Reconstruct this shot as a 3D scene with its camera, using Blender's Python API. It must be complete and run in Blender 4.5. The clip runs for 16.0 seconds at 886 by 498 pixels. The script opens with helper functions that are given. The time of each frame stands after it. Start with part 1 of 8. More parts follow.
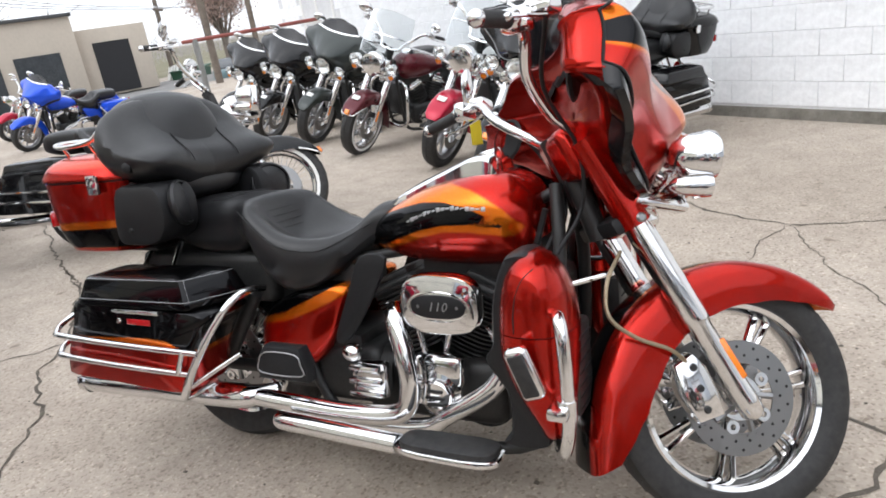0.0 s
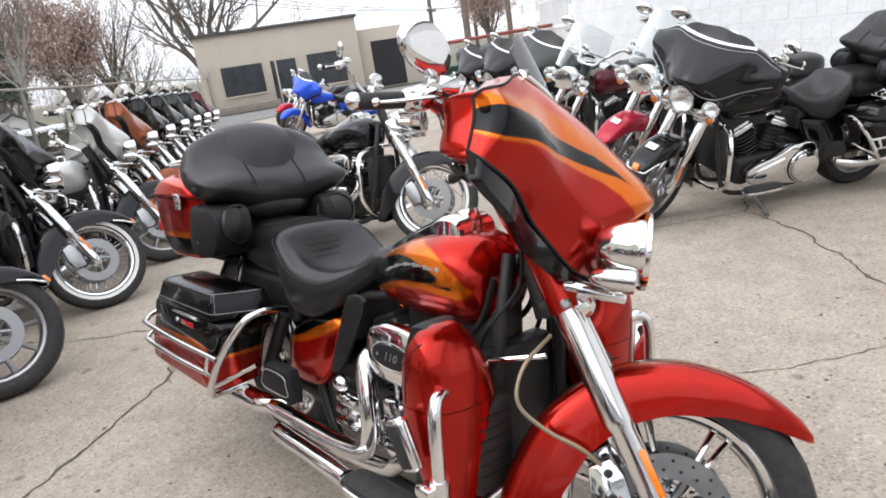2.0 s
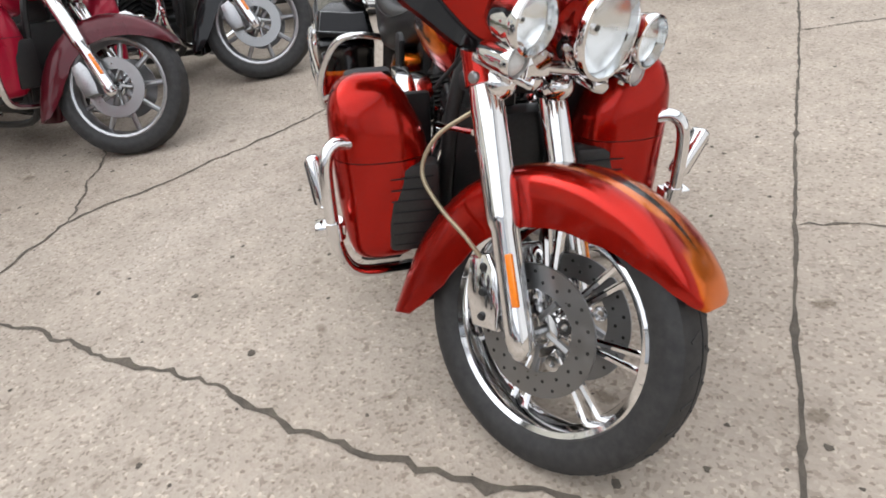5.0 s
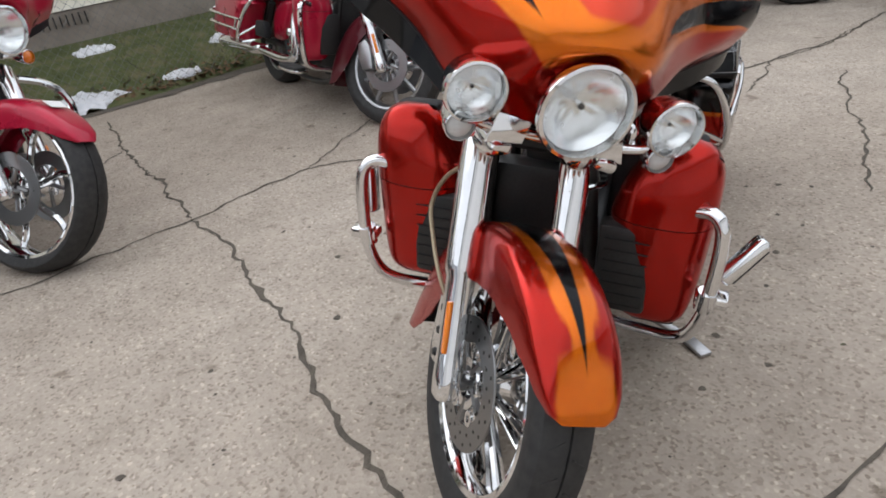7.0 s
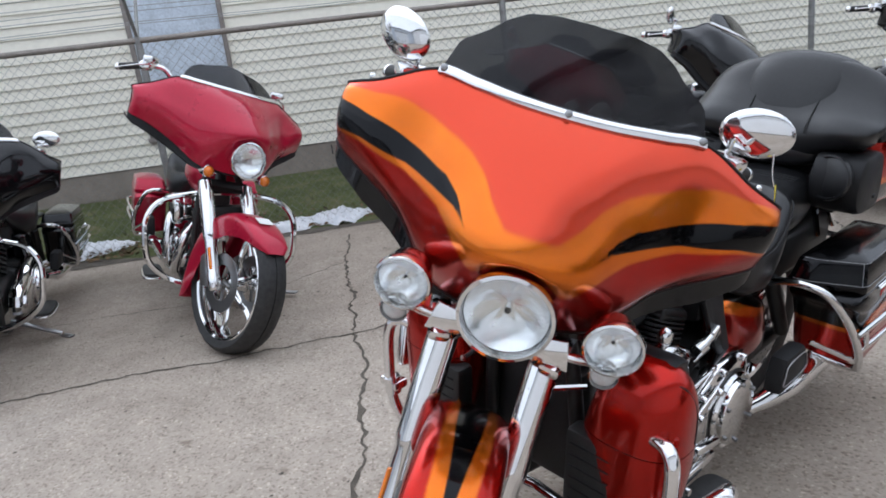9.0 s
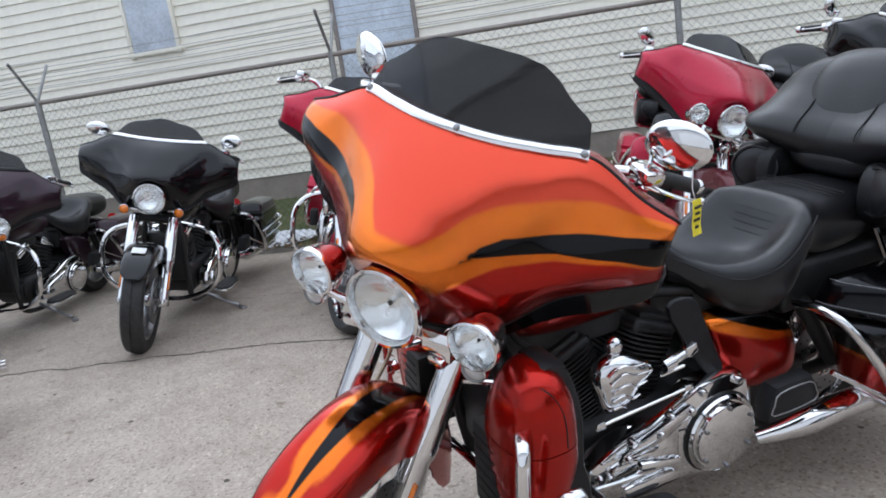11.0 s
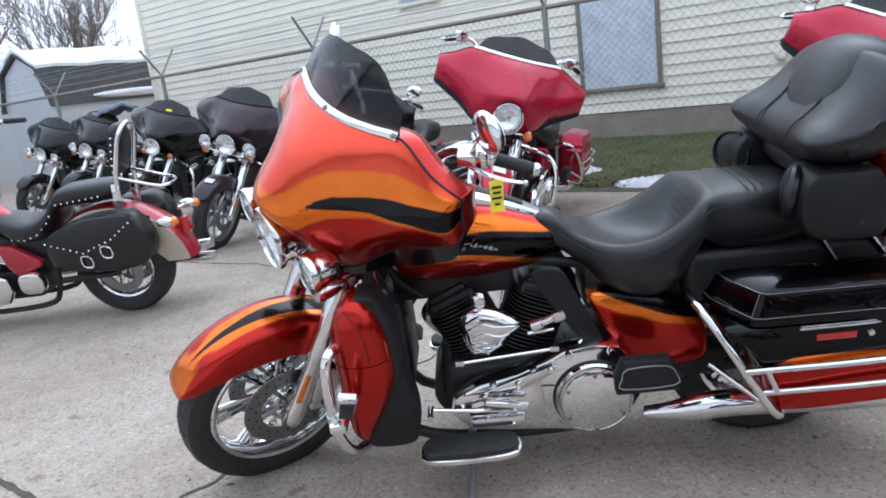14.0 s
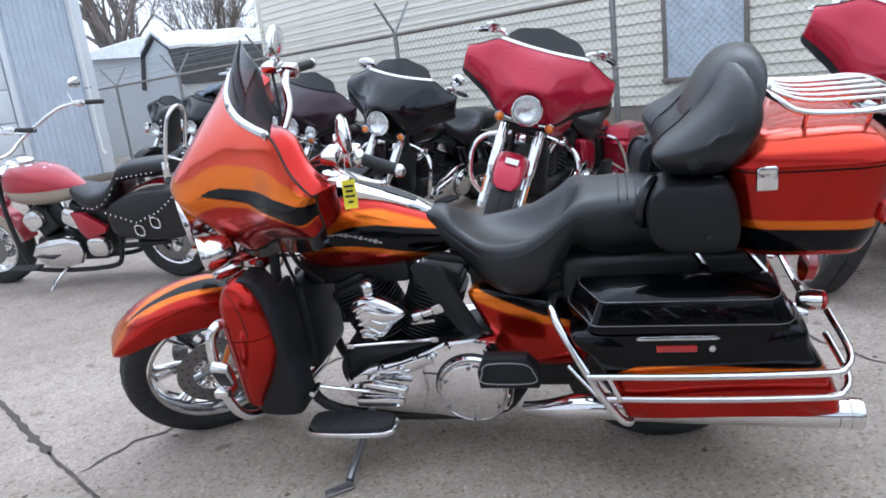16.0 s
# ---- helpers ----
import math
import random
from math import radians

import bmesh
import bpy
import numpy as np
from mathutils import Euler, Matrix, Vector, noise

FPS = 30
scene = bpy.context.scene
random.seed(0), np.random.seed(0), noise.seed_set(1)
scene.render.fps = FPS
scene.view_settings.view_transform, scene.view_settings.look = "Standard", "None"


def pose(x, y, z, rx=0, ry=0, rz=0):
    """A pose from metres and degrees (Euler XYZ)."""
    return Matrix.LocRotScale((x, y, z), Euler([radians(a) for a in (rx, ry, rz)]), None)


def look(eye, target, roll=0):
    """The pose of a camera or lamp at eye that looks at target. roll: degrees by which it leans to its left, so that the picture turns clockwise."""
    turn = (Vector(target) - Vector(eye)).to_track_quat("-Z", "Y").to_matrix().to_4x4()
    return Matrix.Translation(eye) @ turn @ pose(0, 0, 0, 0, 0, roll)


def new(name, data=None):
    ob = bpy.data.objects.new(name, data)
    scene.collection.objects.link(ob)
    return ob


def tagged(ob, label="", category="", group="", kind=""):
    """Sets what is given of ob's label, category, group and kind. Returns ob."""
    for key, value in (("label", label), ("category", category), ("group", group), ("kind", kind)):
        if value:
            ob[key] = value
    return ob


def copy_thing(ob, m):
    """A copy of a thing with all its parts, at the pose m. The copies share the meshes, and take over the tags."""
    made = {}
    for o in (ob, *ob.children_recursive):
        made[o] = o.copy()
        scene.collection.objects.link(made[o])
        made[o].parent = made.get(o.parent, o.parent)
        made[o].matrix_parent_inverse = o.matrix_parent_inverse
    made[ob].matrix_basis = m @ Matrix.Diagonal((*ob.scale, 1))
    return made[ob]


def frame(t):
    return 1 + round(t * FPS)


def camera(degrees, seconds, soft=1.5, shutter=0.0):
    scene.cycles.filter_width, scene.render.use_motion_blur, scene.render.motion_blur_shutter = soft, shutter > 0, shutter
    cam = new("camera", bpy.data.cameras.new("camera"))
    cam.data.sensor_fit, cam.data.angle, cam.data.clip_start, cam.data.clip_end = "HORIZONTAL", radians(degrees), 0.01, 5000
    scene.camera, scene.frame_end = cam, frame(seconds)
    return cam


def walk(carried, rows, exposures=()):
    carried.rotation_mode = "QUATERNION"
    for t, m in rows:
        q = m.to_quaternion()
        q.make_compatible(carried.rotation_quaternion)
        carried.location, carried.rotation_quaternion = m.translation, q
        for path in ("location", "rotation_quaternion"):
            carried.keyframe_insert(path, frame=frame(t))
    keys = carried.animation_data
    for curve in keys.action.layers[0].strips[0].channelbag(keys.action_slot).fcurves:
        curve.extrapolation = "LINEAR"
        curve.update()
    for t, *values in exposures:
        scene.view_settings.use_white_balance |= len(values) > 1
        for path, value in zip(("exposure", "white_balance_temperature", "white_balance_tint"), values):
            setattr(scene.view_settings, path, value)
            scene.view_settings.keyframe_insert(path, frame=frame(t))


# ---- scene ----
cam = camera(65.0, 16.0, 1.75)
PATH = [
    (0, (1.864, -1.635, 1.377), (0.982, 0.033, 0.716), -9.1),
    (0.5, (1.992, -1.479, 1.383), (1.021, 0.14, 0.723), -8.4),
    (1, (2.122, -1.368, 1.412), (1.017, 0.176, 0.784), -8.2),
    (1.5, (2.353, -1.267, 1.441), (1.049, 0.146, 0.891), -8.2),
    (2, (2.488, -1.166, 1.425), (1.043, 0.097, 0.862), -8.7),
    (2.5, (2.571, -1.024, 1.434), (1.014, 0.086, 0.847), -7.8),
    (3, (2.703, -0.88, 1.43), (1.057, 0.075, 0.815), -8.8),
    (3.5, (2.862, -0.754, 1.404), (1.148, 0.021, 0.723), -8.0),
    (4, (2.886, -0.594, 1.356), (1.131, -0.027, 0.583), -9.3),
    (4.5, (2.866, -0.413, 1.305), (1.134, -0.06, 0.369), -10.8),
    (4.7, (2.873, -0.349, 1.291), (1.171, -0.066, 0.28), -10.4),
    (6.8, (2.849, 0.425, 1.284), (1.236, -0.227, 0.298), -9.0),
    (7, (2.827, 0.509, 1.296), (1.238, -0.246, 0.343), -9.0),
    (7.5, (2.747, 0.646, 1.3), (1.221, -0.318, 0.44), -9.8),
    (8, (2.636, 0.765, 1.324), (1.175, -0.364, 0.556), -8.9),
    (8.5, (2.562, 0.924, 1.343), (1.178, -0.367, 0.695), -8.3),
    (9, (2.499, 1.105, 1.352), (1.208, -0.331, 0.83), -7.1),
    (9.2, (2.458, 1.144, 1.334), (1.2, -0.335, 0.854), -7.1),
    (11.3, (1.934, 1.685, 1.277), (1.258, -0.147, 0.845), -7.9),
    (11.5, (1.882, 1.708, 1.257), (1.243, -0.137, 0.826), -7.3),
    (12, (1.717, 1.82, 1.27), (1.215, -0.06, 0.805), -8.2),
    (12.5, (1.541, 2.008, 1.267), (1.241, 0.087, 0.799), -7.9),
    (13, (1.375, 2.072, 1.258), (1.214, 0.136, 0.78), -8.8),
    (13.5, (1.186, 2.105, 1.249), (1.134, 0.169, 0.75), -8.2),
    (14, (0.993, 2.221, 1.258), (1.099, 0.281, 0.785), -7.3),
    (14.5, (0.805, 2.252, 1.245), (1.036, 0.323, 0.769), -7.7),
    (15, (0.633, 2.2, 1.232), (0.928, 0.294, 0.705), -7.2),
    (15.5, (0.449, 2.223, 1.229), (0.82, 0.331, 0.698), -6.9),
    (16, (0.259, 2.259, 1.241), (0.721, 0.374, 0.758), -6.6),
]
walk(cam, [(t, look(eye, target, roll)) for t, eye, target, roll in PATH],
     [(0.0, 0.83, 6220, 10), (3.0, 0.85, 6270, 10), (4.5, 0.87, 6300, 10), (7.0, 0.41, 6200, 10), (8.5, 0.44, 5800, 10), (11.5, 0.51, 5640, 10), (13.0, 0.68, 5540, 10), (16.0, 0.69, 5450, 10)])

# ---- daylight: an overcast winter sky ----
world = bpy.data.worlds.new("overcast_sky")
scene.world = world
world.use_nodes = True
wn, wl = world.node_tree.nodes, world.node_tree.links
sky = wn.new("ShaderNodeTexSky")
sky.sky_type = "NISHITA"
sky.sun_disc = False
sky.sun_elevation, sky.sun_rotation = radians(48), radians(200)
sky.air_density, sky.dust_density, sky.ozone_density = 1.0, 4.0, 1.0
grey = wn.new("ShaderNodeHueSaturation")
grey.inputs["Saturation"].default_value = 0.16
wl.new(sky.outputs[0], grey.inputs["Color"])
cloud = wn.new("ShaderNodeMix")
cloud.data_type = "RGBA"
cloud.inputs[0].default_value = 0.72
cloud.inputs[7].default_value = (6.6, 6.75, 7.0, 1)
wl.new(grey.outputs[0], cloud.inputs[6])
wl.new(cloud.outputs[2], wn["Background"].inputs["Color"])
wn["Background"].inputs["Strength"].default_value = 0.15
sun = new("sun", bpy.data.lights.new("sun", "SUN"))
sun.data.energy, sun.data.angle, sun.data.color = 0.7, radians(110), (1.0, 0.97, 0.94)
sun.matrix_world = look((0, 0, 10), (0.08, 0.20, 9.0))


# ---- materials ----
def nodes_of(name):
    m = bpy.data.materials.new(name)
    m.use_nodes = True
    return m, m.node_tree.nodes, m.node_tree.links, m.node_tree.nodes["Principled BSDF"]


def noise_node(n, l, scale, detail=6.0, rough=0.6, coord="Object"):
    tc = n.new("ShaderNodeTexCoord")
    t = n.new("ShaderNodeTexNoise")
    t.inputs["Scale"].default_value, t.inputs["Detail"].default_value, t.inputs["Roughness"].default_value = scale, detail, rough
    l.new(tc.outputs[coord], t.inputs["Vector"])
    return t


def ramp_node(n, l, source, stops):
    r = n.new("ShaderNodeValToRGB")
    el = r.color_ramp.elements
    while len(el) < len(stops):
        el.new(0.5)
    for e, (p, c) in zip(el, stops):
        e.position, e.color = p, (c[0], c[1], c[2], 1)
    l.new(source, r.inputs["Fac"])
    return r


def bump_node(n, l, bsdf, source, strength, distance):
    b = n.new("ShaderNodeBump")
    b.inputs["Strength"].default_value, b.inputs["Distance"].default_value = strength, distance
    l.new(source, b.inputs["Height"])
    l.new(b.outputs[0], bsdf.inputs["Normal"])


def surface(name, color, rough=0.5, metal=0.0, coat=0.0, vary=0.15, scale=14.0, bump=0.0, bump_scale=120.0, coord="Object", spec=0.5):
    """A plain surface whose colour and gloss wander at two scales."""
    m, n, l, b = nodes_of(name)
    t = noise_node(n, l, scale, coord=coord)
    f = noise_node(n, l, scale * 9, 3.0, coord=coord)
    mix = n.new("ShaderNodeMath")
    mix.operation = "ADD"
    l.new(t.outputs[0], mix.inputs[0])
    l.new(f.outputs[0], mix.inputs[1])
    half = n.new("ShaderNodeMath")
    half.operation = "MULTIPLY"
    half.inputs[1].default_value = 0.5
    l.new(mix.outputs[0], half.inputs[0])
    lo = [c * (1 - vary) for c in color]
    hi = [min(1, c * (1 + vary)) for c in color]
    r = ramp_node(n, l, half.outputs[0], [(0.35, lo), (0.65, hi)])
    l.new(r.outputs[0], b.inputs["Base Color"])
    rr = n.new("ShaderNodeMapRange")
    rr.inputs["To Min"].default_value, rr.inputs["To Max"].default_value = rough * 0.8, min(1, rough * 1.25)
    l.new(t.outputs[0], rr.inputs["Value"])
    l.new(rr.outputs[0], b.inputs["Roughness"])
    b.inputs["Metallic"].default_value, b.inputs["Coat Weight"].default_value = metal, coat
    b.inputs["Coat Roughness"].default_value = 0.04
    b.inputs["Specular IOR Level"].default_value = spec
    if bump:
        g = noise_node(n, l, bump_scale, 4.0, coord=coord)
        bump_node(n, l, b, g.outputs[0], bump, 0.004)
    return m


def paint(name, color, rough=0.3):
    return surface(name, color, rough, 0.25, 0.6, 0.08, 6.0, spec=0.15)


RED, ORANGE, INK = (0.385, 0.011, 0.005), (0.72, 0.16, 0.004), (0.005, 0.005, 0.006)


def livery_material():
    """Candy red, lighter where the coral field says, with an orange band and black spears: the shapes come from smooth
    fields stored on the body panels.
    """
    m, n, l, b = nodes_of("candy_red_orange_black_paint")
    flake = noise_node(n, l, 900.0, 2.0)
    cloud = noise_node(n, l, 7.0, 4.0)

    def field(name, soft):
        a = n.new("ShaderNodeAttribute")
        a.attribute_name = name
        r = n.new("ShaderNodeMapRange")
        r.inputs["From Min"].default_value, r.inputs["From Max"].default_value = -soft, soft
        l.new(a.outputs["Fac"], r.inputs["Value"])
        return r.outputs[0]

    red = ramp_node(n, l, cloud.outputs[0], [(0.3, [c * 0.9 for c in RED]), (0.7, [c * 1.15 for c in RED])])
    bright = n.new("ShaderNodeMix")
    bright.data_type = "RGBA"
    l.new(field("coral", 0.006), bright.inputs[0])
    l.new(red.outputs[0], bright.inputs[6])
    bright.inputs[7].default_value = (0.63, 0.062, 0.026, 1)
    org = ramp_node(n, l, cloud.outputs[0], [(0.3, (0.66, 0.135, 0.004)), (0.7, (0.78, 0.19, 0.01))])
    a = n.new("ShaderNodeMix")
    a.data_type = "RGBA"
    l.new(field("orange", 0.0042), a.inputs[0])
    l.new(bright.outputs[2], a.inputs[6])
    l.new(org.outputs[0], a.inputs[7])
    c = n.new("ShaderNodeMix")
    c.data_type = "RGBA"
    l.new(field("black", 0.0022), c.inputs[0])
    l.new(a.outputs[2], c.inputs[6])
    c.inputs[7].default_value = (*INK, 1)
    l.new(c.outputs[2], b.inputs["Base Color"])
    b.inputs["Metallic"].default_value, b.inputs["Roughness"].default_value = 0.80, 0.22
    b.inputs["Specular IOR Level"].default_value = 0.1
    b.inputs["Coat Weight"].default_value, b.inputs["Coat Roughness"].default_value = 0.36, 0.035
    bump_node(n, l, b, flake.outputs[0], 0.04, 0.0005)
    return m


def chrome_material(name, tone=0.82, rough=0.06):
    m, n, l, b = nodes_of(name)
    t = noise_node(n, l, 30.0, 4.0)
    r = ramp_node(n, l, t.outputs[0], [(0.3, (tone * 0.93,) * 3), (0.75, (tone, tone, tone * 1.01))])
    l.new(r.outputs[0], b.inputs["Base Color"])
    rr = n.new("ShaderNodeMapRange")
    rr.inputs["To Min"].default_value, rr.inputs["To Max"].default_value = rough * 0.5, rough * 1.8
    l.new(t.outputs[0], rr.inputs["Value"])
    l.new(rr.outputs[0], b.inputs["Roughness"])
    b.inputs["Metallic"].default_value = 1.0
    return m


def glass_material(name, color, rough=0.02, mixed=0.0):
    m, n, l, b = nodes_of(name)
    b.inputs["Base Color"].default_value = (*color, 1)
    b.inputs["Roughness"].default_value, b.inputs["Transmission Weight"].default_value = rough, 1.0 - mixed
    b.inputs["IOR"].default_value = 1.45
    return m


def thin_cover(name, gloss=0.06):
    """Thin clear polycarbonate: see-through, with a faint sheen."""
    m, n, l, b = nodes_of(name)
    see, shine, mix = n.new("ShaderNodeBsdfTransparent"), n.new("ShaderNodeBsdfGlossy"), n.new("ShaderNodeMixShader")
    see.inputs["Color"].default_value = (0.97, 0.98, 0.98, 1)
    shine.inputs["Roughness"].default_value = 0.03
    mix.inputs[0].default_value = gloss
    l.new(see.outputs[0], mix.inputs[1])
    l.new(shine.outputs[0], mix.inputs[2])
    l.new(mix.outputs[0], n["Material Output"].inputs["Surface"])
    n.remove(b)
    return m


def concrete_material():
    """Worn lot concrete: exposed aggregate, broad stains, oil spots."""
    m, n, l, b = nodes_of("worn_aggregate_concrete")
    big = noise_node(n, l, 0.55, 7.0, 0.6, "Object")
    mid = noise_node(n, l, 5.0, 6.0, 0.65, "Object")
    fine = noise_node(n, l, 90.0, 3.0, 0.7, "Object")
    tc = n.new("ShaderNodeTexCoord")
    vor = n.new("ShaderNodeTexVoronoi")
    vor.inputs["Scale"].default_value = 104.0
    l.new(tc.outputs["Object"], vor.inputs["Vector"])
    base = ramp_node(n, l, big.outputs[0], [(0.3, (0.320, 0.270, 0.222)), (0.5, (0.385, 0.330, 0.275)), (0.72, (0.446, 0.390, 0.333))])
    mul = n.new("ShaderNodeMix")
    mul.data_type, mul.blend_type = "RGBA", "MULTIPLY"
    mul.inputs[0].default_value = 1.0
    tone = ramp_node(n, l, mid.outputs[0], [(0.25, (0.80, 0.79, 0.77)), (0.5, (0.98, 0.98, 0.98)), (0.75, (1.1, 1.1, 1.09))])
    l.new(base.outputs[0], mul.inputs[6])
    l.new(tone.outputs[0], mul.inputs[7])
    peb = n.new("ShaderNodeMix")
    peb.data_type, peb.blend_type = "RGBA", "MULTIPLY"
    peb.inputs[0].default_value = 1.0
    grain = ramp_node(n, l, vor.outputs["Color"], [(0.10, (0.64, 0.61, 0.58)), (0.34, (0.97, 0.96, 0.95)), (0.8, (1.08, 1.08, 1.07)), (0.93, (1.38, 1.38, 1.36))])
    l.new(mul.outputs[2], peb.inputs[6])
    l.new(grain.outputs[0], peb.inputs[7])
    spots = noise_node(n, l, 7.5, 1.5, 0.4, "Object")
    dirt = ramp_node(n, l, spots.outputs[0], [(0.71, (1, 1, 1)), (0.77, (0.50, 0.47, 0.43))])
    fin = n.new("ShaderNodeMix")
    fin.data_type, fin.blend_type = "RGBA", "MULTIPLY"
    fin.inputs[0].default_value = 0.8
    l.new(peb.outputs[2], fin.inputs[6])
    l.new(dirt.outputs[0], fin.inputs[7])
    l.new(fin.outputs[2], b.inputs["Base Color"])
    b.inputs["Roughness"].default_value = 0.85
    add = n.new("ShaderNodeMath")
    add.operation = "ADD"
    l.new(fine.outputs[0], add.inputs[0])
    l.new(vor.outputs["Distance"], add.inputs[1])
    bump_node(n, l, b, add.outputs[0], 0.35, 0.004)
    return m


def block_material(name, color):
    m = surface(name, color, 0.6, vary=0.10, scale=2.5, bump=0.35, bump_scale=45.0, coord="Object")
    return m


def mottled(name, stops, scale, rough=0.9, bump=0.5, bump_scale=60.0, distance=0.02):
    m, n, l, b = nodes_of(name)
    t = noise_node(n, l, scale, 8.0, 0.7)
    r = ramp_node(n, l, t.outputs[0], stops)
    l.new(r.outputs[0], b.inputs["Base Color"])
    b.inputs["Roughness"].default_value = rough
    g = noise_node(n, l, bump_scale, 5.0)
    bump_node(n, l, b, g.outputs[0], bump, distance)
    return m


def tread_material():
    m, n, l, b = nodes_of("tyre_rubber")
    t = noise_node(n, l, 40.0, 5.0)
    r = ramp_node(n, l, t.outputs[0], [(0.3, (0.012, 0.012, 0.013)), (0.7, (0.032, 0.031, 0.030))])
    l.new(r.outputs[0], b.inputs["Base Color"])
    b.inputs["Roughness"].default_value = 0.62
    bump_node(n, l, b, t.outputs[0], 0.25, 0.002)
    return m


LIVERY = livery_material()
CHROME = chrome_material("polished_chrome")
STEEL = chrome_material("brushed_disc_steel", 0.30, 0.30)
ALLOY = surface("satin_cast_alloy", (0.42, 0.42, 0.43), 0.35, 1.0, vary=0.12)
RUBBER = tread_material()
LEATHER = surface("black_seat_vinyl", (0.010, 0.010, 0.011), 0.34, vary=0.25, scale=9.0, bump=0.14, bump_scale=260.0, spec=0.5)
PLASTIC = surface("black_textured_plastic", (0.012, 0.012, 0.013), 0.5, vary=0.2, bump=0.1, bump_scale=300.0, spec=0.3)
GLOSS_BLACK = paint("gloss_black_paint", (0.005, 0.005, 0.006), 0.2)
ENGINE_BLACK = surface("black_engine_coat", (0.02, 0.02, 0.02), 0.45, 0.2, vary=0.3)
CLEAR = thin_cover("clear_lamp_cover")
SMOKE = surface("smoked_windshield", (0.008, 0.008, 0.010), 0.06, vary=0.1, spec=0.35)
SMOKE.node_tree.nodes["Principled BSDF"].inputs["Alpha"].default_value = 0.80
TINT = glass_material("clear_windshield", (0.80, 0.83, 0.84), 0.02)
TINT.node_tree.nodes["Principled BSDF"].inputs["IOR"].default_value = 1.25
AMBER = surface("amber_lens", (0.85, 0.22, 0.01), 0.12, coat=1.0, vary=0.1)
RED_LENS = surface("red_lens", (0.42, 0.006, 0.008), 0.12, coat=1.0, vary=0.15)
YELLOW = surface("yellow_paper_tag", (0.85, 0.72, 0.03), 0.6, vary=0.05)
WHITE_TAG = surface("white_paper_tag", (0.80, 0.80, 0.78), 0.7, vary=0.05)
BRASS = surface("braided_hose", (0.33, 0.27, 0.18), 0.4, 0.6, vary=0.3, scale=160.0)
LAMP_FACE = chrome_material("faceted_reflector", 0.97, 0.20)
PEARL = surface("frosted_signal_lens", (0.55, 0.55, 0.54), 0.2, coat=0.6, vary=0.08)
SILVER = surface("silver_pinstripe", (0.36, 0.36, 0.37), 0.35, 0.7, vary=0.1)


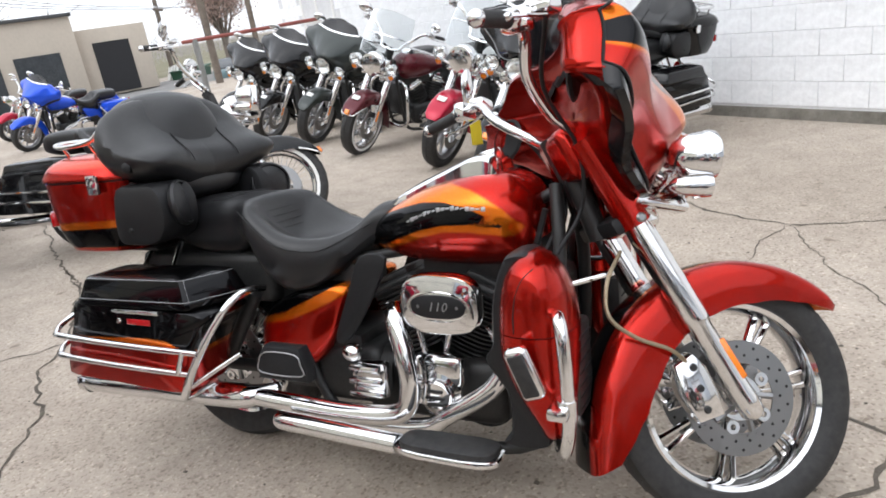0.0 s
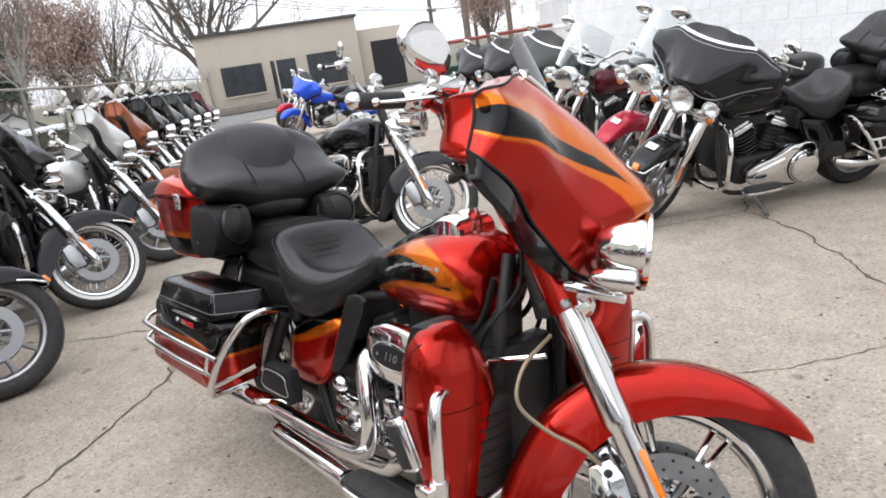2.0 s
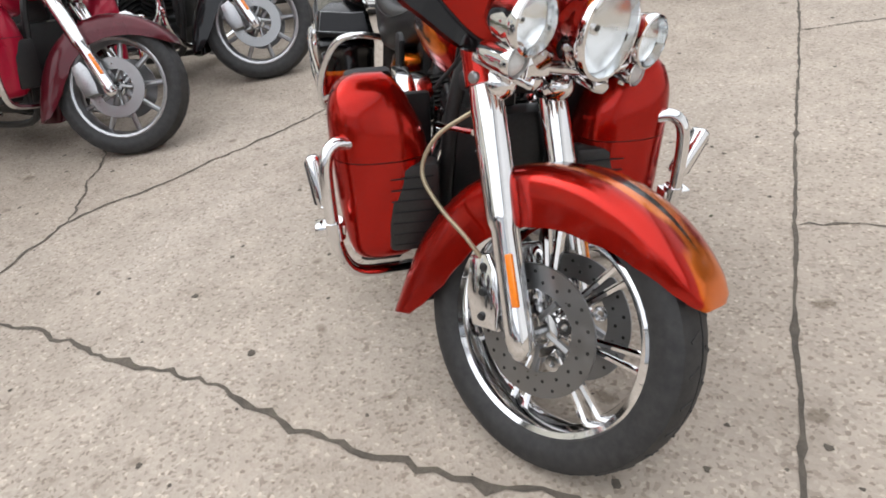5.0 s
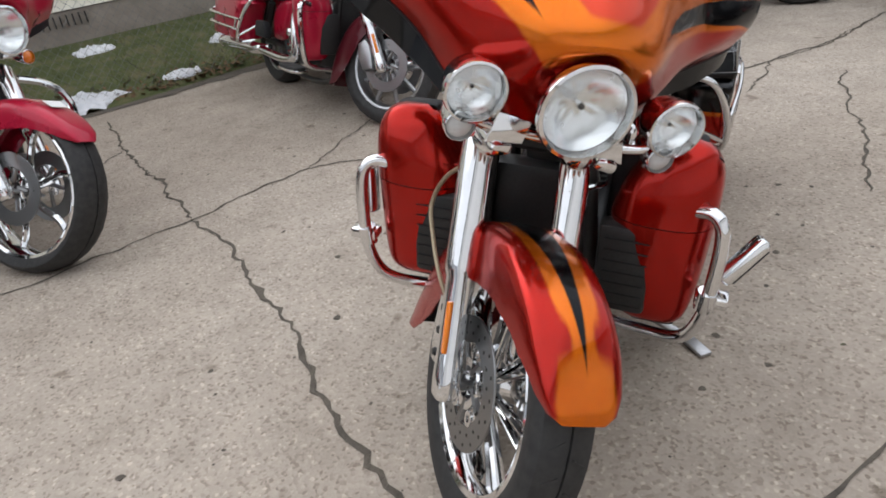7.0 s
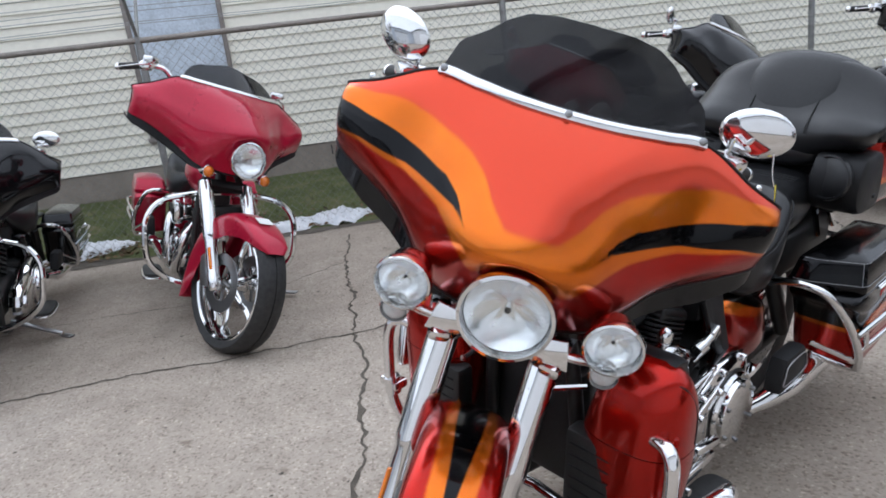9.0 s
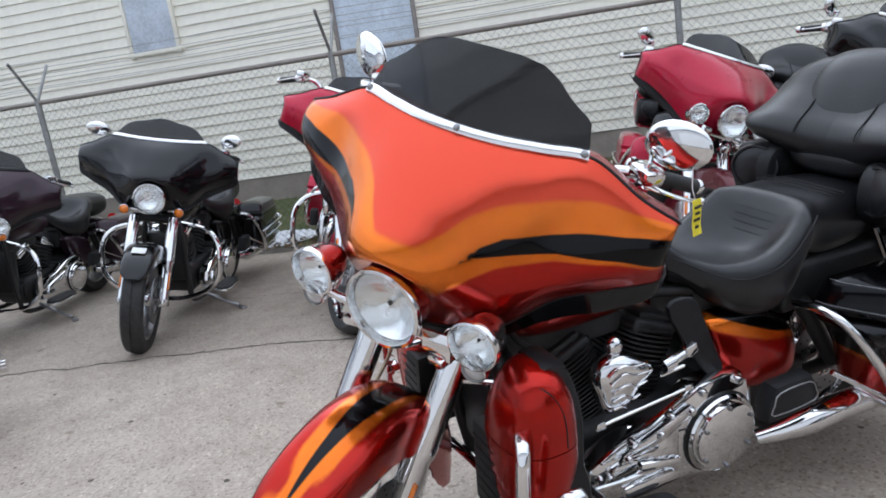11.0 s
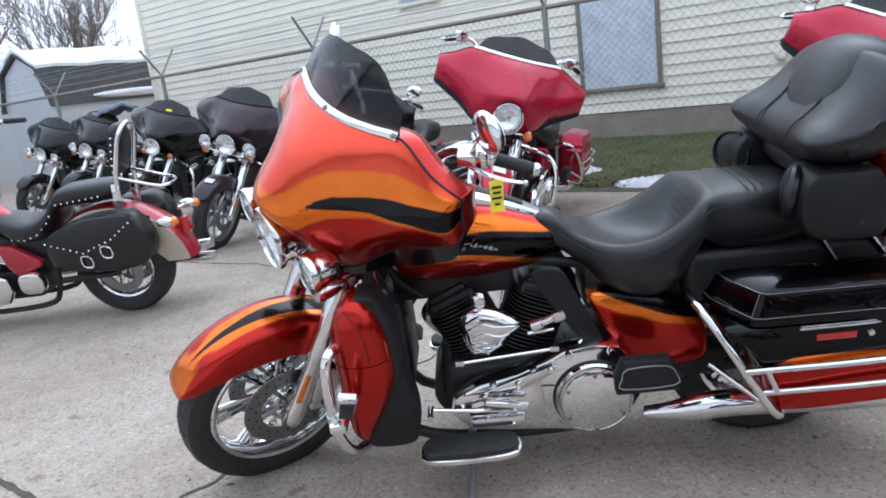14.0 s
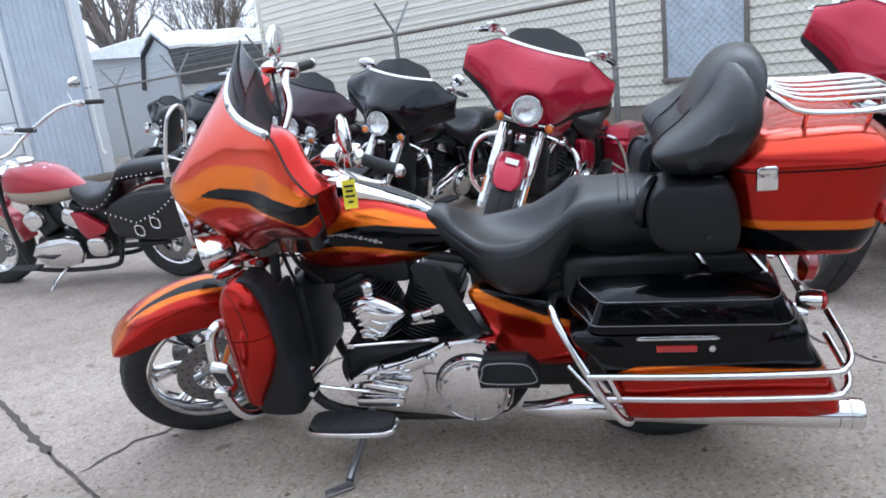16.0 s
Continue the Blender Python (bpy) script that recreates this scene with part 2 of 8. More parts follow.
# ---- mesh tools ----
class Shape:
    """Vertices and faces, gathered and then linked as one mesh."""

    def __init__(self):
        self.v, self.f, self.extra = [], [], {}

    def add(self, verts, faces, m=None):
        k = len(self.v)
        for p in verts:
            p = Vector(p)
            self.v.append(m @ p if m else p)
        self.f += [tuple(k + i for i in face) for face in faces]
        return self

    def rings(self, rings, closed=True, caps=True, m=None):
        n = len(rings[0])
        faces = []
        for a in range(len(rings) - 1):
            for b in range(n if closed else n - 1):
                c = (b + 1) % n
                faces.append((a * n + b, a * n + c, (a + 1) * n + c, (a + 1) * n + b))
        if caps and closed:
            faces.append(tuple(range(n - 1, -1, -1)))
            faces.append(tuple((len(rings) - 1) * n + i for i in range(n)))
        return self.add([p for r in rings for p in r], faces, m)

    def lathe(self, profile, seg=28, m=None):
        """Turns (radius, height) pairs about z."""
        rr = [[(r * math.cos(2 * math.pi * k / seg), r * math.sin(2 * math.pi * k / seg), h) for k in range(seg)] for r, h in profile]
        return self.rings(rr, True, profile[0][0] > 0 and profile[0][0] != profile[-1][0] or True, m)

    def hoop(self, profile, seg=36, m=None):
        """Turns a closed (radius, height) outline about z, into a ring."""
        n = len(profile)
        verts = [(r * math.cos(2 * math.pi * k / seg), r * math.sin(2 * math.pi * k / seg), h) for k in range(seg) for r, h in profile]
        faces = []
        for k in range(seg):
            q = (k + 1) % seg
            for i in range(n):
                j = (i + 1) % n
                faces.append((k * n + i, q * n + i, q * n + j, k * n + j))
        return self.add(verts, faces, m)

    def tube(self, points, radius, seg=10, smooth=5, closed=False, m=None, flat=1.0):
        pts = [Vector(p) for p in points]
        if smooth > 1 and len(pts) > 2:
            pts = spline(pts, smooth, closed)
        n = len(pts)
        up = Vector((0.13, 0.31, 0.94))
        rings = []
        for i, p in enumerate(pts):
            a = pts[(i - 1) % n] if closed or i else p
            b = pts[(i + 1) % n] if closed or i < n - 1 else p
            d = (b - a).normalized()
            side = d.cross(up)
            if side.length < 1e-4:
                side = d.cross(Vector((1, 0, 0)))
            side.normalize()
            up = side.cross(d).normalized()
            r = radius(i / max(1, n - 1)) if callable(radius) else radius
            rings.append([p + side * (r * math.cos(2 * math.pi * k / seg)) + up * (r * flat * math.sin(2 * math.pi * k / seg)) for k in range(seg)])
        if closed:
            rings.append(rings[0])
        return self.rings(rings, True, not closed, m)

    def box(self, size, bevel=0.004, m=None, steps=2):
        bm = bmesh.new()
        bmesh.ops.create_cube(bm, size=1.0)
        for v in bm.verts:
            v.co = Vector((v.co.x * size[0], v.co.y * size[1], v.co.z * size[2]))
        if bevel:
            bmesh.ops.bevel(bm, geom=list(bm.edges), offset=bevel, segments=steps, profile=0.5, affect="EDGES")
        self.take(bm, m)
        return self

    def take(self, bm, m=None):
        bm.verts.index_update()
        self.add([v.co.copy() for v in bm.verts], [tuple(v.index for v in f.verts) for f in bm.faces], m)
        bm.free()

    def prism(self, outline, depth, bevel=0.004, m=None):
        """A flat outline (x, y) made solid along z, with its rims eased."""
        c = Vector((sum(p[0] for p in outline) / len(outline), sum(p[1] for p in outline) / len(outline)))

        def ring(inset, z):
            out = []
            for p in outline:
                d = Vector(p) - c
                k = max(0.0, 1 - inset / max(1e-6, d.length))
                out.append((c.x + d.x * k, c.y + d.y * k, z))
            return out

        h = depth / 2
        return self.rings([ring(bevel, -h), ring(bevel * 0.3, -h + bevel * 0.3), ring(0, -h + bevel), ring(0, h - bevel), ring(bevel * 0.3, h - bevel * 0.3), ring(bevel, h)], True, True, m)

    def ball(self, size, seg=20, rows=12, m=None):
        rr = []
        for i in range(rows + 1):
            a = math.pi * (i + 0.02) / (rows + 0.04)
            rr.append([(size[0] * math.sin(a) * math.cos(2 * math.pi * k / seg), size[1] * math.sin(a) * math.sin(2 * math.pi * k / seg), -size[2] * math.cos(a)) for k in range(seg)])
        return self.rings(rr, True, True, m)

    def grid(self, rows, m=None, thick=None):
        """A sheet from rows of points; thick: a vector function or number that gives its back."""
        n, k = len(rows), len(rows[0])
        front = [Vector(p) for r in rows for p in r]
        faces = [(a * k + b, a * k + b + 1, (a + 1) * k + b + 1, (a + 1) * k + b) for a in range(n - 1) for b in range(k - 1)]
        if thick is None:
            return self.add(front, faces, m)
        back = [p + Vector(thick) for p in front]
        o = n * k
        rim = [(b, b + 1) for b in range(k - 1)] + [((a + 1) * k - 1, (a + 2) * k - 1) for a in range(n - 1)]
        rim += [((n - 1) * k + b + 1, (n - 1) * k + b) for b in range(k - 1)] + [((a + 1) * k, a * k) for a in range(n - 1)]
        faces += [tuple(o + i for i in reversed(f)) for f in faces] + [(b, a, o + a, o + b) for a, b in rim]
        return self.add(front + back, faces, m)


def spline(pts, steps, closed=False):
    pts = [Vector(p) for p in pts]
    n, out = len(pts), []
    for i in range(n if closed else n - 1):
        p0 = pts[(i - 1) % n] if closed or i else pts[0] * 2 - pts[1]
        p1, p2 = pts[i], pts[(i + 1) % n]
        p3 = pts[(i + 2) % n] if closed or i + 2 < n else pts[-1] * 2 - pts[-2]
        for k in range(steps):
            t = k / steps
            out.append(0.5 * ((2 * p1) + (p2 - p0) * t + (2 * p0 - 5 * p1 + 4 * p2 - p3) * t * t + (3 * p1 - p0 - 3 * p2 + p3) * t ** 3))
    if not closed:
        out.append(pts[-1])
    return out


def part(name, shape, material, parent=None, label="", m=None, fields=None, sharp=38.0):
    """Links a Shape as one mesh object, under a thing or a part. fields: livery functions of a vertex's place before m."""
    me = bpy.data.meshes.new(name)
    raw = shape.v
    me.from_pydata([tuple((m @ p) if m else p) for p in raw], [], shape.f)
    me.polygons.foreach_set("use_smooth", [True] * len(me.polygons))
    me.set_sharp_from_angle(angle=radians(sharp))
    me.materials.append(material)
    if fields:
        for key, fn in fields.items():
            at = me.attributes.new(key, "FLOAT", "POINT")
            at.data.foreach_set("value", [fn(p) for p in raw] if callable(fn) else fn)
    me.update()
    ob = new(name, me)
    if parent:
        ob.parent = parent
    if label:
        ob["label"] = label
    return ob


def thing(name, place, label, category, group="", kind=""):
    e = new(name)
    e.empty_display_size = 0.1
    e.matrix_world = place
    return tagged(e, label, category, group, kind)


def turn(angle, axis):
    return Matrix.Rotation(radians(angle), 4, axis)


def shift(x, y, z):
    return Matrix.Translation((x, y, z))


def mirror_y(s):
    out = Shape()
    out.v = [Vector((p.x, -p.y, p.z)) for p in s.v]
    out.f = [tuple(reversed(f)) for f in s.f]
    return out


def squircle(hx, hy, n=24, power=2.6):
    out = []
    for k in range(n):
        a = 2 * math.pi * k / n
        c, s = math.cos(a), math.sin(a)
        out.append((math.copysign(abs(c) ** (2 / power), c) * hx, math.copysign(abs(s) ** (2 / power), s) * hy))
    return out


def lerp_table(x, table):
    """Straight-line look-up in rows of (x, value, ...), sorted by x."""
    if x <= table[0][0]:
        return table[0][1:]
    for a, b in zip(table, table[1:]):
        if x <= b[0]:
            t = (x - a[0]) / (b[0] - a[0])
            return tuple(p + (q - p) * t for p, q in zip(a[1:], b[1:]))
    return table[-1][1:]


def smooth_rows(table, steps):
    """Rows of numbers made denser along a smooth curve, three columns at a time."""
    rows = [list(r) for r in table]
    n, out = len(rows), []
    for i in range(n - 1):
        p0 = rows[i - 1] if i else [2 * a - b for a, b in zip(rows[0], rows[1])]
        p1, p2 = rows[i], rows[i + 1]
        p3 = rows[i + 2] if i + 2 < n else [2 * a - b for a, b in zip(rows[-1], rows[-2])]
        for k in range(steps):
            t = k / steps
            out.append([0.5 * (2 * b + (c - a) * t + (2 * a - 5 * b + 4 * c - d) * t * t + (3 * b - a - 3 * c + d) * t ** 3) for a, b, c, d in zip(p0, p1, p2, p3)])
    out.append(rows[-1])
    return out


# ---- the touring motorcycles ----
AXLE = Vector((1.668, 0, 0.325))
STEER_AT = Vector((1.613, 0, 0.32))
RAKE = radians(26)
FORK_AXIS = Vector((-math.sin(RAKE), 0, math.cos(RAKE)))


def steering(degrees):
    return Matrix.Translation(STEER_AT) @ Matrix.Rotation(radians(degrees), 4, FORK_AXIS) @ Matrix.Translation(-STEER_AT)


LIE = turn(90, "X")      # lathe axis z laid along -y
NOSE = turn(90, "Y")     # lathe axis z laid along +x


def wheel(parent, name, centre, radius, width, rim, style, m, fine):
    seg = 56 if fine else 30
    at = (m @ Matrix.Translation(centre)) @ LIE
    w = width / 2
    rimshape = Shape().hoop([(rim + 0.004, -w * 0.74), (rim - 0.004, -w * 0.82), (rim - 0.016, -w * 0.74), (rim - 0.026, -w * 0.45), (rim - 0.032, 0), (rim - 0.026, w * 0.45), (rim - 0.016, w * 0.74), (rim - 0.004, w * 0.82), (rim + 0.004, w * 0.74), (rim - 0.012, 0)], seg)
    base = part(name, rimshape, ALLOY if style == "cast" else CHROME, parent, "", at)
    t = Shape().hoop([(rim - 0.002, -w * 0.72), (rim + 0.022, -w * 0.95), (radius - 0.032, -w), (radius - 0.012, -w * 0.82), (radius - 0.002, -w * 0.42), (radius, -w * 0.05), (radius - 0.005, -w * 0.03), (radius - 0.005, w * 0.03), (radius, w * 0.05), (radius - 0.002, w * 0.42), (radius - 0.012, w * 0.82), (radius - 0.032, w), (rim + 0.022, w * 0.95), (rim - 0.002, w * 0.72)], seg)
    if fine:
        for k in range(30):
            a = 2 * math.pi * k / 30
            for sgn in (-1, 1):
                g = Matrix.Rotation(a + sgn * 0.05, 4, "Z") @ shift(radius - 0.0070, 0, sgn * w * 0.36) @ turn(sgn * 32, "X") @ turn(sgn * -10, "Y")
                t.box((0.012, 0.006, w * 0.5), 0.0, g)
    part("tyre", t, RUBBER, base, "", at)
    if style == "white":
        part("whitewall", Shape().hoop([(rim + 0.006, -w * 0.90), (rim + 0.030, -w * 1.0 - 0.001), (rim + 0.030, -w * 0.97), (rim + 0.006, -w * 0.87)], seg).hoop([(rim + 0.006, w * 0.87), (rim + 0.030, w * 0.97), (rim + 0.030, w + 0.001), (rim + 0.006, w * 0.90)], seg), WHITE_TAG, base, "white sidewall band", at)
    hub = Shape().lathe([(0.0, -w * 0.9), (0.03, -w * 0.9), (0.034, -w * 0.75), (0.045, -w * 0.6), (0.038, -w * 0.3), (0.038, w * 0.3), (0.045, w * 0.6), (0.034, w * 0.75), (0.03, w * 0.9), (0.0, w * 0.9)], 20)
    part("hub", hub, CHROME, base, "", at)
    if style in ("wire", "white"):
        s = Shape()
        for k in range(40):
            a = 2 * math.pi * k / 40
            b = a + (0.5 if k % 2 else -0.5)
            z = 0.025 if k % 4 < 2 else -0.025
            s.tube([(0.036 * math.cos(b), 0.036 * math.sin(b), z), ((rim - 0.028) * math.cos(a), (rim - 0.028) * math.sin(a), 0)], 0.0022, 4, 1)
        part("wire_spokes", s, CHROME, base, "", at)
    else:
        count = 7 if style == "split" else (9 if style == "cast" else 6)
        mat = ALLOY if style == "cast" else CHROME
        for k in range(count):
            s = Shape()
            a = 360 * k / count + 8
            lanes = (-1, 1) if style == "split" else (0,)
            for q in lanes:
                root, tip = 0.04, rim - 0.03
                bend = 0.26 if style == "swirl" else 0.0
                pts = []
                for i in range(5):
                    f = i / 4
                    r = root + (tip - root) * f
                    ang = radians(a) + q * (0.16 + 0.012 * f) * (0.5 if style == "split" else 0) + bend * math.sin(f * 2.4)
                    pts.append((r * math.cos(ang), r * math.sin(ang), 0.022 * (1 - f)))
                if style == "split":
                    s.tube(pts, lambda f: 0.0075 + 0.0035 * f, 8, 2, flat=1.7)
                else:
                    s.tube(pts, lambda f: 0.017 - 0.004 * f, 8, 2, flat=1.0)
            part("spoke", s, mat, base, "", at)
    for sgn in (-1, 1):
        d = Shape().hoop([(0.092, -0.0025), (0.150, -0.0025), (0.151, 0), (0.150, 0.0025), (0.092, 0.0025)], seg, shift(0, 0, sgn * (w + 0.008)))
        disc = part("brake_disc", d, STEEL, base, "", at)
        for k in range(5):
            a = 2 * math.pi * k / 5
            c = Shape().tube([(0.03 * math.cos(a + 0.3), 0.03 * math.sin(a + 0.3), sgn * (w + 0.004)), (0.09 * math.cos(a), 0.09 * math.sin(a), sgn * (w + 0.008))], 0.009, 6, 1)
            part("disc_carrier", c, STEEL, disc, "", at).parent = base
        if fine:
            ring = Shape().hoop([(0.040, -0.004), (0.058, -0.004), (0.060, 0.0), (0.058, 0.006), (0.040, 0.006)], 32, shift(0, 0, sgn * (w + 0.005)))
            part("carrier_ring", ring, CHROME, base, "", at)
            for k in range(5):
                a = 2 * math.pi * (k + 0.5) / 5
                part("carrier_boss", Shape().hoop([(0.008, -0.004), (0.017, -0.004), (0.018, 0.004), (0.008, 0.004)], 16, shift(0.078 * math.cos(a), 0.078 * math.sin(a), sgn * (w + 0.007))), CHROME, base, "", at)
            h = Shape()
            for k in range(36):
                a = 2 * math.pi * k / 36
                r = 0.134 if k % 2 else 0.112
                h.lathe([(0.0, 0.0032), (0.0042, 0.0032), (0.0042, -0.0032), (0.0, -0.0032)], 8, shift(r * math.cos(a), r * math.sin(a), sgn * (w + 0.008)))
            h2 = tagged(part("disc_drilling", h, ENGINE_BLACK, disc, "", at), kind="stuff")
            h2.parent = base
    return base


def fender_shape(fine):
    """The deep front mudguard: crown and skirts swept round the axle, from the tip back to the lower rear edge."""
    steps = 64 if fine else 26
    table = [(35, 0.378, 0.370, 0.044), (37, 0.383, 0.360, 0.064), (43, 0.383, 0.335, 0.080), (56, 0.376, 0.295, 0.092), (78, 0.366, 0.252, 0.097), (105, 0.362, 0.232, 0.098), (136, 0.368, 0.226, 0.099), (165, 0.382, 0.232, 0.100), (185, 0.404, 0.262, 0.100), (197, 0.430, 0.315, 0.100), (203, 0.446, 0.370, 0.100)]
    rings, info = [], []
    for i in range(steps + 1):
        th = 35 + 168 * i / steps
        ro, ri, w = lerp_table(th, table)
        a = radians(th)
        sec = []
        prof = [(1.0, 0.0), (1.0, 0.35), (0.99, 0.66), (0.94, 0.80), (0.83, 0.905), (0.62, 0.97), (0.32, 0.995), (0.0, 1.0)]
        outer = [(w * p, ri + (ro - ri) * q) for p, q in prof] + [(-w * p, ri + (ro - ri) * q) for p, q in reversed(prof[:-1])]
        inner = [((abs(y) - 0.004) * (1 if y > 0 else -1) if abs(y) > 0.004 else 0, r - (0.004 if abs(y) < w * 0.97 else 0)) for y, r in reversed(outer)]
        for y, r in outer + inner:
            sec.append((AXLE.x + r * math.cos(a), y, AXLE.z + r * math.sin(a)))
        rings.append(sec)
    return Shape().rings(rings)


def fender_fields():
    def polar(p):
        d = p - AXLE
        return math.degrees(math.atan2(d.z, d.x)) % 360, abs(p.y)

    def black(p):
        th, y = polar(p)
        return lerp_table(th, [(34, -0.03), (46, -0.002), (62, 0.008), (80, 0.017), (100, 0.030), (125, 0.036), (150, 0.044), (204, 0.060)])[0] - y

    def orange(p):
        th, y = polar(p)
        ho = lerp_table(th, [(34, 0.05), (41, 0.062), (56, 0.050), (74, 0.047), (95, 0.054), (120, 0.056), (140, 0.04), (150, 0.0)])[0]
        loop = 0.013 - math.hypot((th - 58) * 0.0022, y - 0.036)
        return min(ho - y, -loop if th < 90 else 1)

    return {"black": black, "orange": orange, "coral": lambda p: -1.0}


FAIR_0 = [(1.314, 1.298), (1.408, 1.243), (1.500, 1.168), (1.580, 1.082), (1.535, 1.03), (1.46, 0.86)]
FAIR_1 = [(1.306, 1.299), (1.396, 1.240), (1.482, 1.157), (1.552, 1.066), (1.508, 0.978), (1.432, 0.868)]
FAIR_2 = [(1.282, 1.302), (1.354, 1.243), (1.420, 1.158), (1.458, 1.075), (1.456, 0.972), (1.395, 0.885)]
FAIR_3 = [(1.250, 1.300), (1.300, 1.256), (1.340, 1.178), (1.374, 1.105), (1.375, 1.030), (1.315, 0.968)]
FAIR_4 = [(1.240, 1.242), (1.271, 1.217), (1.302, 1.182), (1.322, 1.141), (1.318, 1.090), (1.280, 1.030)]
FAIR_5 = [(1.213, 1.206), (1.239, 1.194), (1.258, 1.172), (1.266, 1.147), (1.258, 1.110), (1.232, 1.062)]
FAIR_6 = [(1.190, 1.192), (1.194, 1.182), (1.197, 1.165), (1.198, 1.146), (1.196, 1.122), (1.192, 1.085)]


def fairing_grid(fine):
    """The batwing shell: six profiles from the middle out to the ear, joined smoothly. Rows of (place, down, side)."""
    sides = [(0.0, FAIR_0), (0.105, FAIR_1), (0.2, FAIR_2), (0.3, FAIR_3), (0.415, FAIR_4), (0.496, FAIR_5), (0.488, FAIR_6)]
    n, k = (8, 8) if fine else (5, 5)
    cols = []
    for y, prof in sides:
        if not fine:
            prof = prof[:4] + [(prof[4][0], prof[4][1] + 0.006 + 0.01 * y), (prof[5][0], prof[5][1] + 0.022 + 0.02 * y)]
        cols.append([c for x, z in smooth_rows(prof, k) for c in (x, y, z)])
    mirrored = [[c if i % 3 != 1 else -c for i, c in enumerate(col)] for col in reversed(cols[1:])]
    dense = smooth_rows(mirrored + cols, n)
    rows = [[Vector(col[i:i + 3]) for i in range(0, len(col), 3)] for col in dense]
    return rows, k


def fairing(parent, paint_mat, m, fine, shield, livery, strip_on=True, outline=False):
    rows, k = fairing_grid(True)
    s = Shape()
    s.grid(rows)
    params = [(b / k, p.y) for r in rows for b, p in enumerate(r)]
    edge = []
    fields = None
    if livery:
        black, orange, coral = [], [], []
        for t, y in params:
            a = abs(y)
            top = lerp_table(a, [(0, 2.55), (0.05, 2.52), (0.09, 2.15), (0.12, 1.75), (0.16, 1.50), (0.20, 1.40), (0.30, 1.42), (0.42, 0.95), (0.51, 0.35)])[0]
            low = lerp_table(a, [(0, 3.45), (0.09, 3.3), (0.13, 2.75), (0.16, 2.36), (0.20, 2.16), (0.30, 2.24), (0.42, 2.12), (0.51, 1.65)])[0]
            under = lerp_table(a, [(0, 3.45), (0.09, 3.3), (0.125, 2.8), (0.16, 2.58), (0.22, 2.62), (0.30, 2.80), (0.42, 3.35), (0.51, 3.95)])[0]
            line = under + lerp_table(a, [(0, 0), (0.1, 0.55), (0.15, 0.55), (0.20, 0.30), (0.30, 0.20), (0.51, 0.15)])[0]
            unit = 0.085 if a < 0.3 else 0.085 - (a - 0.3) * 0.23
            blk = min(t - low, under - t) * unit if a > 0.11 else -0.02
            black.append(blk)
            lick = 0.020 - math.hypot((a - 0.215) * 0.55, (t - 3.62) * 0.085)
            orange.append(max(min(t - top, line - t) * unit, -1))
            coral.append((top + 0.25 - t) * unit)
            if lick > 0 and fine:
                orange[-1] = min(orange[-1], -lick)
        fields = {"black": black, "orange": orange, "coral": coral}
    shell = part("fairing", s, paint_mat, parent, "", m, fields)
    rim = [r[0] for r in rows] + rows[-1][1:] + [r[-1] for r in reversed(rows[:-1])] + list(reversed(rows[0][:-1]))[:-1]

    def inward(p, back, narrow, low):
        f = max(0.35, min(1.0, (p.z - 0.80) / 0.3))
        g = max(0.0, min(1.0, (0.90 - narrow) / 0.5))
        return Vector(((p.x - back * f) * (1 - g) + 1.285 * g, p.y * narrow, 1.10 + (p.z - 1.10) * low))

    loops = [[inward(p, *k) for p in rim] for k in ((0.004, 0.995, 0.995), (0.04, 0.970, 0.98), (0.068, 0.935, 0.94), (0.080, 0.88, 0.86), (0.072, 0.72, 0.80), (0.075, 0.45, 0.66), (0.085, 0.2, 0.4), (0.09, 0.02, 0.05))]
    flat = loops[3] + loops[4] + loops[5]
    back = Shape().rings([list(reversed(r)) for r in loops], True, False)
    part("inner_fairing", back, paint_mat, shell, "", m, {"black": lambda p: -1.0, "orange": lambda p: -1.0, "coral": lambda p: -1.0} if livery else None, 50)
    part("edge_trim", Shape().tube(rim, 0.0036, 6, 1, True), PLASTIC, shell, "black rubber edge trim", m)
    if outline:
        inner = [r for r in rows if abs(r[0].y) < 0.93 * max(abs(q[0].y) for q in rows)]
        ring = [r[int(0.45 * k)] for r in inner] + [r[int(3.9 * k)] for r in reversed(inner)]
        part("fairing_pinstripe", Shape().tube([p + Vector((0.003, 0.002 * (1 if p.y > 0 else -1), 0)) for p in ring], 0.0035, 5, 1, True), SILVER, shell, "silver pinstripe", m)
    # black band under the shell's lower edge
    lower = []
    for r in rows:
        p = r[-1]
        a = abs(p.y)
        w = (1.0 if livery else 0.6) * lerp_table(a, [(0.0, 0.004), (0.12, 0.010), (0.2, 0.03), (0.3, 0.060), (0.4, 0.062), (0.48, 0.05), (0.51, 0.03)])[0]
        lower.append([p + Vector((-0.004, 0, 0.003)), p + Vector((-0.002, 0, -0.5 * w)), p + Vector((0.0, 0, -w)), p + Vector((-0.02, 0, -w - 0.004)), p + Vector((-0.05, 0, -0.5 * w))])
    part("fairing_underside", Shape().grid(lower), GLOSS_BLACK if livery else PLASTIC, shell, "black band under the fairing", m)
    if fine:
        for q in (-1, 1):
            c = min(flat, key=lambda p: abs(p.y - q * 0.29) + abs(p.z - 1.11))
            at = Matrix.Translation(c) @ turn(q * 28, "Z") @ turn(-84, "Y")
            sp = Shape().hoop([(0.062, 0), (0.07, 0.006), (0.062, 0.012), (0.058, 0.006)], 24, at)
            sp.lathe([(0, 0.003), (0.058, 0.003), (0.058, 0), (0, 0)], 24, at)
            part("speaker", sp, PLASTIC, shell, "", m)
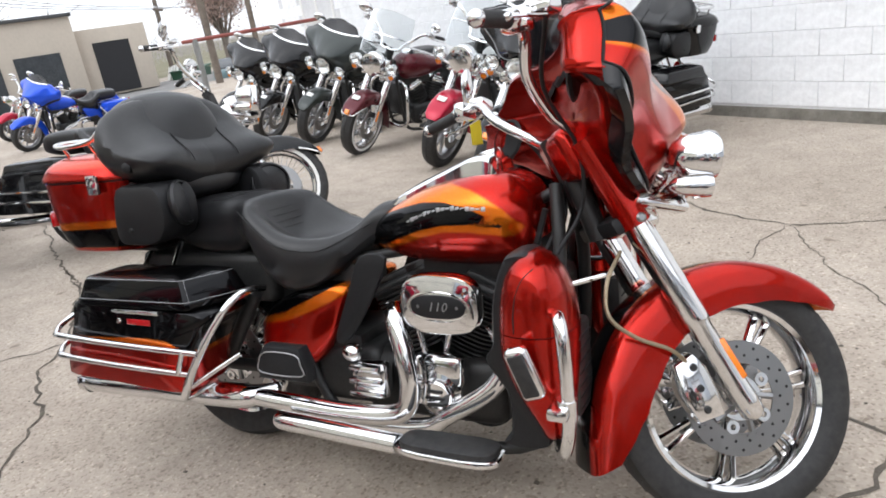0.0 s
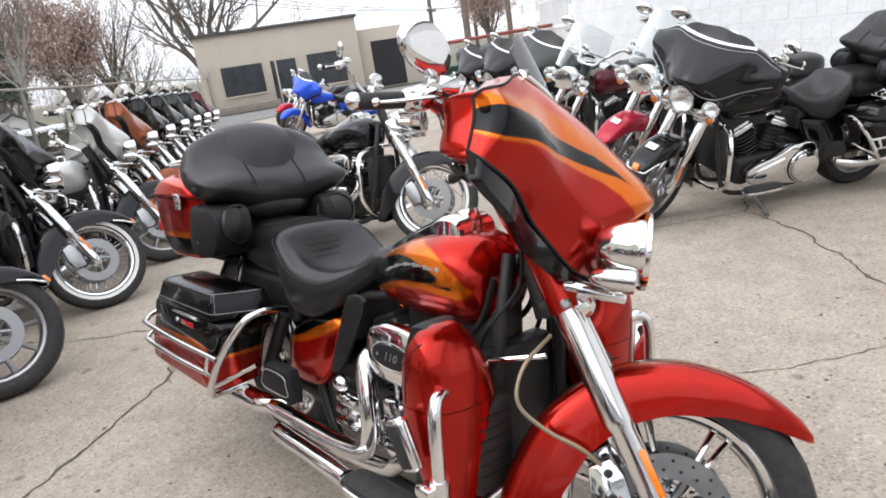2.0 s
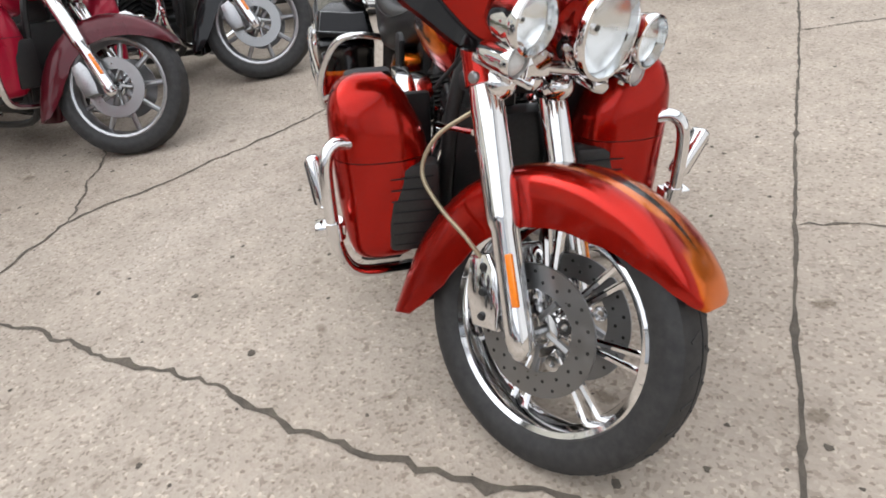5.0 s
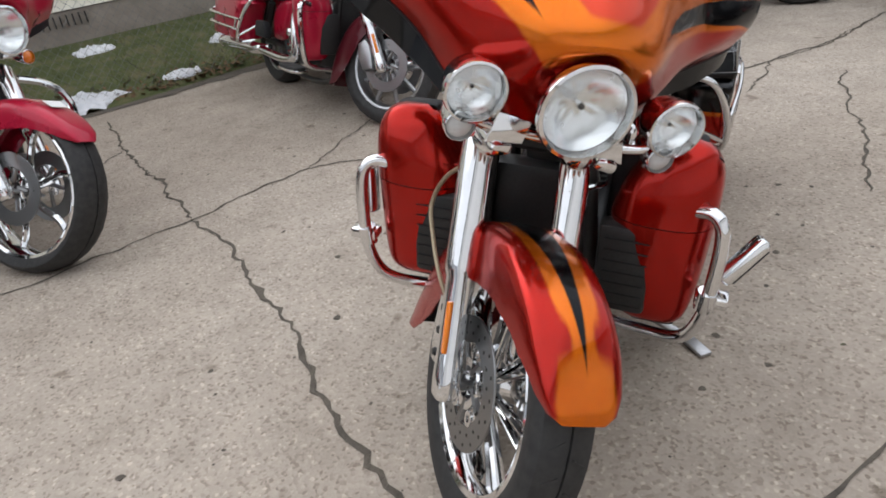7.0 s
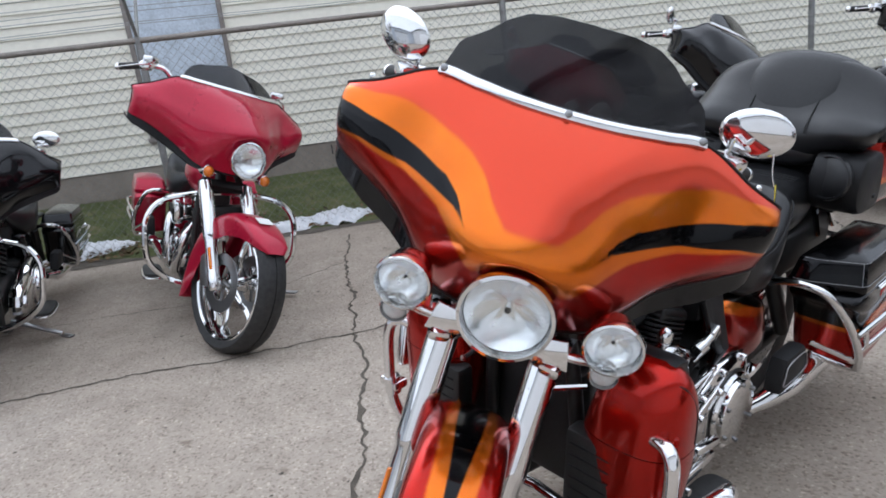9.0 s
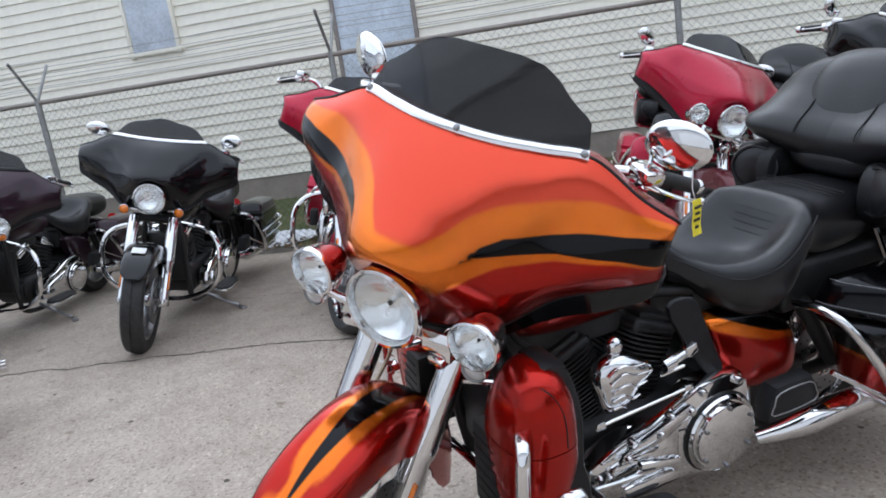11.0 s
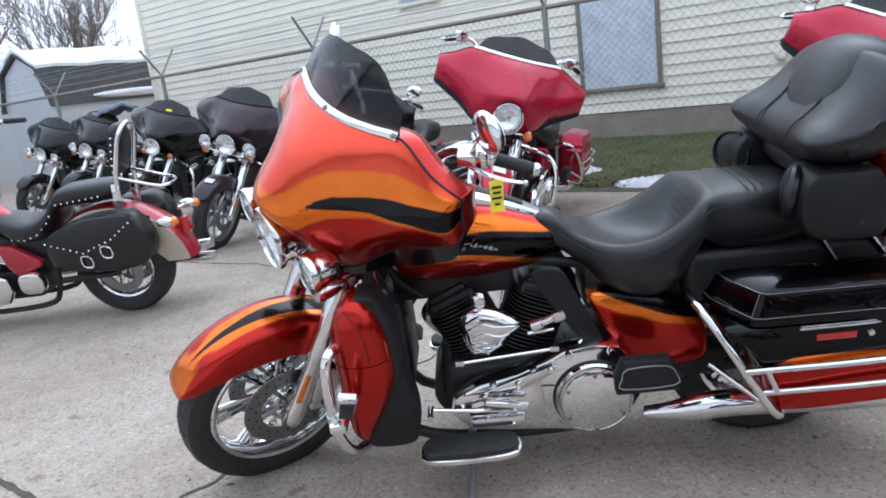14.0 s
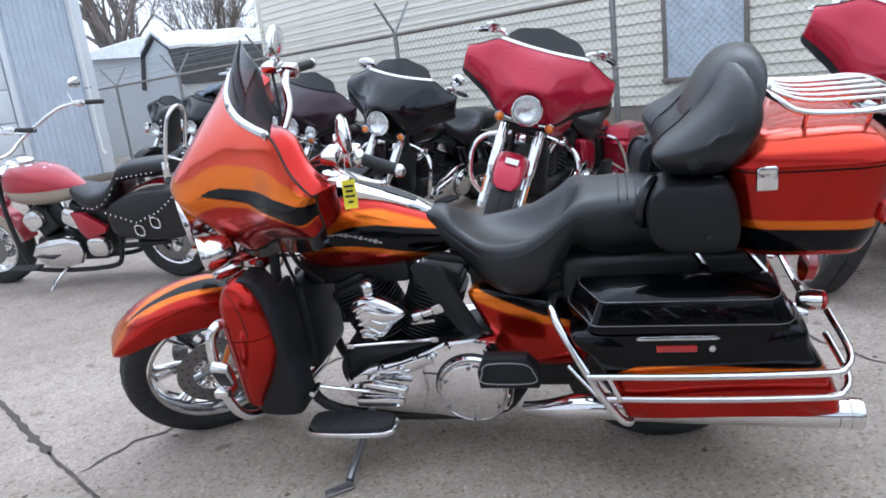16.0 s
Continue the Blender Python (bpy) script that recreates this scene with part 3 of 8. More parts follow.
        for q in (-0.16, -0.055, 0.055, 0.16):
            c = min(flat, key=lambda p: abs(p.y - q) + abs(p.z - 1.20))
            g = Shape().lathe([(0, 0.004), (0.030, 0.004), (0.036, 0.012), (0.040, 0.0), (0, 0)], 20, Matrix.Translation(c) @ turn(-66, "Y"))
            part("gauge", g, PLASTIC, shell, "black round gauge", m)
    top = [r[0] for r in rows if abs(r[0].y) <= 0.295]
    tall = {"short": 0.165 if fine else 0.13, "tall": 0.30, "low": 0.075}[shield]
    sheet, n = [], len(top)
    for i, p in enumerate(top):
        f = p.y / 0.295
        h = tall * (lerp_table(abs(f), [(0, 1.0), (0.3, 0.985), (0.5, 0.91), (0.65, 0.76), (0.78, 0.56), (0.88, 0.44), (0.96, 0.37), (1.0, 0.25)])[0] if fine else max(0.06, (1 - abs(f) ** 3.2) * (0.93 + 0.07 * math.cos(f * 7))))
        rake = 0.46 if fine else 0.80
        sheet.append([p + Vector((-rake * h * g - 0.10 * h * g * g, -f * 0.02 * g, 0.004 + h * g)) for g in (0, 0.25, 0.5, 0.75, 1)])
    glass = part("windshield", Shape().grid(sheet, None, (-0.004, 0, -0.002)), TINT if shield == "tall" else SMOKE, shell, "smoked plastic windshield" if shield != "tall" else "clear plastic windshield", m)
    glass.visible_shadow = False
    band = Shape()
    secs = []
    for i, p in enumerate(top):
        d = Vector((1.0, 0.35 * p.y / 0.3, 0.72)).normalized() * 0.006
        dn = Vector((0.62, 0.3 * p.y / 0.3, -0.70)).normalized()
        c = p + d * 0.6
        secs.append([c + dn * (0.0135 * math.cos(k * math.pi / 5)) + d * (1.35 * math.sin(k * math.pi / 5)) for k in range(10)])
    band.rings(secs)
    strip = part("windshield_trim", band, CHROME if strip_on else PLASTIC, shell, "chrome windshield strip" if strip_on else "black windshield strip", m)
    if fine:
        for y in (-0.268, -0.0, 0.268):
            p = min(top, key=lambda q: abs(q.y - y))
            sc = Shape().lathe([(0.0, 0.005), (0.004, 0.005), (0.008, 0.002), (0.009, -0.004), (0, -0.004)], 12, Matrix.Translation(p + Vector((0.0095, 0.006 * (p.y > 0) - 0.006 * (p.y < 0), 0.007))) @ turn(54, "Y"))
            part("screw", sc, STEEL, strip, "", m).parent = shell
    return shell


def lamp(parent, name, centre, radius, depth, m, fine, lens=CLEAR):
    """A bullet lamp that faces +x: chrome shell and ring, reflector bowl, bulb shield, lens."""
    seg = 40 if fine else 20
    at = m @ Matrix.Translation(centre) @ NOSE
    r = radius
    body = part(name, Shape().lathe([(0.0, -depth), (r * 0.30, -depth * 0.97), (r * 0.62, -depth * 0.82), (r * 0.86, -depth * 0.5), (r * 0.97, -depth * 0.15), (r, 0.0), (r * 1.04, 0.004), (r * 1.07, 0.014), (r * 1.04, 0.025), (r * 0.965, 0.027), (r * 0.935, 0.016), (r * 0.925, 0.002), (r * 0.86, -depth * 0.22), (r * 0.62, -depth * 0.52), (r * 0.34, -depth * 0.68), (0.0, -depth * 0.72)], seg), CHROME, parent, "", at)
    if lens is CLEAR:
        bowl = Shape()
        rows = []
        for i, (f, z) in enumerate([(0.05, -0.34), (0.16, -0.335), (0.32, -0.31), (0.46, -0.265), (0.60, -0.20), (0.73, -0.12), (0.84, -0.03), (0.915, 0.05)]):
            flute = [0.030 * (1 if k % 4 < 2 else -1) * (1 < i < 6) for k in range(seg)]
            rows.append([((f + e) * r * math.cos(2 * math.pi * k / seg), (f + e) * r * math.sin(2 * math.pi * k / seg), (z + e * 0.6) * depth) for k, e in enumerate(flute)])
        bowl.rings(rows, True, False)
        part("reflector", bowl, LAMP_FACE, body, "", at)
        part("bulb_shield", Shape().lathe([(0, -depth * 0.10), (r * 0.07, -depth * 0.11), (r * 0.085, -depth * 0.18), (r * 0.05, -depth * 0.33), (0, -depth * 0.33)], 14), CHROME, body, "", at)
        if fine:
            part("bulb_tip", Shape().lathe([(0, -depth * 0.06), (r * 0.06, -depth * 0.07), (r * 0.075, -depth * 0.11), (0, -depth * 0.11)], 14), ENGINE_BLACK, body, "", at)
    g = part("lens", Shape().lathe([(0.0, 0.034), (r * 0.4, 0.031), (r * 0.75, 0.025), (r * 0.93, 0.018), (r * 0.93, 0.013), (r * 0.74, 0.020), (r * 0.4, 0.026), (0.0, 0.029)], seg), lens, body, "", at)
    g.visible_shadow = False
    return body


def front_end(bike, o, m, fine):
    wheel(bike, "front_wheel", AXLE, 0.340 if o["rim"] != "swirl" else 0.358, 0.13 if o["rim"] != "swirl" else 0.155, 0.252 if o["rim"] != "swirl" else 0.294, o["rim"], m, fine)
    part("front_fender", fender_shape(fine), o["fender"], bike, "", m, fender_fields() if o["livery"] else None)
    if o["fender_trim"]:
        s = Shape()
        pts = []
        for th in (58, 48, 41, 36):
            ro, ri, w = lerp_table(th, [(35, 0.378, 0.370, 0.050), (37, 0.383, 0.360, 0.066), (43, 0.383, 0.335, 0.082), (56, 0.376, 0.295, 0.094), (78, 0.366, 0.252, 0.099)])
            pts.append((AXLE.x + (ri + 0.008) * math.cos(radians(th)), w + 0.002, AXLE.z + (ri + 0.008) * math.sin(radians(th))))
        s.tube(pts + [(x, -y, z) for x, y, z in reversed(pts)], 0.006, 6, 4)
        part("fender_trim", s, CHROME, bike, "", m)
        part("fender_lamp", Shape().box((0.05, 0.05, 0.028), 0.008, shift(AXLE.x + 0.300, 0, AXLE.z + 0.246) @ turn(50, "Y")), AMBER, bike, "amber fender tip lamp", m)
    if o["tag_front"]:
        part("stock_card", Shape().box((0.055, 0.08, 0.002), 0.0, shift(AXLE.x + 0.1465, 0, AXLE.z + 0.3515) @ turn(22, "Y")), WHITE_TAG, bike, "white stock card", m)
    d = Vector((1.388 - 1.665, 0, 0.796 - 0.314)).normalized()
    foot = Vector((1.665, 0, 0.314))
    seg = 24 if fine else 12
    for q in (-1, 1):
        base = Matrix.Translation(foot + Vector((0, 0.120 * q, 0))) @ d.to_track_quat("Z", "Y").to_matrix().to_4x4()
        leg = Shape().lathe([(0.0, -0.035), (0.02, -0.034), (0.031, -0.02), (0.033, 0.02), (0.031, 0.06), (0.031, 0.24), (0.036, 0.255), (0.037, 0.27), (0.037, 0.50), (0.033, 0.56), (0.0, 0.57)], seg)
        leg_ob = part("fork_leg", leg, CHROME, bike, "", m @ base)
        if o["livery"] or o["tins"]:
            cover = Shape().tube([foot + d * 0.545 + Vector((0, 0.117 * q, 0)), foot + d * 0.66 + Vector((0, 0.121 * q, 0)), foot + d * 0.80 + Vector((0, 0.125 * q, 0))], lambda f: 0.043 - 0.006 * f, seg, 4)
            part("fork_shroud", cover, o["paint"], bike, "", m, {"black": lambda p: -1.0, "orange": lambda p: -1.0, "coral": lambda p: -1.0} if o["livery"] else None)
        cup = Shape().lathe([(0.0, 0.0), (0.022, 0.0), (0.026, -0.008), (0.026, -0.028), (0.0, -0.028)], seg, m=shift(foot.x, 0.145 * q, foot.z) @ turn(-90 * q, "X"))
        part("axle_nut", cup, CHROME, bike, "", m)
        a = Shape().box((0.010, 0.020, 0.115), 0.004, Matrix.Translation(foot + d * 0.13 + Vector((0.016, 0.144 * q, 0.010))) @ d.to_track_quat("Z", "Y").to_matrix().to_4x4())
        part("reflector_strip", a, AMBER, leg_ob, "amber side reflector", m).parent = bike
        cal = Shape().prism([(-0.040, -0.080), (0.030, -0.090), (0.042, -0.035), (0.042, 0.045), (0.022, 0.088), (-0.034, 0.080), (-0.052, 0.0)], 0.060, 0.010, shift(AXLE.x - 0.130, 0.092 * q, AXLE.z + 0.038) @ turn(90, "X") @ turn(24, "Z"))
        calo = part("brake_caliper", cal, CHROME if fine else ALLOY, bike, "", m)
        if fine:
            for k in (-0.045, 0.0, 0.045):
                part("caliper_bolt", Shape().lathe([(0, 0.036), (0.008, 0.036), (0.011, 0.03), (0.011, 0), (0, 0)], 10, shift(AXLE.x - 0.130 - k * 0.35, 0.092 * q, AXLE.z + 0.038 + k * 1.2) @ turn(-90 * q, "X")), ENGINE_BLACK, calo, "", m)
        if o["lamps"]:
            trim = Shape().box((0.155, 0.050, 0.030), 0.012, shift(1.452, 0.135 * q, 0.835) @ turn(8, "Y") @ turn(-12 * q, "Z"))
            trim.ball((0.06, 0.04, 0.045), 16, 10, shift(1.40, 0.108 * q, 0.80))
            trim.box((0.075, 0.03, 0.13), 0.012, shift(1.375, 0.118 * q, 0.855) @ turn(-28, "Y"))
            part("fork_trim", trim, CHROME, bike, "", m)
            if fine:
                part("trim_screw", Shape().lathe([(0, 0.006), (0.008, 0.006), (0.013, 0.002), (0.014, -0.006), (0, -0.006)], 14, shift(1.392, 0.160 * q, 0.80) @ turn(-90 * q, "X")), STEEL, bike, "", m)
    axle = Shape().tube([(foot.x, -0.14, foot.z), (foot.x, 0.14, foot.z)], 0.012, 10, 1)
    part("axle", axle, STEEL, bike, "", m)
    lower = Shape().box((0.07, 0.27, 0.045), 0.012, shift(1.36, 0, 0.79) @ turn(-28, "Y"))
    part("triple_clamp", lower, PLASTIC, bike, "", m)
    stem = Shape().tube([(1.34, 0, 0.76), (1.245, 0, 1.02)], 0.03, 12, 1)
    part("steering_stem", stem, ENGINE_BLACK, bike, "", m)
    headz = 0.950
    lamp(bike, "headlight", (1.553, 0, headz), 0.094, 0.12, m, fine)
    if o["lamps"]:
        bar = Shape()
        bar.tube([(1.53, -0.222, 0.895), (1.50, -0.16, 0.862), (1.49, 0, 0.852), (1.50, 0.16, 0.862), (1.53, 0.222, 0.895)], 0.011, 10, 5)
        for q in (-1, 1):
            bar.prism([(-0.045, -0.030), (0.034, -0.022), (0.045, 0.024), (-0.030, 0.034)], 0.012, 0.004, shift(1.505, 0.112 * q, 0.862) @ turn(-14, "Y") @ turn(90, "Z") @ turn(90, "X") @ Matrix.Diagonal((-q, 1, 1, 1)))
        part("lamp_bar", bar, CHROME, bike, "", m)
        for q in (-1, 1):
            lamp(bike, "passing_lamp", (1.530, 0.219 * q, 0.942), 0.058, 0.085, m, fine)
            lamp(bike, "turn_signal", (1.515, 0.225 * q, 0.868), 0.030, 0.075, m, fine, AMBER if o["amber"] else PEARL)
            part("lamp_post", Shape().tube([(1.515, 0.216 * q, 0.90), (1.51, 0.22 * q, 0.835)], 0.010, 8, 1), CHROME, bike, "", m)
    else:
        for q in (-1, 1):
            lamp(bike, "turn_signal", (1.46, 0.165 * q, 0.86), 0.030, 0.06, m, fine, AMBER)
            part("lamp_post", Shape().tube([(1.42, 0.09 * q, 0.85), (1.42, 0.16 * q, 0.86)], 0.009, 8, 1), CHROME, bike, "", m)
    if o["fairing"]:
        fairing(bike, o["paint"], m, fine, o["shield"], o["livery"], o["strip"], o["outline"])
    else:
        nac = Shape().lathe([(0.0, -0.17), (0.05, -0.165), (0.10, -0.13), (0.118, -0.07), (0.115, 0.0), (0.098, 0.008), (0.0, 0.008)], 24 if fine else 16, shift(1.575, 0, headz) @ NOSE)
        nac.box((0.10, 0.24, 0.10), 0.03, shift(1.40, 0, 0.93) @ turn(-20, "Y"))
        part("headlight_nacelle", nac, CHROME, bike, "", m)
        if o["screen"]:
            rows = []
            for i in range(13):
                f = -1 + i / 6
                y = 0.27 * f
                rows.append([(1.44 - 0.05 * f * f - 0.20 * g, y * (1 - 0.18 * max(0, g - 0.55)), 0.98 + (0.44 * g) * (1 - 0.12 * f * f)) for g in (0, 0.25, 0.5, 0.75, 1)])
            w = part("windscreen", Shape().grid(rows, None, (-0.004, 0, 0)), TINT, bike, "clear plastic windscreen", m)
            w.visible_shadow = False
            part("windscreen_bracket", Shape().tube([rows[0][2], rows[6][2], rows[12][2]], 0.007, 6, 5), CHROME, bike, "", m)
    handlebars(bike, o, m, fine)


def handlebars(bike, o, m, fine):
    lift = o["bars"]
    seg = 12 if fine else 8
    s = Shape()
    half = [(1.030, 0.390, 1.209 + lift), (1.062, 0.345, 1.216 + lift), (1.085, 0.285, 1.204 + lift), (1.108, 0.205, 1.140 + lift * 0.7), (1.185, 0.125, 1.07 + lift * 0.4), (1.245, 0.09, 1.035)]
    s.tube([(x, -y, z) for x, y, z in half] + [(x, y, z) for x, y, z in reversed(half)], 0.0150, seg, 5)
    bar = part("handlebar", s, CHROME, bike, "", m)
    for q in (-1, 1):
        def tip(f, out=0.0, up=0.0):
            return Vector((1.048 - 0.100 * f + out, q * (0.373 + 0.094 * f + 0.4 * out), 1.215 + lift - 0.035 * f + up))
        g = Shape().tube([tip(0.22), tip(0.5), tip(1.08)], 0.0185, seg + 2, 2)
        part("grip", g, RUBBER, bar, "", m)
        part("grip_cap", Shape().ball((0.02, 0.02, 0.02), 10, 8, Matrix.Translation(tip(1.10))), CHROME, bar, "", m)
        h = Shape().box((0.045, 0.075, 0.055), 0.014, Matrix.Translation(tip(0.02)) @ turn(q * -49, "Z"))
        h.ball((0.028, 0.028, 0.026), 12, 8, Matrix.Translation(tip(0.16)))
        part("switch_housing", h, CHROME, bar, "", m)
        res = Shape().box((0.055, 0.075, 0.035), 0.010, Matrix.Translation(tip(-0.08, 0.045, 0.022)) @ turn(q * -40, "Z"))
        part("fluid_reservoir", res, CHROME, bar, "", m)
        lev = Shape().tube([tip(-0.05, 0.055, 0.0), tip(0.3, 0.075, 0.0), tip(0.75, 0.075, -0.004), tip(1.12, 0.062, -0.006)], lambda f: 0.0085 - 0.003 * f, 8, 4, flat=0.6)
        lev.ball((0.0095, 0.0095, 0.0095), 8, 6, Matrix.Translation(tip(1.13, 0.062, -0.006)))
        part("lever", lev, CHROME, bar, "", m)
        if not o["mirrors"]:
            continue
        base = tip(-0.02, 0.02, 0.03)
        head = Vector((1.066, q * 0.426, 1.312 + lift))
        st = Shape().tube([base, base + Vector((0.012, q * 0.002, 0.05)), head + Vector((0.022, -q * 0.02, -0.025)), head + Vector((0.012, 0, 0))], 0.0062, 8, 4)
        part("mirror_stalk", st, CHROME, bar, "", m)
        swing = (-12 if q > 0 else -28) if fine else q * -25
        sh = Shape().ball((0.022, 0.082, 0.058) if fine else (0.024, 0.078, 0.048), 24, 14, Matrix.Translation(head) @ turn(swing, "Z") @ turn(q * 10, "X"))
        mir = part("mirror", sh, CHROME, bar, "", m)
        gl = Shape().lathe([(0, 0.0), (1.0, 0.0), (1.0, -0.06), (0, -0.06)], 28, Matrix.Translation(head + Vector((-0.015, 0.008 if fine else q * 0.008, 0))) @ turn(swing, "Z") @ turn(q * 10, "X") @ turn(-90, "Y") @ Matrix.Diagonal((0.047, 0.071, 0.05, 1) if fine else (0.037, 0.066, 0.05, 1)))
        part("mirror_glass", gl, CHROME, bar, "", m).parent = bike
        if fine:
            pts = [tip(-0.1, 0.05, 0.0), (1.15, q * 0.19, 1.12), (1.25, q * 0.13, 0.98), (1.27, q * 0.07, 0.84), (1.20, q * 0.06, 0.72)]
            part("control_cable", Shape().tube(pts, 0.0055, 8, 5), PLASTIC, bar, "", m)


def tank(bike, o, fine):
    rows = [(1.192, 0.045, 0.045, 0.815), (1.178, 0.10, 0.09, 0.815), (1.13, 0.142, 0.128, 0.822), (1.05, 0.162, 0.140, 0.825), (0.95, 0.164, 0.134, 0.818), (0.85, 0.150, 0.118, 0.806), (0.76, 0.122, 0.095, 0.792), (0.68, 0.088, 0.066, 0.782), (0.61, 0.055, 0.036, 0.775)]
    dense = smooth_rows(rows, 6 if fine else 3)
    n = 48 if fine else 24
    rings = []
    for x, hw, hh, zc in dense:
        ring = []
        for y, z in squircle(hw, hh, n, 2.5):
            k = 1.0 - 0.22 * max(0.0, -z / hh) if z < 0 else 1.0
            ring.append((x, y * k, zc + z))
        rings.append(ring)
    s = Shape().rings(rings)

    def height(p):
        mid = lerp_table(p.x, [(0.60, 0.778), (0.70, 0.800), (0.78, 0.826), (0.86, 0.850), (0.94, 0.860), (1.02, 0.852), (1.09, 0.832), (1.15, 0.805)])[0]
        return p.z - mid + (0.018 if p.y > 0 else 0.0)

    def black(p):
        if abs(p.y) < 0.03:
            return -0.02
        return lerp_table(p.x, [(0.60, 0.046), (0.70, 0.046), (0.80, 0.042), (0.90, 0.036), (0.98, 0.028), (1.05, 0.018), (1.11, 0.006), (1.15, -0.012), (1.2, -0.04)])[0] - abs(height(p))

    def orange(p):
        h = height(p)
        up = lerp_table(p.x, [(0.60, 0.05), (0.72, 0.066), (0.84, 0.078), (0.95, 0.078), (1.05, 0.066), (1.12, 0.046), (1.16, 0.02), (1.19, -0.02)])[0]
        dn = lerp_table(p.x, [(0.60, 0.05), (0.72, 0.066), (0.84, 0.062), (0.95, 0.050), (1.05, 0.040), (1.12, 0.026), (1.16, 0.0), (1.19, -0.02)])[0]
        return min(up - h, h + dn)

    body = part("fuel_tank", s, o["paint"], bike, "", None, {"black": black, "orange": orange, "coral": lambda p: -1.0} if o["livery"] else None)
    con = []
    for x, hw, zt in smooth_rows([(1.085, 0.066, 0.955), (1.06, 0.076, 1.002), (1.0, 0.076, 1.006), (0.92, 0.064, 0.975), (0.82, 0.046, 0.935), (0.74, 0.038, 0.898), (0.68, 0.026, 0.862)], 4):
        con.append([(x, hw, zt - 0.055), (x, hw, zt - 0.014), (x, hw * 0.8, zt - 0.003), (x, 0, zt), (x, -hw * 0.8, zt - 0.003), (x, -hw, zt - 0.014), (x, -hw, zt - 0.055)])
    c = part("tank_console", Shape().rings(con), CHROME, body, "chrome tank console")
    c.parent = bike
    if fine:
        ins = [[(x, hw * 0.55 * q, zt + 0.0015 + 0.002 * (q == 0)) for q in (-1, -0.5, 0, 0.5, 1)] for x, hw, zt in ((0.97, 0.05, 0.994), (0.90, 0.046, 0.967), (0.82, 0.042, 0.936), (0.75, 0.034, 0.903))]
        part("console_insert", Shape().grid(ins, None, (0, 0, -0.004)), ENGINE_BLACK, bike, "black console insert")
        part("gauge_pod", Shape().lathe([(0, 0.016), (0.03, 0.014), (0.036, 0.004), (0.036, -0.02), (0, -0.02)], 24, shift(1.035, 0, 1.004) @ turn(-14, "Y")), CHROME, bike)
        if o["livery"]:
            for q in (-1, 1):
                for i in range(17):
                    f = i / 16
                    x, z = 0.82 + 0.245 * f + 0.03 * (q > 0), 0.836 - 0.022 * (q > 0) + 0.040 * math.sin(min(1, f * 1.55) * 1.57) - 0.010 * max(0, f - 0.6)
                    hw, hh, zc = lerp_table(x, [(0.76, 0.122, 0.095, 0.792), (0.85, 0.150, 0.118, 0.806), (0.95, 0.164, 0.134, 0.818), (1.05, 0.162, 0.140, 0.825), (1.13, 0.142, 0.128, 0.822)])
                    y = hw * (1 - ((z - zc) / hh) ** 2.5) ** 0.4
                    bar = Shape().box((0.013, 0.002, 0.0055 + 0.0035 * ((i * 5) % 3)), 0.0006, shift(x, q * (y + 0.0012), z) @ turn(q * (9 - 14 * f), "Z") @ turn(q * 14, "X") @ turn(-22 * (1 - f), "Y"))
                    part("script_bar", bar, SILVER, body, "silver script bar")
    return body


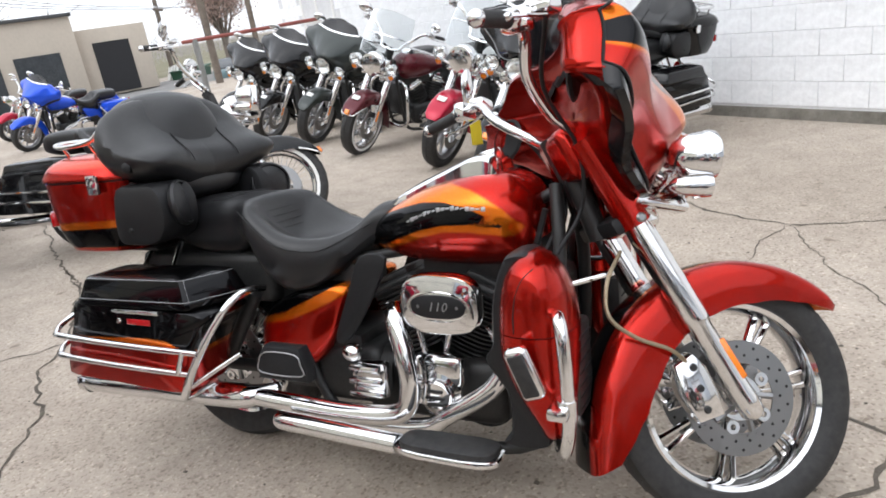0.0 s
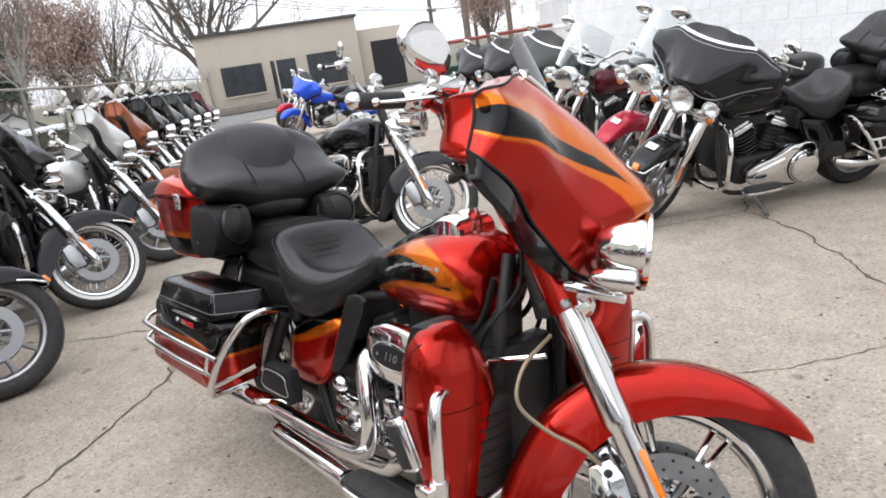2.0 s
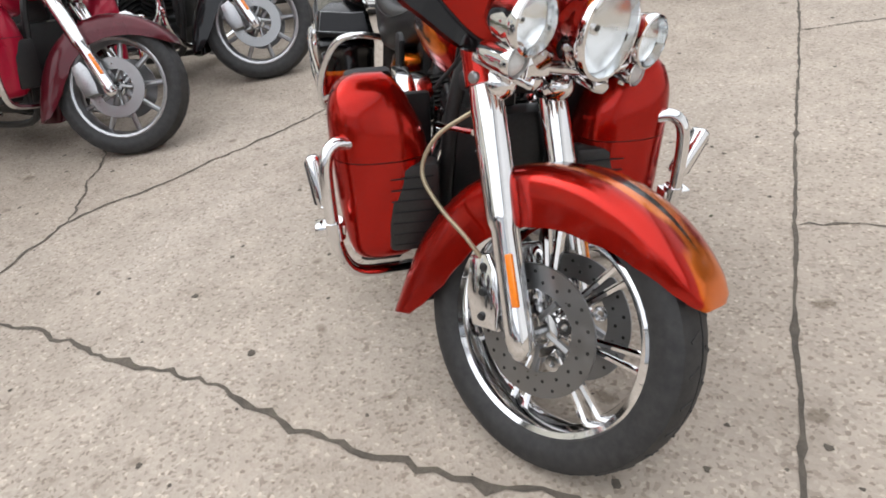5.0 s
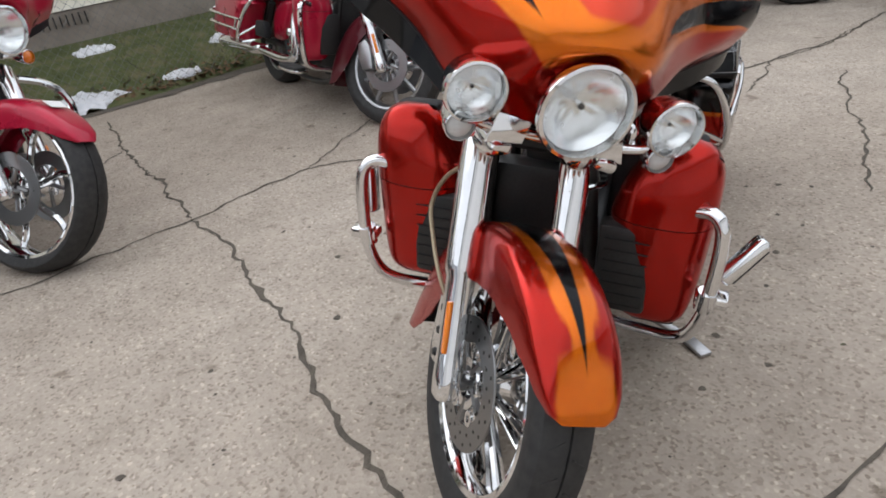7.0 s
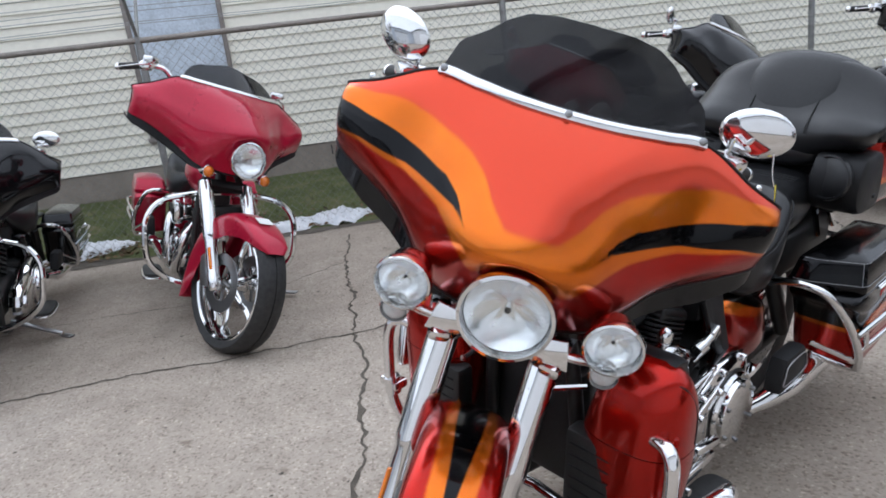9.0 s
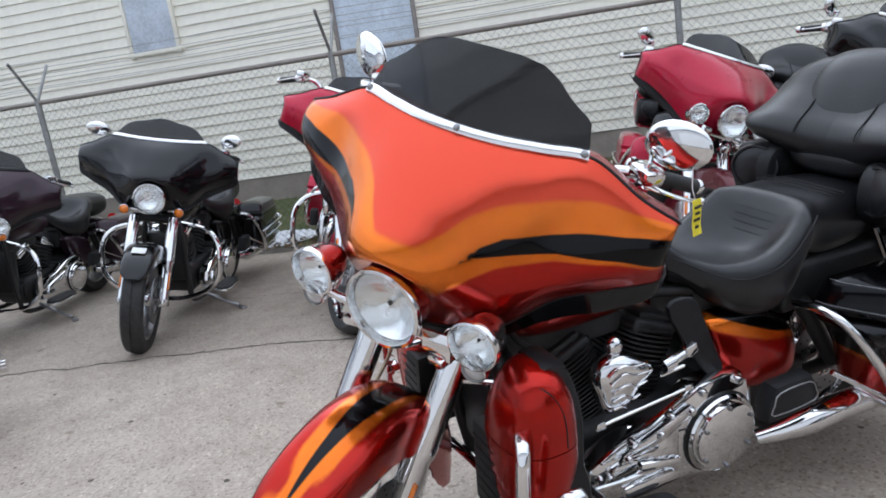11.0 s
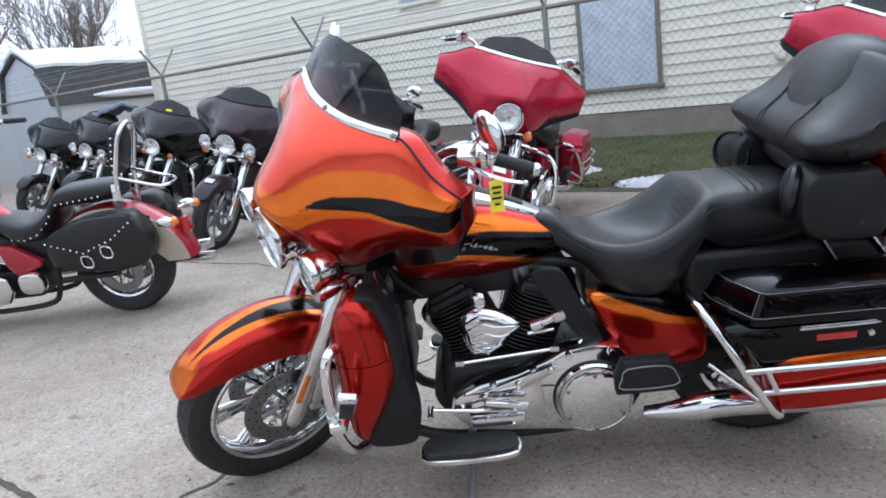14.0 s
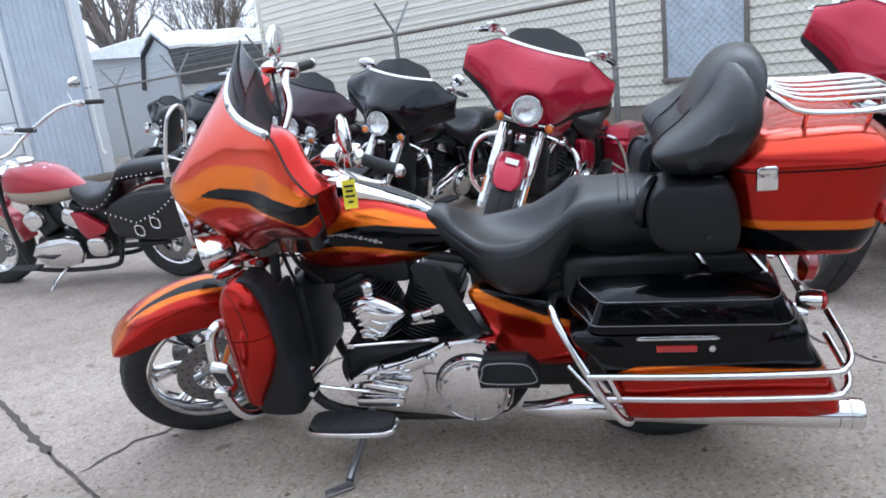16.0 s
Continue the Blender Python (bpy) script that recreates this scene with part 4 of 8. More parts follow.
def seat(bike, fine):
    rows = [(0.735, 0.030, 0.852, 0.848, 0.820), (0.708, 0.064, 0.874, 0.864, 0.790), (0.655, 0.086, 0.868, 0.856, 0.762), (0.595, 0.120, 0.808, 0.812, 0.716), (0.530, 0.172, 0.768, 0.792, 0.658), (0.460, 0.206, 0.748, 0.794, 0.626), (0.385, 0.218, 0.742, 0.810, 0.622), (0.325, 0.216, 0.752, 0.842, 0.652), (0.278, 0.209, 0.795, 0.874, 0.714), (0.243, 0.199, 0.862, 0.900, 0.775), (0.212, 0.180, 0.904, 0.904, 0.760), (0.17, 0.168, 0.908, 0.902, 0.735), (0.10, 0.165, 0.911, 0.903, 0.725), (0.0, 0.160, 0.911, 0.900, 0.730), (-0.08, 0.150, 0.906, 0.892, 0.745), (-0.14, 0.126, 0.892, 0.876, 0.760)]
    rings = []
    for x, hw, zc, ze, zb in smooth_rows(rows, 5 if fine else 2):
        ring = []
        zb = min(zb, ze - 0.02)
        edge = (0.0, 0.22, 0.44, 0.62, 0.76, 0.87, 0.945, 0.985, 1.0)
        for f in [-e for e in reversed(edge[1:])] + list(edge):
            drop = {1.0: 0.078, 0.985: 0.050, 0.945: 0.026, 0.87: 0.010, 0.76: 0.003}.get(abs(f), 0.0)
            z = zc + (ze - zc) * min(1, abs(f) / 0.8) ** 2 - drop * min(1, (ze - zb) / 0.10)
            ring.append((x, hw * f, z))
        low = ze - zb
        ring += [(x, hw * 0.985, zb + low * 0.30), (x, hw * 0.94, zb + low * 0.10), (x, hw * 0.82, zb), (x, 0, zb), (x, -hw * 0.82, zb), (x, -hw * 0.94, zb + low * 0.10), (x, -hw * 0.985, zb + low * 0.30)]
        rings.append(ring)
    ob = part("seat", Shape().rings(rings), LEATHER, bike, "", sharp=60)
    if fine:
        for q in (-1, 1):
            s = Shape().tube([(0.66, q * 0.087, 0.822), (0.53, q * 0.174, 0.756), (0.45, q * 0.209, 0.757), (0.37, q * 0.219, 0.778), (0.30, q * 0.213, 0.822), (0.25, q * 0.203, 0.862), (0.214, q * 0.184, 0.876)], 0.0022, 6, 6)
            part("seat_piping", s, PLASTIC, ob, "stitched seam")
        for x in (0.05, 0.075, 0.10):
            part("seat_seam", Shape().tube([(x, -0.14, 0.906), (x, 0, 0.911), (x, 0.14, 0.906)], 0.0018, 5, 5), PLASTIC, ob)
        for k in range(4):
            part("seat_seam", Shape().tube([(0.285 - 0.012 * k, -0.07, 0.797 + 0.021 * k), (0.281 - 0.012 * k, 0, 0.795 + 0.021 * k), (0.285 - 0.012 * k, 0.07, 0.797 + 0.021 * k)], 0.0009, 5, 5), PLASTIC, ob)
    return ob


def engine(bike, o, fine):
    seg = 24 if fine else 14
    case = Shape().box((0.50, 0.26, 0.22), 0.05, shift(0.83, 0, 0.31), 3)
    case.box((0.26, 0.28, 0.20), 0.04, shift(0.54, 0, 0.33), 3)
    case.tube([(1.0, -0.10, 0.30), (1.0, 0.10, 0.30)], 0.105, seg, 1)
    part("crankcase", case, ENGINE_BLACK, bike)
    for a, x in ((22.5, 0.80), (-22.5, 0.92)):
        at = shift(x, 0, 0.40) @ turn(-a, "Y")
        count = 15 if fine else 6
        rings = []
        for k in range(count):
            z = 0.02 + (0.215 if fine else 0.175) * k / count
            h = (0.215 if fine else 0.175) / count
            for f, e in ((0.0, 0.070), (0.45, 0.070), (0.50, 0.100 if fine else 0.094), (0.90, 0.100 if fine else 0.094), (0.97, 0.070)):
                rings.append([at @ Vector((x, y, z + h * f)) for x, y in squircle(e, e * 1.04, 20, 3.0)])
        cyl = Shape().rings(rings)
        part("cylinder", cyl, ENGINE_BLACK, bike)
        rock = Shape().box((0.165, 0.18, 0.050), 0.018, at @ shift(0, 0, 0.232), 3)
        rock.box((0.13, 0.15, 0.03), 0.012, at @ shift(0, 0, 0.262))
        part("rocker_cover", rock, CHROME if not fine else ENGINE_BLACK, bike)
    if fine:
        for k, (x, a) in enumerate(((0.835, 14), (0.885, -14))):
            part("pushrod_tube", Shape().tube([(x, -0.125, 0.38), (x + (0.045 if a < 0 else -0.045), -0.115, 0.58)], 0.011, 10, 1), CHROME, bike)
            part("lifter_block", Shape().box((0.05, 0.05, 0.05), 0.012, shift(x, -0.135, 0.41)), CHROME, bike)
    cl = Shape().prism(squircle(0.124, 0.089, 48, 3.0), 0.055, 0.016, shift(0.939, -0.205, 0.614) @ turn(90, "X"))
    cl.prism(squircle(0.10, 0.07, 30, 3.0), 0.08, 0.01, shift(0.925, -0.165, 0.611) @ turn(90, "X"))
    air = part("air_cleaner", cl, CHROME, bike, "oval chrome air cleaner cover")
    part("air_cleaner_insert", Shape().prism(squircle(0.084, 0.034, 40, 2.6), 0.006, 0.002, shift(0.939, -0.2335, 0.612) @ turn(90, "X")), PLASTIC, air, "black oval badge plate")
    if fine:
        txt = bpy.data.curves.new("badge_number", "FONT")
        txt.body, txt.size, txt.extrude, txt.align_x, txt.align_y = "110", 0.036, 0.0012, "CENTER", "CENTER"
        txt.shear, txt.space_character = 0.30, 1.15
        tob = new("badge_number", txt)
        tob.data.materials.append(SILVER)
        tob.parent = air
        tob.matrix_basis = shift(0.939, -0.2380, 0.612) @ turn(90, "X")
        for q in (-1, 1):
            part("badge_screw", Shape().lathe([(0, 0.003), (0.004, 0.002), (0.005, 0), (0, 0)], 10, shift(0.939 + q * 0.060, -0.2365, 0.612) @ turn(90, "X")), STEEL, air)
        ring = Shape().hoop([(1.0, 0), (1.06, 0.02), (1.12, 0)], 40, shift(0.939, -0.2325, 0.612) @ turn(90, "X") @ Matrix.Diagonal((0.090, 0.040, 0.06, 1)))
        part("air_cleaner_rim", ring, CHROME, air)
    cam = Shape().lathe([(0, 0.028), (0.045, 0.028), (0.052, 0.022), (0.055, 0.008), (0.072, 0.004), (0.078, -0.02), (0.078, -0.05), (0, -0.05)], seg + 8, shift(0.893, -0.185, 0.325) @ turn(90, "X"))
    cam.box((0.16, 0.05, 0.10), 0.02, shift(0.893, -0.165, 0.395), 3)
    cam.box((0.05, 0.05, 0.09), 0.014, shift(0.818, -0.17, 0.33))
    part("cam_cover", cam, CHROME, bike)
    if fine:
        ribs = Shape()
        for k in (-1, 0, 1):
            ribs.box((0.062 - 0.012 * abs(k), 0.006, 0.009), 0.002, shift(0.893, -0.215, 0.325 + 0.020 * k))
        part("cam_cover_ribs", ribs, ENGINE_BLACK, bike)
    gear = Shape().box((0.13, 0.06, 0.115), 0.022, shift(0.655, -0.17, 0.345), 3)
    for k in range(3):
        gear.box((0.125 - 0.008 * k, 0.03, 0.022), 0.009, shift(0.65, -0.200, 0.305 + 0.042 * k), 2)
    gear.ball((0.035, 0.03, 0.03), 14, 10, shift(0.60, -0.185, 0.43))
    part("gearbox_cover", gear, CHROME, bike)
    # left side
    prim = Shape().prism([(1.075, 0.285), (1.06, 0.345), (0.98, 0.385), (0.86, 0.412), (0.76, 0.452), (0.70, 0.482), (0.60, 0.492), (0.53, 0.475), (0.495, 0.42), (0.482, 0.32), (0.50, 0.235), (0.555, 0.185), (0.64, 0.172), (0.75, 0.192), (0.90, 0.205), (1.02, 0.222)], 0.075, 0.018, shift(-0.026, 0.185, 0) @ turn(90, "X"))
    prim.prism([(1.02, 0.292), (1.0, 0.335), (0.93, 0.358), (0.84, 0.385), (0.78, 0.40), (0.775, 0.30), (0.80, 0.235), (0.90, 0.24), (0.99, 0.255)], 0.03, 0.010, shift(-0.026, 0.226, 0) @ turn(90, "X"))
    part("primary_cover", prim, CHROME, bike, "chrome primary cover")
    derby = Shape().lathe([(0, 0.012), (0.096, 0.012), (0.104, 0.008), (0.108, -0.004), (0.112, -0.05), (0, -0.05)], seg + 16, shift(0.594, 0.250, 0.312) @ turn(-90, "X"))
    derby.hoop([(0.110, -0.02), (0.120, -0.018), (0.123, -0.006), (0.118, 0.002), (0.110, -0.004)], seg + 16, shift(0.594, 0.242, 0.312) @ turn(-90, "X"))
    # Black ring stands in for the shade in the gap round the cover.
    part("derby_gap_ring", Shape().hoop([(0.108, -0.03), (0.1285, -0.03), (0.1285, -0.008), (0.108, -0.008)], seg + 16, shift(0.594, 0.232, 0.312) @ turn(-90, "X")), ENGINE_BLACK, bike)
    dob = part("derby_cover", derby, CHROME, bike, "round chrome clutch cover")
    if fine:
        for k in range(6):
            a = radians(30 + 60 * k)
            part("cover_bolt", Shape().lathe([(0, 0.008), (0.006, 0.007), (0.0075, 0), (0, 0)], 10, shift(0.594 + 0.096 * math.cos(a), 0.261, 0.312 + 0.096 * math.sin(a)) @ turn(-90, "X")), STEEL, dob)
        for x, z in ((1.04, 0.31), (0.93, 0.385), (0.80, 0.425), (0.69, 0.465), (0.56, 0.465), (0.52, 0.24)):
            part("primary_bolt", Shape().lathe([(0, 0.016), (0.010, 0.015), (0.014, 0.005), (0.014, -0.01), (0, -0.01)], 10, shift(x - 0.026, 0.222, z) @ turn(-90, "X")), CHROME, bike)
        rim = [(p.x, p.y) for p in spline([Vector((x, z, 0)) for x, z in ((0.992, 0.588), (0.972, 0.622), (0.940, 0.637), (0.900, 0.634), (0.856, 0.616), (0.796, 0.571), (0.840, 0.530), (0.864, 0.500), (0.892, 0.478), (0.928, 0.472), (0.962, 0.480), (0.980, 0.535))], 4, True)]
        horn = Shape()
        horn.rings([[(0.915 + (x - 0.915) * k, y, 0.562 + (z - 0.562) * k) for x, z in reversed(rim)] for y, k in ((0.150, 0.96), (0.165, 1.0), (0.178, 1.0), (0.186, 0.97), (0.196, 0.84), (0.204, 0.62), (0.208, 0.35), (0.209, 0.1))])
        ho = part("horn_cover", horn, CHROME, bike, "flame-shaped chrome horn cover")
        for k, line in enumerate((((0.965, 0.598), (0.925, 0.618), (0.880, 0.608), (0.845, 0.604)), ((0.960, 0.575), (0.920, 0.596), (0.880, 0.582), (0.818, 0.573)), ((0.955, 0.550), (0.915, 0.562), (0.875, 0.548), (0.838, 0.548)), ((0.955, 0.525), (0.920, 0.532), (0.890, 0.512), (0.862, 0.516)), ((0.952, 0.500), (0.925, 0.500), (0.905, 0.486)))):
            part("horn_flame", Shape().tube([(x, 0.209 - 1.1 * ((x - 0.915) ** 2 + (z - 0.562) ** 2), z) for x, z in line], lambda f: 0.0085 * (1 - 0.7 * f), 8, 5, flat=0.8), CHROME, ho)
        fit = Shape().tube([(0.765, 0.185, 0.562), (0.735, 0.190, 0.572)], 0.020, 14, 1).tube([(0.735, 0.190, 0.572), (0.700, 0.192, 0.585)], 0.013, 12, 1).box((0.040, 0.030, 0.034), 0.006, shift(0.682, 0.190, 0.592) @ turn(20, "Y"))
        fit.tube([(0.78, 0.185, 0.535), (0.70, 0.19, 0.545)], 0.006, 8, 1)
        part("hose_fitting", fit, CHROME, bike, "chrome hose fitting")
        arm = Shape().prism([(0.958, 0.350), (0.948, 0.372), (0.830, 0.412), (0.716, 0.450), (0.704, 0.440), (0.712, 0.424), (0.800, 0.378), (0.900, 0.352)], 0.016, 0.004, shift(0, 0.238, 0) @ turn(90, "X"))
        ao = part("primary_arm", arm, CHROME, bike, "polished chrome cover arm")
        for x, z in ((0.936, 0.362), (0.826, 0.398), (0.722, 0.436)):
            part("arm_bolt", Shape().lathe([(0, 0.012), (0.009, 0.011), (0.013, 0.003), (0.013, -0.004), (0, -0.004)], 12, shift(x, 0.247, z) @ turn(-90, "X")), CHROME, ao)
        part("primary_groove", Shape().tube([(0.70, 0.2245, 0.26), (0.70, 0.2245, 0.345), (0.725, 0.2245, 0.365), (0.775, 0.2245, 0.362), (0.79, 0.2245, 0.34), (0.79, 0.2245, 0.26)], 0.0022, 6, 3), ENGINE_BLACK, bike)
        part("choke_knob", Shape().ball((0.026, 0.02, 0.028), 14, 10, shift(0.920, 0.168, 0.660)), CHROME, bike)
        rod = Shape().tube([(1.01, 0.215, 0.470), (0.70, 0.215, 0.490)], 0.0055, 8, 1)
        rod.box((0.03, 0.012, 0.02), 0.004, shift(1.0, 0.215, 0.470)).box((0.03, 0.012, 0.02), 0.004, shift(0.705, 0.215, 0.490))
        part("shift_linkage", rod, CHROME, bike)
        lev = Shape().tube([(0.84, 0.275, 0.322), (0.98, 0.30, 0.352), (1.10, 0.315, 0.378)], 0.0065, 8, 4)
        lev.tube([(1.10, 0.305, 0.378), (1.10, 0.365, 0.380)], 0.010, 10, 1).box((0.17, 0.03, 0.035), 0.012, shift(0.90, 0.285, 0.30)).box((0.14, 0.03, 0.028), 0.012, shift(0.87, 0.29, 0.355) @ turn(-12, "Y"))
        part("shift_lever", lev, CHROME, bike)
    if o["exhaust"]:
        s = Shape().tube([(0.765, -0.165, 0.575), (0.788, -0.215, 0.55), (0.822, -0.24, 0.46), (0.832, -0.245, 0.36), (0.790, -0.25, 0.282), (0.62, -0.255, 0.262), (0.42, -0.265, 0.272), (0.28, -0.275, 0.285)], 0.031, seg, 6)
        part("rear_exhaust_pipe", s, CHROME, bike)
        s = Shape().tube([(1.06, -0.13, 0.53), (1.115, -0.18, 0.46), (1.07, -0.205, 0.37), (0.93, -0.21, 0.275), (0.84, -0.21, 0.225), (0.6, -0.225, 0.215)], 0.027, seg, 5)
        part("front_exhaust_pipe", s, CHROME, bike)
        if fine:
            part("crossover_shield", Shape().tube([(0.405, -0.325, 0.245), (0.43, -0.33, 0.245), (0.62, -0.335, 0.240), (0.835, -0.345, 0.238)], 0.030, seg, 3), CHROME, bike, "long chrome pipe shield")
    for q in (-1, 1):
        muf = Shape().tube(([(0.43, 0.215, 0.222), (0.36, 0.250, 0.245), (0.29, 0.276, 0.268)] if fine and q > 0 else [(0.33, q * 0.235, 0.300), (0.27, q * 0.270, 0.290)]) + [(0.20, q * 0.288, 0.284), (-0.10, q * 0.298, 0.278), (-0.44, q * 0.302, 0.270), (-0.47, q * 0.302, 0.270), (-0.525, q * 0.302, 0.270)], lambda f: 0.024 + 0.018 * min(1, max(0, (f - 0.02) / 0.3)), seg, 4)
        mo = part("muffler", muf, CHROME, bike)
        part("muffler_tip", Shape().hoop([(0.036, -0.004), (0.044, -0.004), (0.046, 0.004), (0.046, 0.03), (0.036, 0.03)], seg, shift(-0.530, q * 0.302, 0.270) @ NOSE), CHROME, mo)
        part("muffler_bore", Shape().lathe([(0, 0), (0.034, 0), (0.034, -0.004), (0, -0.004)], seg, shift(-0.5265, q * 0.302, 0.270) @ NOSE), ENGINE_BLACK, mo)


def lowers(bike, o, fine):
    table = [(0.330, 1.270, 1.308, 0.268, 0.362), (0.342, 1.268, 1.328, 0.245, 0.380), (0.37, 1.260, 1.340, 0.222, 0.396), (0.42, 1.228, 1.346, 0.204, 0.408), (0.48, 1.194, 1.351, 0.194, 0.416), (0.55, 1.170, 1.354, 0.188, 0.421), (0.6115, 1.170, 1.355, 0.186, 0.424)]
    upper = [(0.6145, 1.170, 1.355, 0.186, 0.424), (0.68, 1.178, 1.350, 0.205, 0.425), (0.73, 1.192, 1.338, 0.228, 0.421), (0.768, 1.210, 1.320, 0.250, 0.407), (0.792, 1.230, 1.300, 0.272, 0.384), (0.803, 1.250, 1.284, 0.290, 0.352)]
    n = 40 if fine else 18

    def shell(rows):
        rings = []
        for z, xa, xb, ya, yb in smooth_rows(rows, 4 if fine else 1):
            rings.append([((xa + xb) / 2 + x, (ya + yb) / 2 + y, z) for x, y in squircle((xb - xa) / 2, (yb - ya) / 2, n, 2.5)])
        return Shape().rings(rings)

    def skin(x, z):
        xa, xb, ya, yb = lerp_table(z, table + upper)
        u = min(0.999, abs(2 * (x - (xa + xb) / 2) / (xb - xa)))
        return (ya + yb) / 2 + (yb - ya) / 2 * (1 - u ** 2.5) ** 0.4

    f = {"black": lambda p: -1.0, "orange": lambda p: -1.0, "coral": lambda p: -1.0} if o["livery"] else None
    for q in (1, -1):
        a, b = shell(table), shell(upper)
        if q < 0:
            a, b = mirror_y(a), mirror_y(b)
        lo = part("lower_fairing", a, o["paint"], bike, "", None, f)
        part("glove_box_lid", b, o["paint"], lo, "", None, f)
        part("lid_gap", Shape().rings([[(1.264 + x, q * (0.305 + y), z) for x, y in squircle(0.089, 0.115, n, 2.5)] for z in (0.606, 0.618)]), PLASTIC, lo)
        foot = [(1.152, 0.51), (1.138, 0.46), (1.132, 0.39), (1.140, 0.325)] if q > 0 else [(1.130, 0.525), (1.160, 0.475), (1.186, 0.43), (1.186, 0.330)]
        edge = [(1.262, 0.802), (1.215, 0.800), (1.190, 0.776), (1.170, 0.723), (1.155, 0.648), (1.152, 0.57)] + foot + [(1.165, 0.300), (1.272, 0.302), (1.292, 0.335), (1.278, 0.40), (1.24, 0.465), (1.212, 0.52), (1.204, 0.60), (1.214, 0.70), (1.232, 0.755)]
        dense = [(p.x, p.y) for p in spline([Vector((*p, 0)) for p in edge], 3, True)]
        tr = Shape()
        for y, k in ((0.268, 0.010), (0.274, 0.0), (0.345, 0.0), (0.364, 0.004), (0.374, 0.012)):
            tr.v += [Vector((x + (k if x < 1.2 else 0), q * y, z - (k if z > 0.7 else -k) * 0.6)) for x, z in dense]
        c = len(dense)
        for i in range(4):
            tr.f += [(i * c + k, i * c + (k + 1) % c, (i + 1) * c + (k + 1) % c, (i + 1) * c + k) for k in range(c)]
        tr.f += [tuple(range(c)), tuple(4 * c + k for k in range(c))]
        part("lower_fairing_back", Shape().box((0.024, 0.12, 0.36), 0.010, shift(1.190, q * 0.226, 0.545)), PLASTIC, lo, "black inner panel")
        part("lower_fairing_trim", tr, PLASTIC, lo, "black rear edge trim", None, None, 50)
        vent = Shape().box((0.060, 0.132, 0.235), 0.014, shift(1.322, q * 0.236, 0.482) @ turn(-1, "Y"))
        vo = part("air_vent", vent, ENGINE_BLACK, lo, "black air vent grille")
        if fine:
            for k in range(7):
                part("vent_slat", Shape().box((0.006, 0.104, 0.003), 0.001, shift(1.3525, q * 0.240, 0.388 + 0.030 * k)), PLASTIC, vo)
            seam = [(x, q * (skin(x, z) + 0.0005), z) for x, z in ((1.236, 0.622), (1.238, 0.67), (1.246, 0.715), (1.262, 0.752), (1.285, 0.775), (1.31, 0.78))]
            part("lid_seam", Shape().tube(seam, 0.0015, 6, 4), PLASTIC, lo)


def crash_bars(bike, o, fine):
    seg = 14 if fine else 8
    for q in (1, -1):
        g = Shape().tube([(1.350, q * 0.360, 0.655), (1.372, q * 0.412, 0.665), (1.388, q * 0.438, 0.630), (1.394, q * 0.440, 0.52), (1.390, q * 0.430, 0.40), (1.365, q * 0.392, 0.318), (1.325, q * 0.30, 0.285), (1.28, q * 0.15, 0.270), (1.26, 0, 0.265)] if o["lowers"] else
                         [(1.22, 0, 0.74), (1.24, q * 0.12, 0.735), (1.27, q * 0.30, 0.70), (1.30, q * 0.38, 0.62), (1.315, q * 0.395, 0.50), (1.31, q * 0.375, 0.37), (1.29, q * 0.27, 0.27), (1.26, q * 0.12, 0.215), (1.25, 0, 0.205)], 0.0165, seg, 6)
        side = shift(-0.030, 0.0, 0) if fine else None
        ob = part("engine_guard", g, CHROME, bike, "", side)
        if fine:
            c = Shape().box((0.05, 0.075, 0.03), 0.008, shift(1.378, q * 0.445, 0.455)).tube([(1.388, q * 0.433, 0.43), (1.391, q * 0.436, 0.48)], 0.024, seg, 1)
            part("peg_clamp", c, CHROME, ob, "", side)
            if q < 0:
                at = shift(1.304, -0.462, 0.545) @ turn(-18, "Y") @ turn(8, "X")
            else:
                at = shift(1.335, 0.495, 0.545) @ turn(-36, "X") @ turn(-16, "Y")
            peg = Shape().box((0.058, 0.036, 0.135), 0.014, at, 3)
            po = part("highway_peg", peg, CHROME, ob, "", side)
            part("peg_pad", Shape().box((0.040, 0.012, 0.110), 0.005, at @ shift(0, q * 0.016, 0)), RUBBER, po, "", side).parent = ob
    for q in (1, -1):
        b = Shape().prism([(0.992 + x, y * (1 + 0.25 * x)) for x, y in squircle(0.146, 0.052, 32, 3.6)], 0.018, 0.007, shift(0, q * 0.34, 0.258))
        bo = part("floorboard", b, RUBBER, bike)
        e = Shape().prism([(0.992 + x, y * (1 + 0.25 * x)) for x, y in squircle(0.156, 0.060, 36, 3.6)], 0.020, 0.008, shift(0, q * 0.34, 0.240))
        part("floorboard_rim", e, CHROME, bo)
        p = Shape().prism([(0.36, 0.388), (0.545, 0.388), (0.548, 0.443), (0.525, 0.495), (0.39, 0.495), (0.352, 0.443)], 0.055, 0.014, shift(0, q * 0.325, 0) @ turn(90, "X") @ turn(0, "Z"))
        po = part("passenger_board", p, PLASTIC, bike)
        if fine:
            out = Shape().tube([(0.378, q * 0.354, 0.411), (0.527, q * 0.354, 0.411), (0.530, q * 0.354, 0.445), (0.512, q * 0.354, 0.478), (0.402, q * 0.354, 0.478), (0.372, q * 0.354, 0.445)], 0.0022, 6, 3, True)
            part("board_outline", out, SILVER, po, "silver outline")


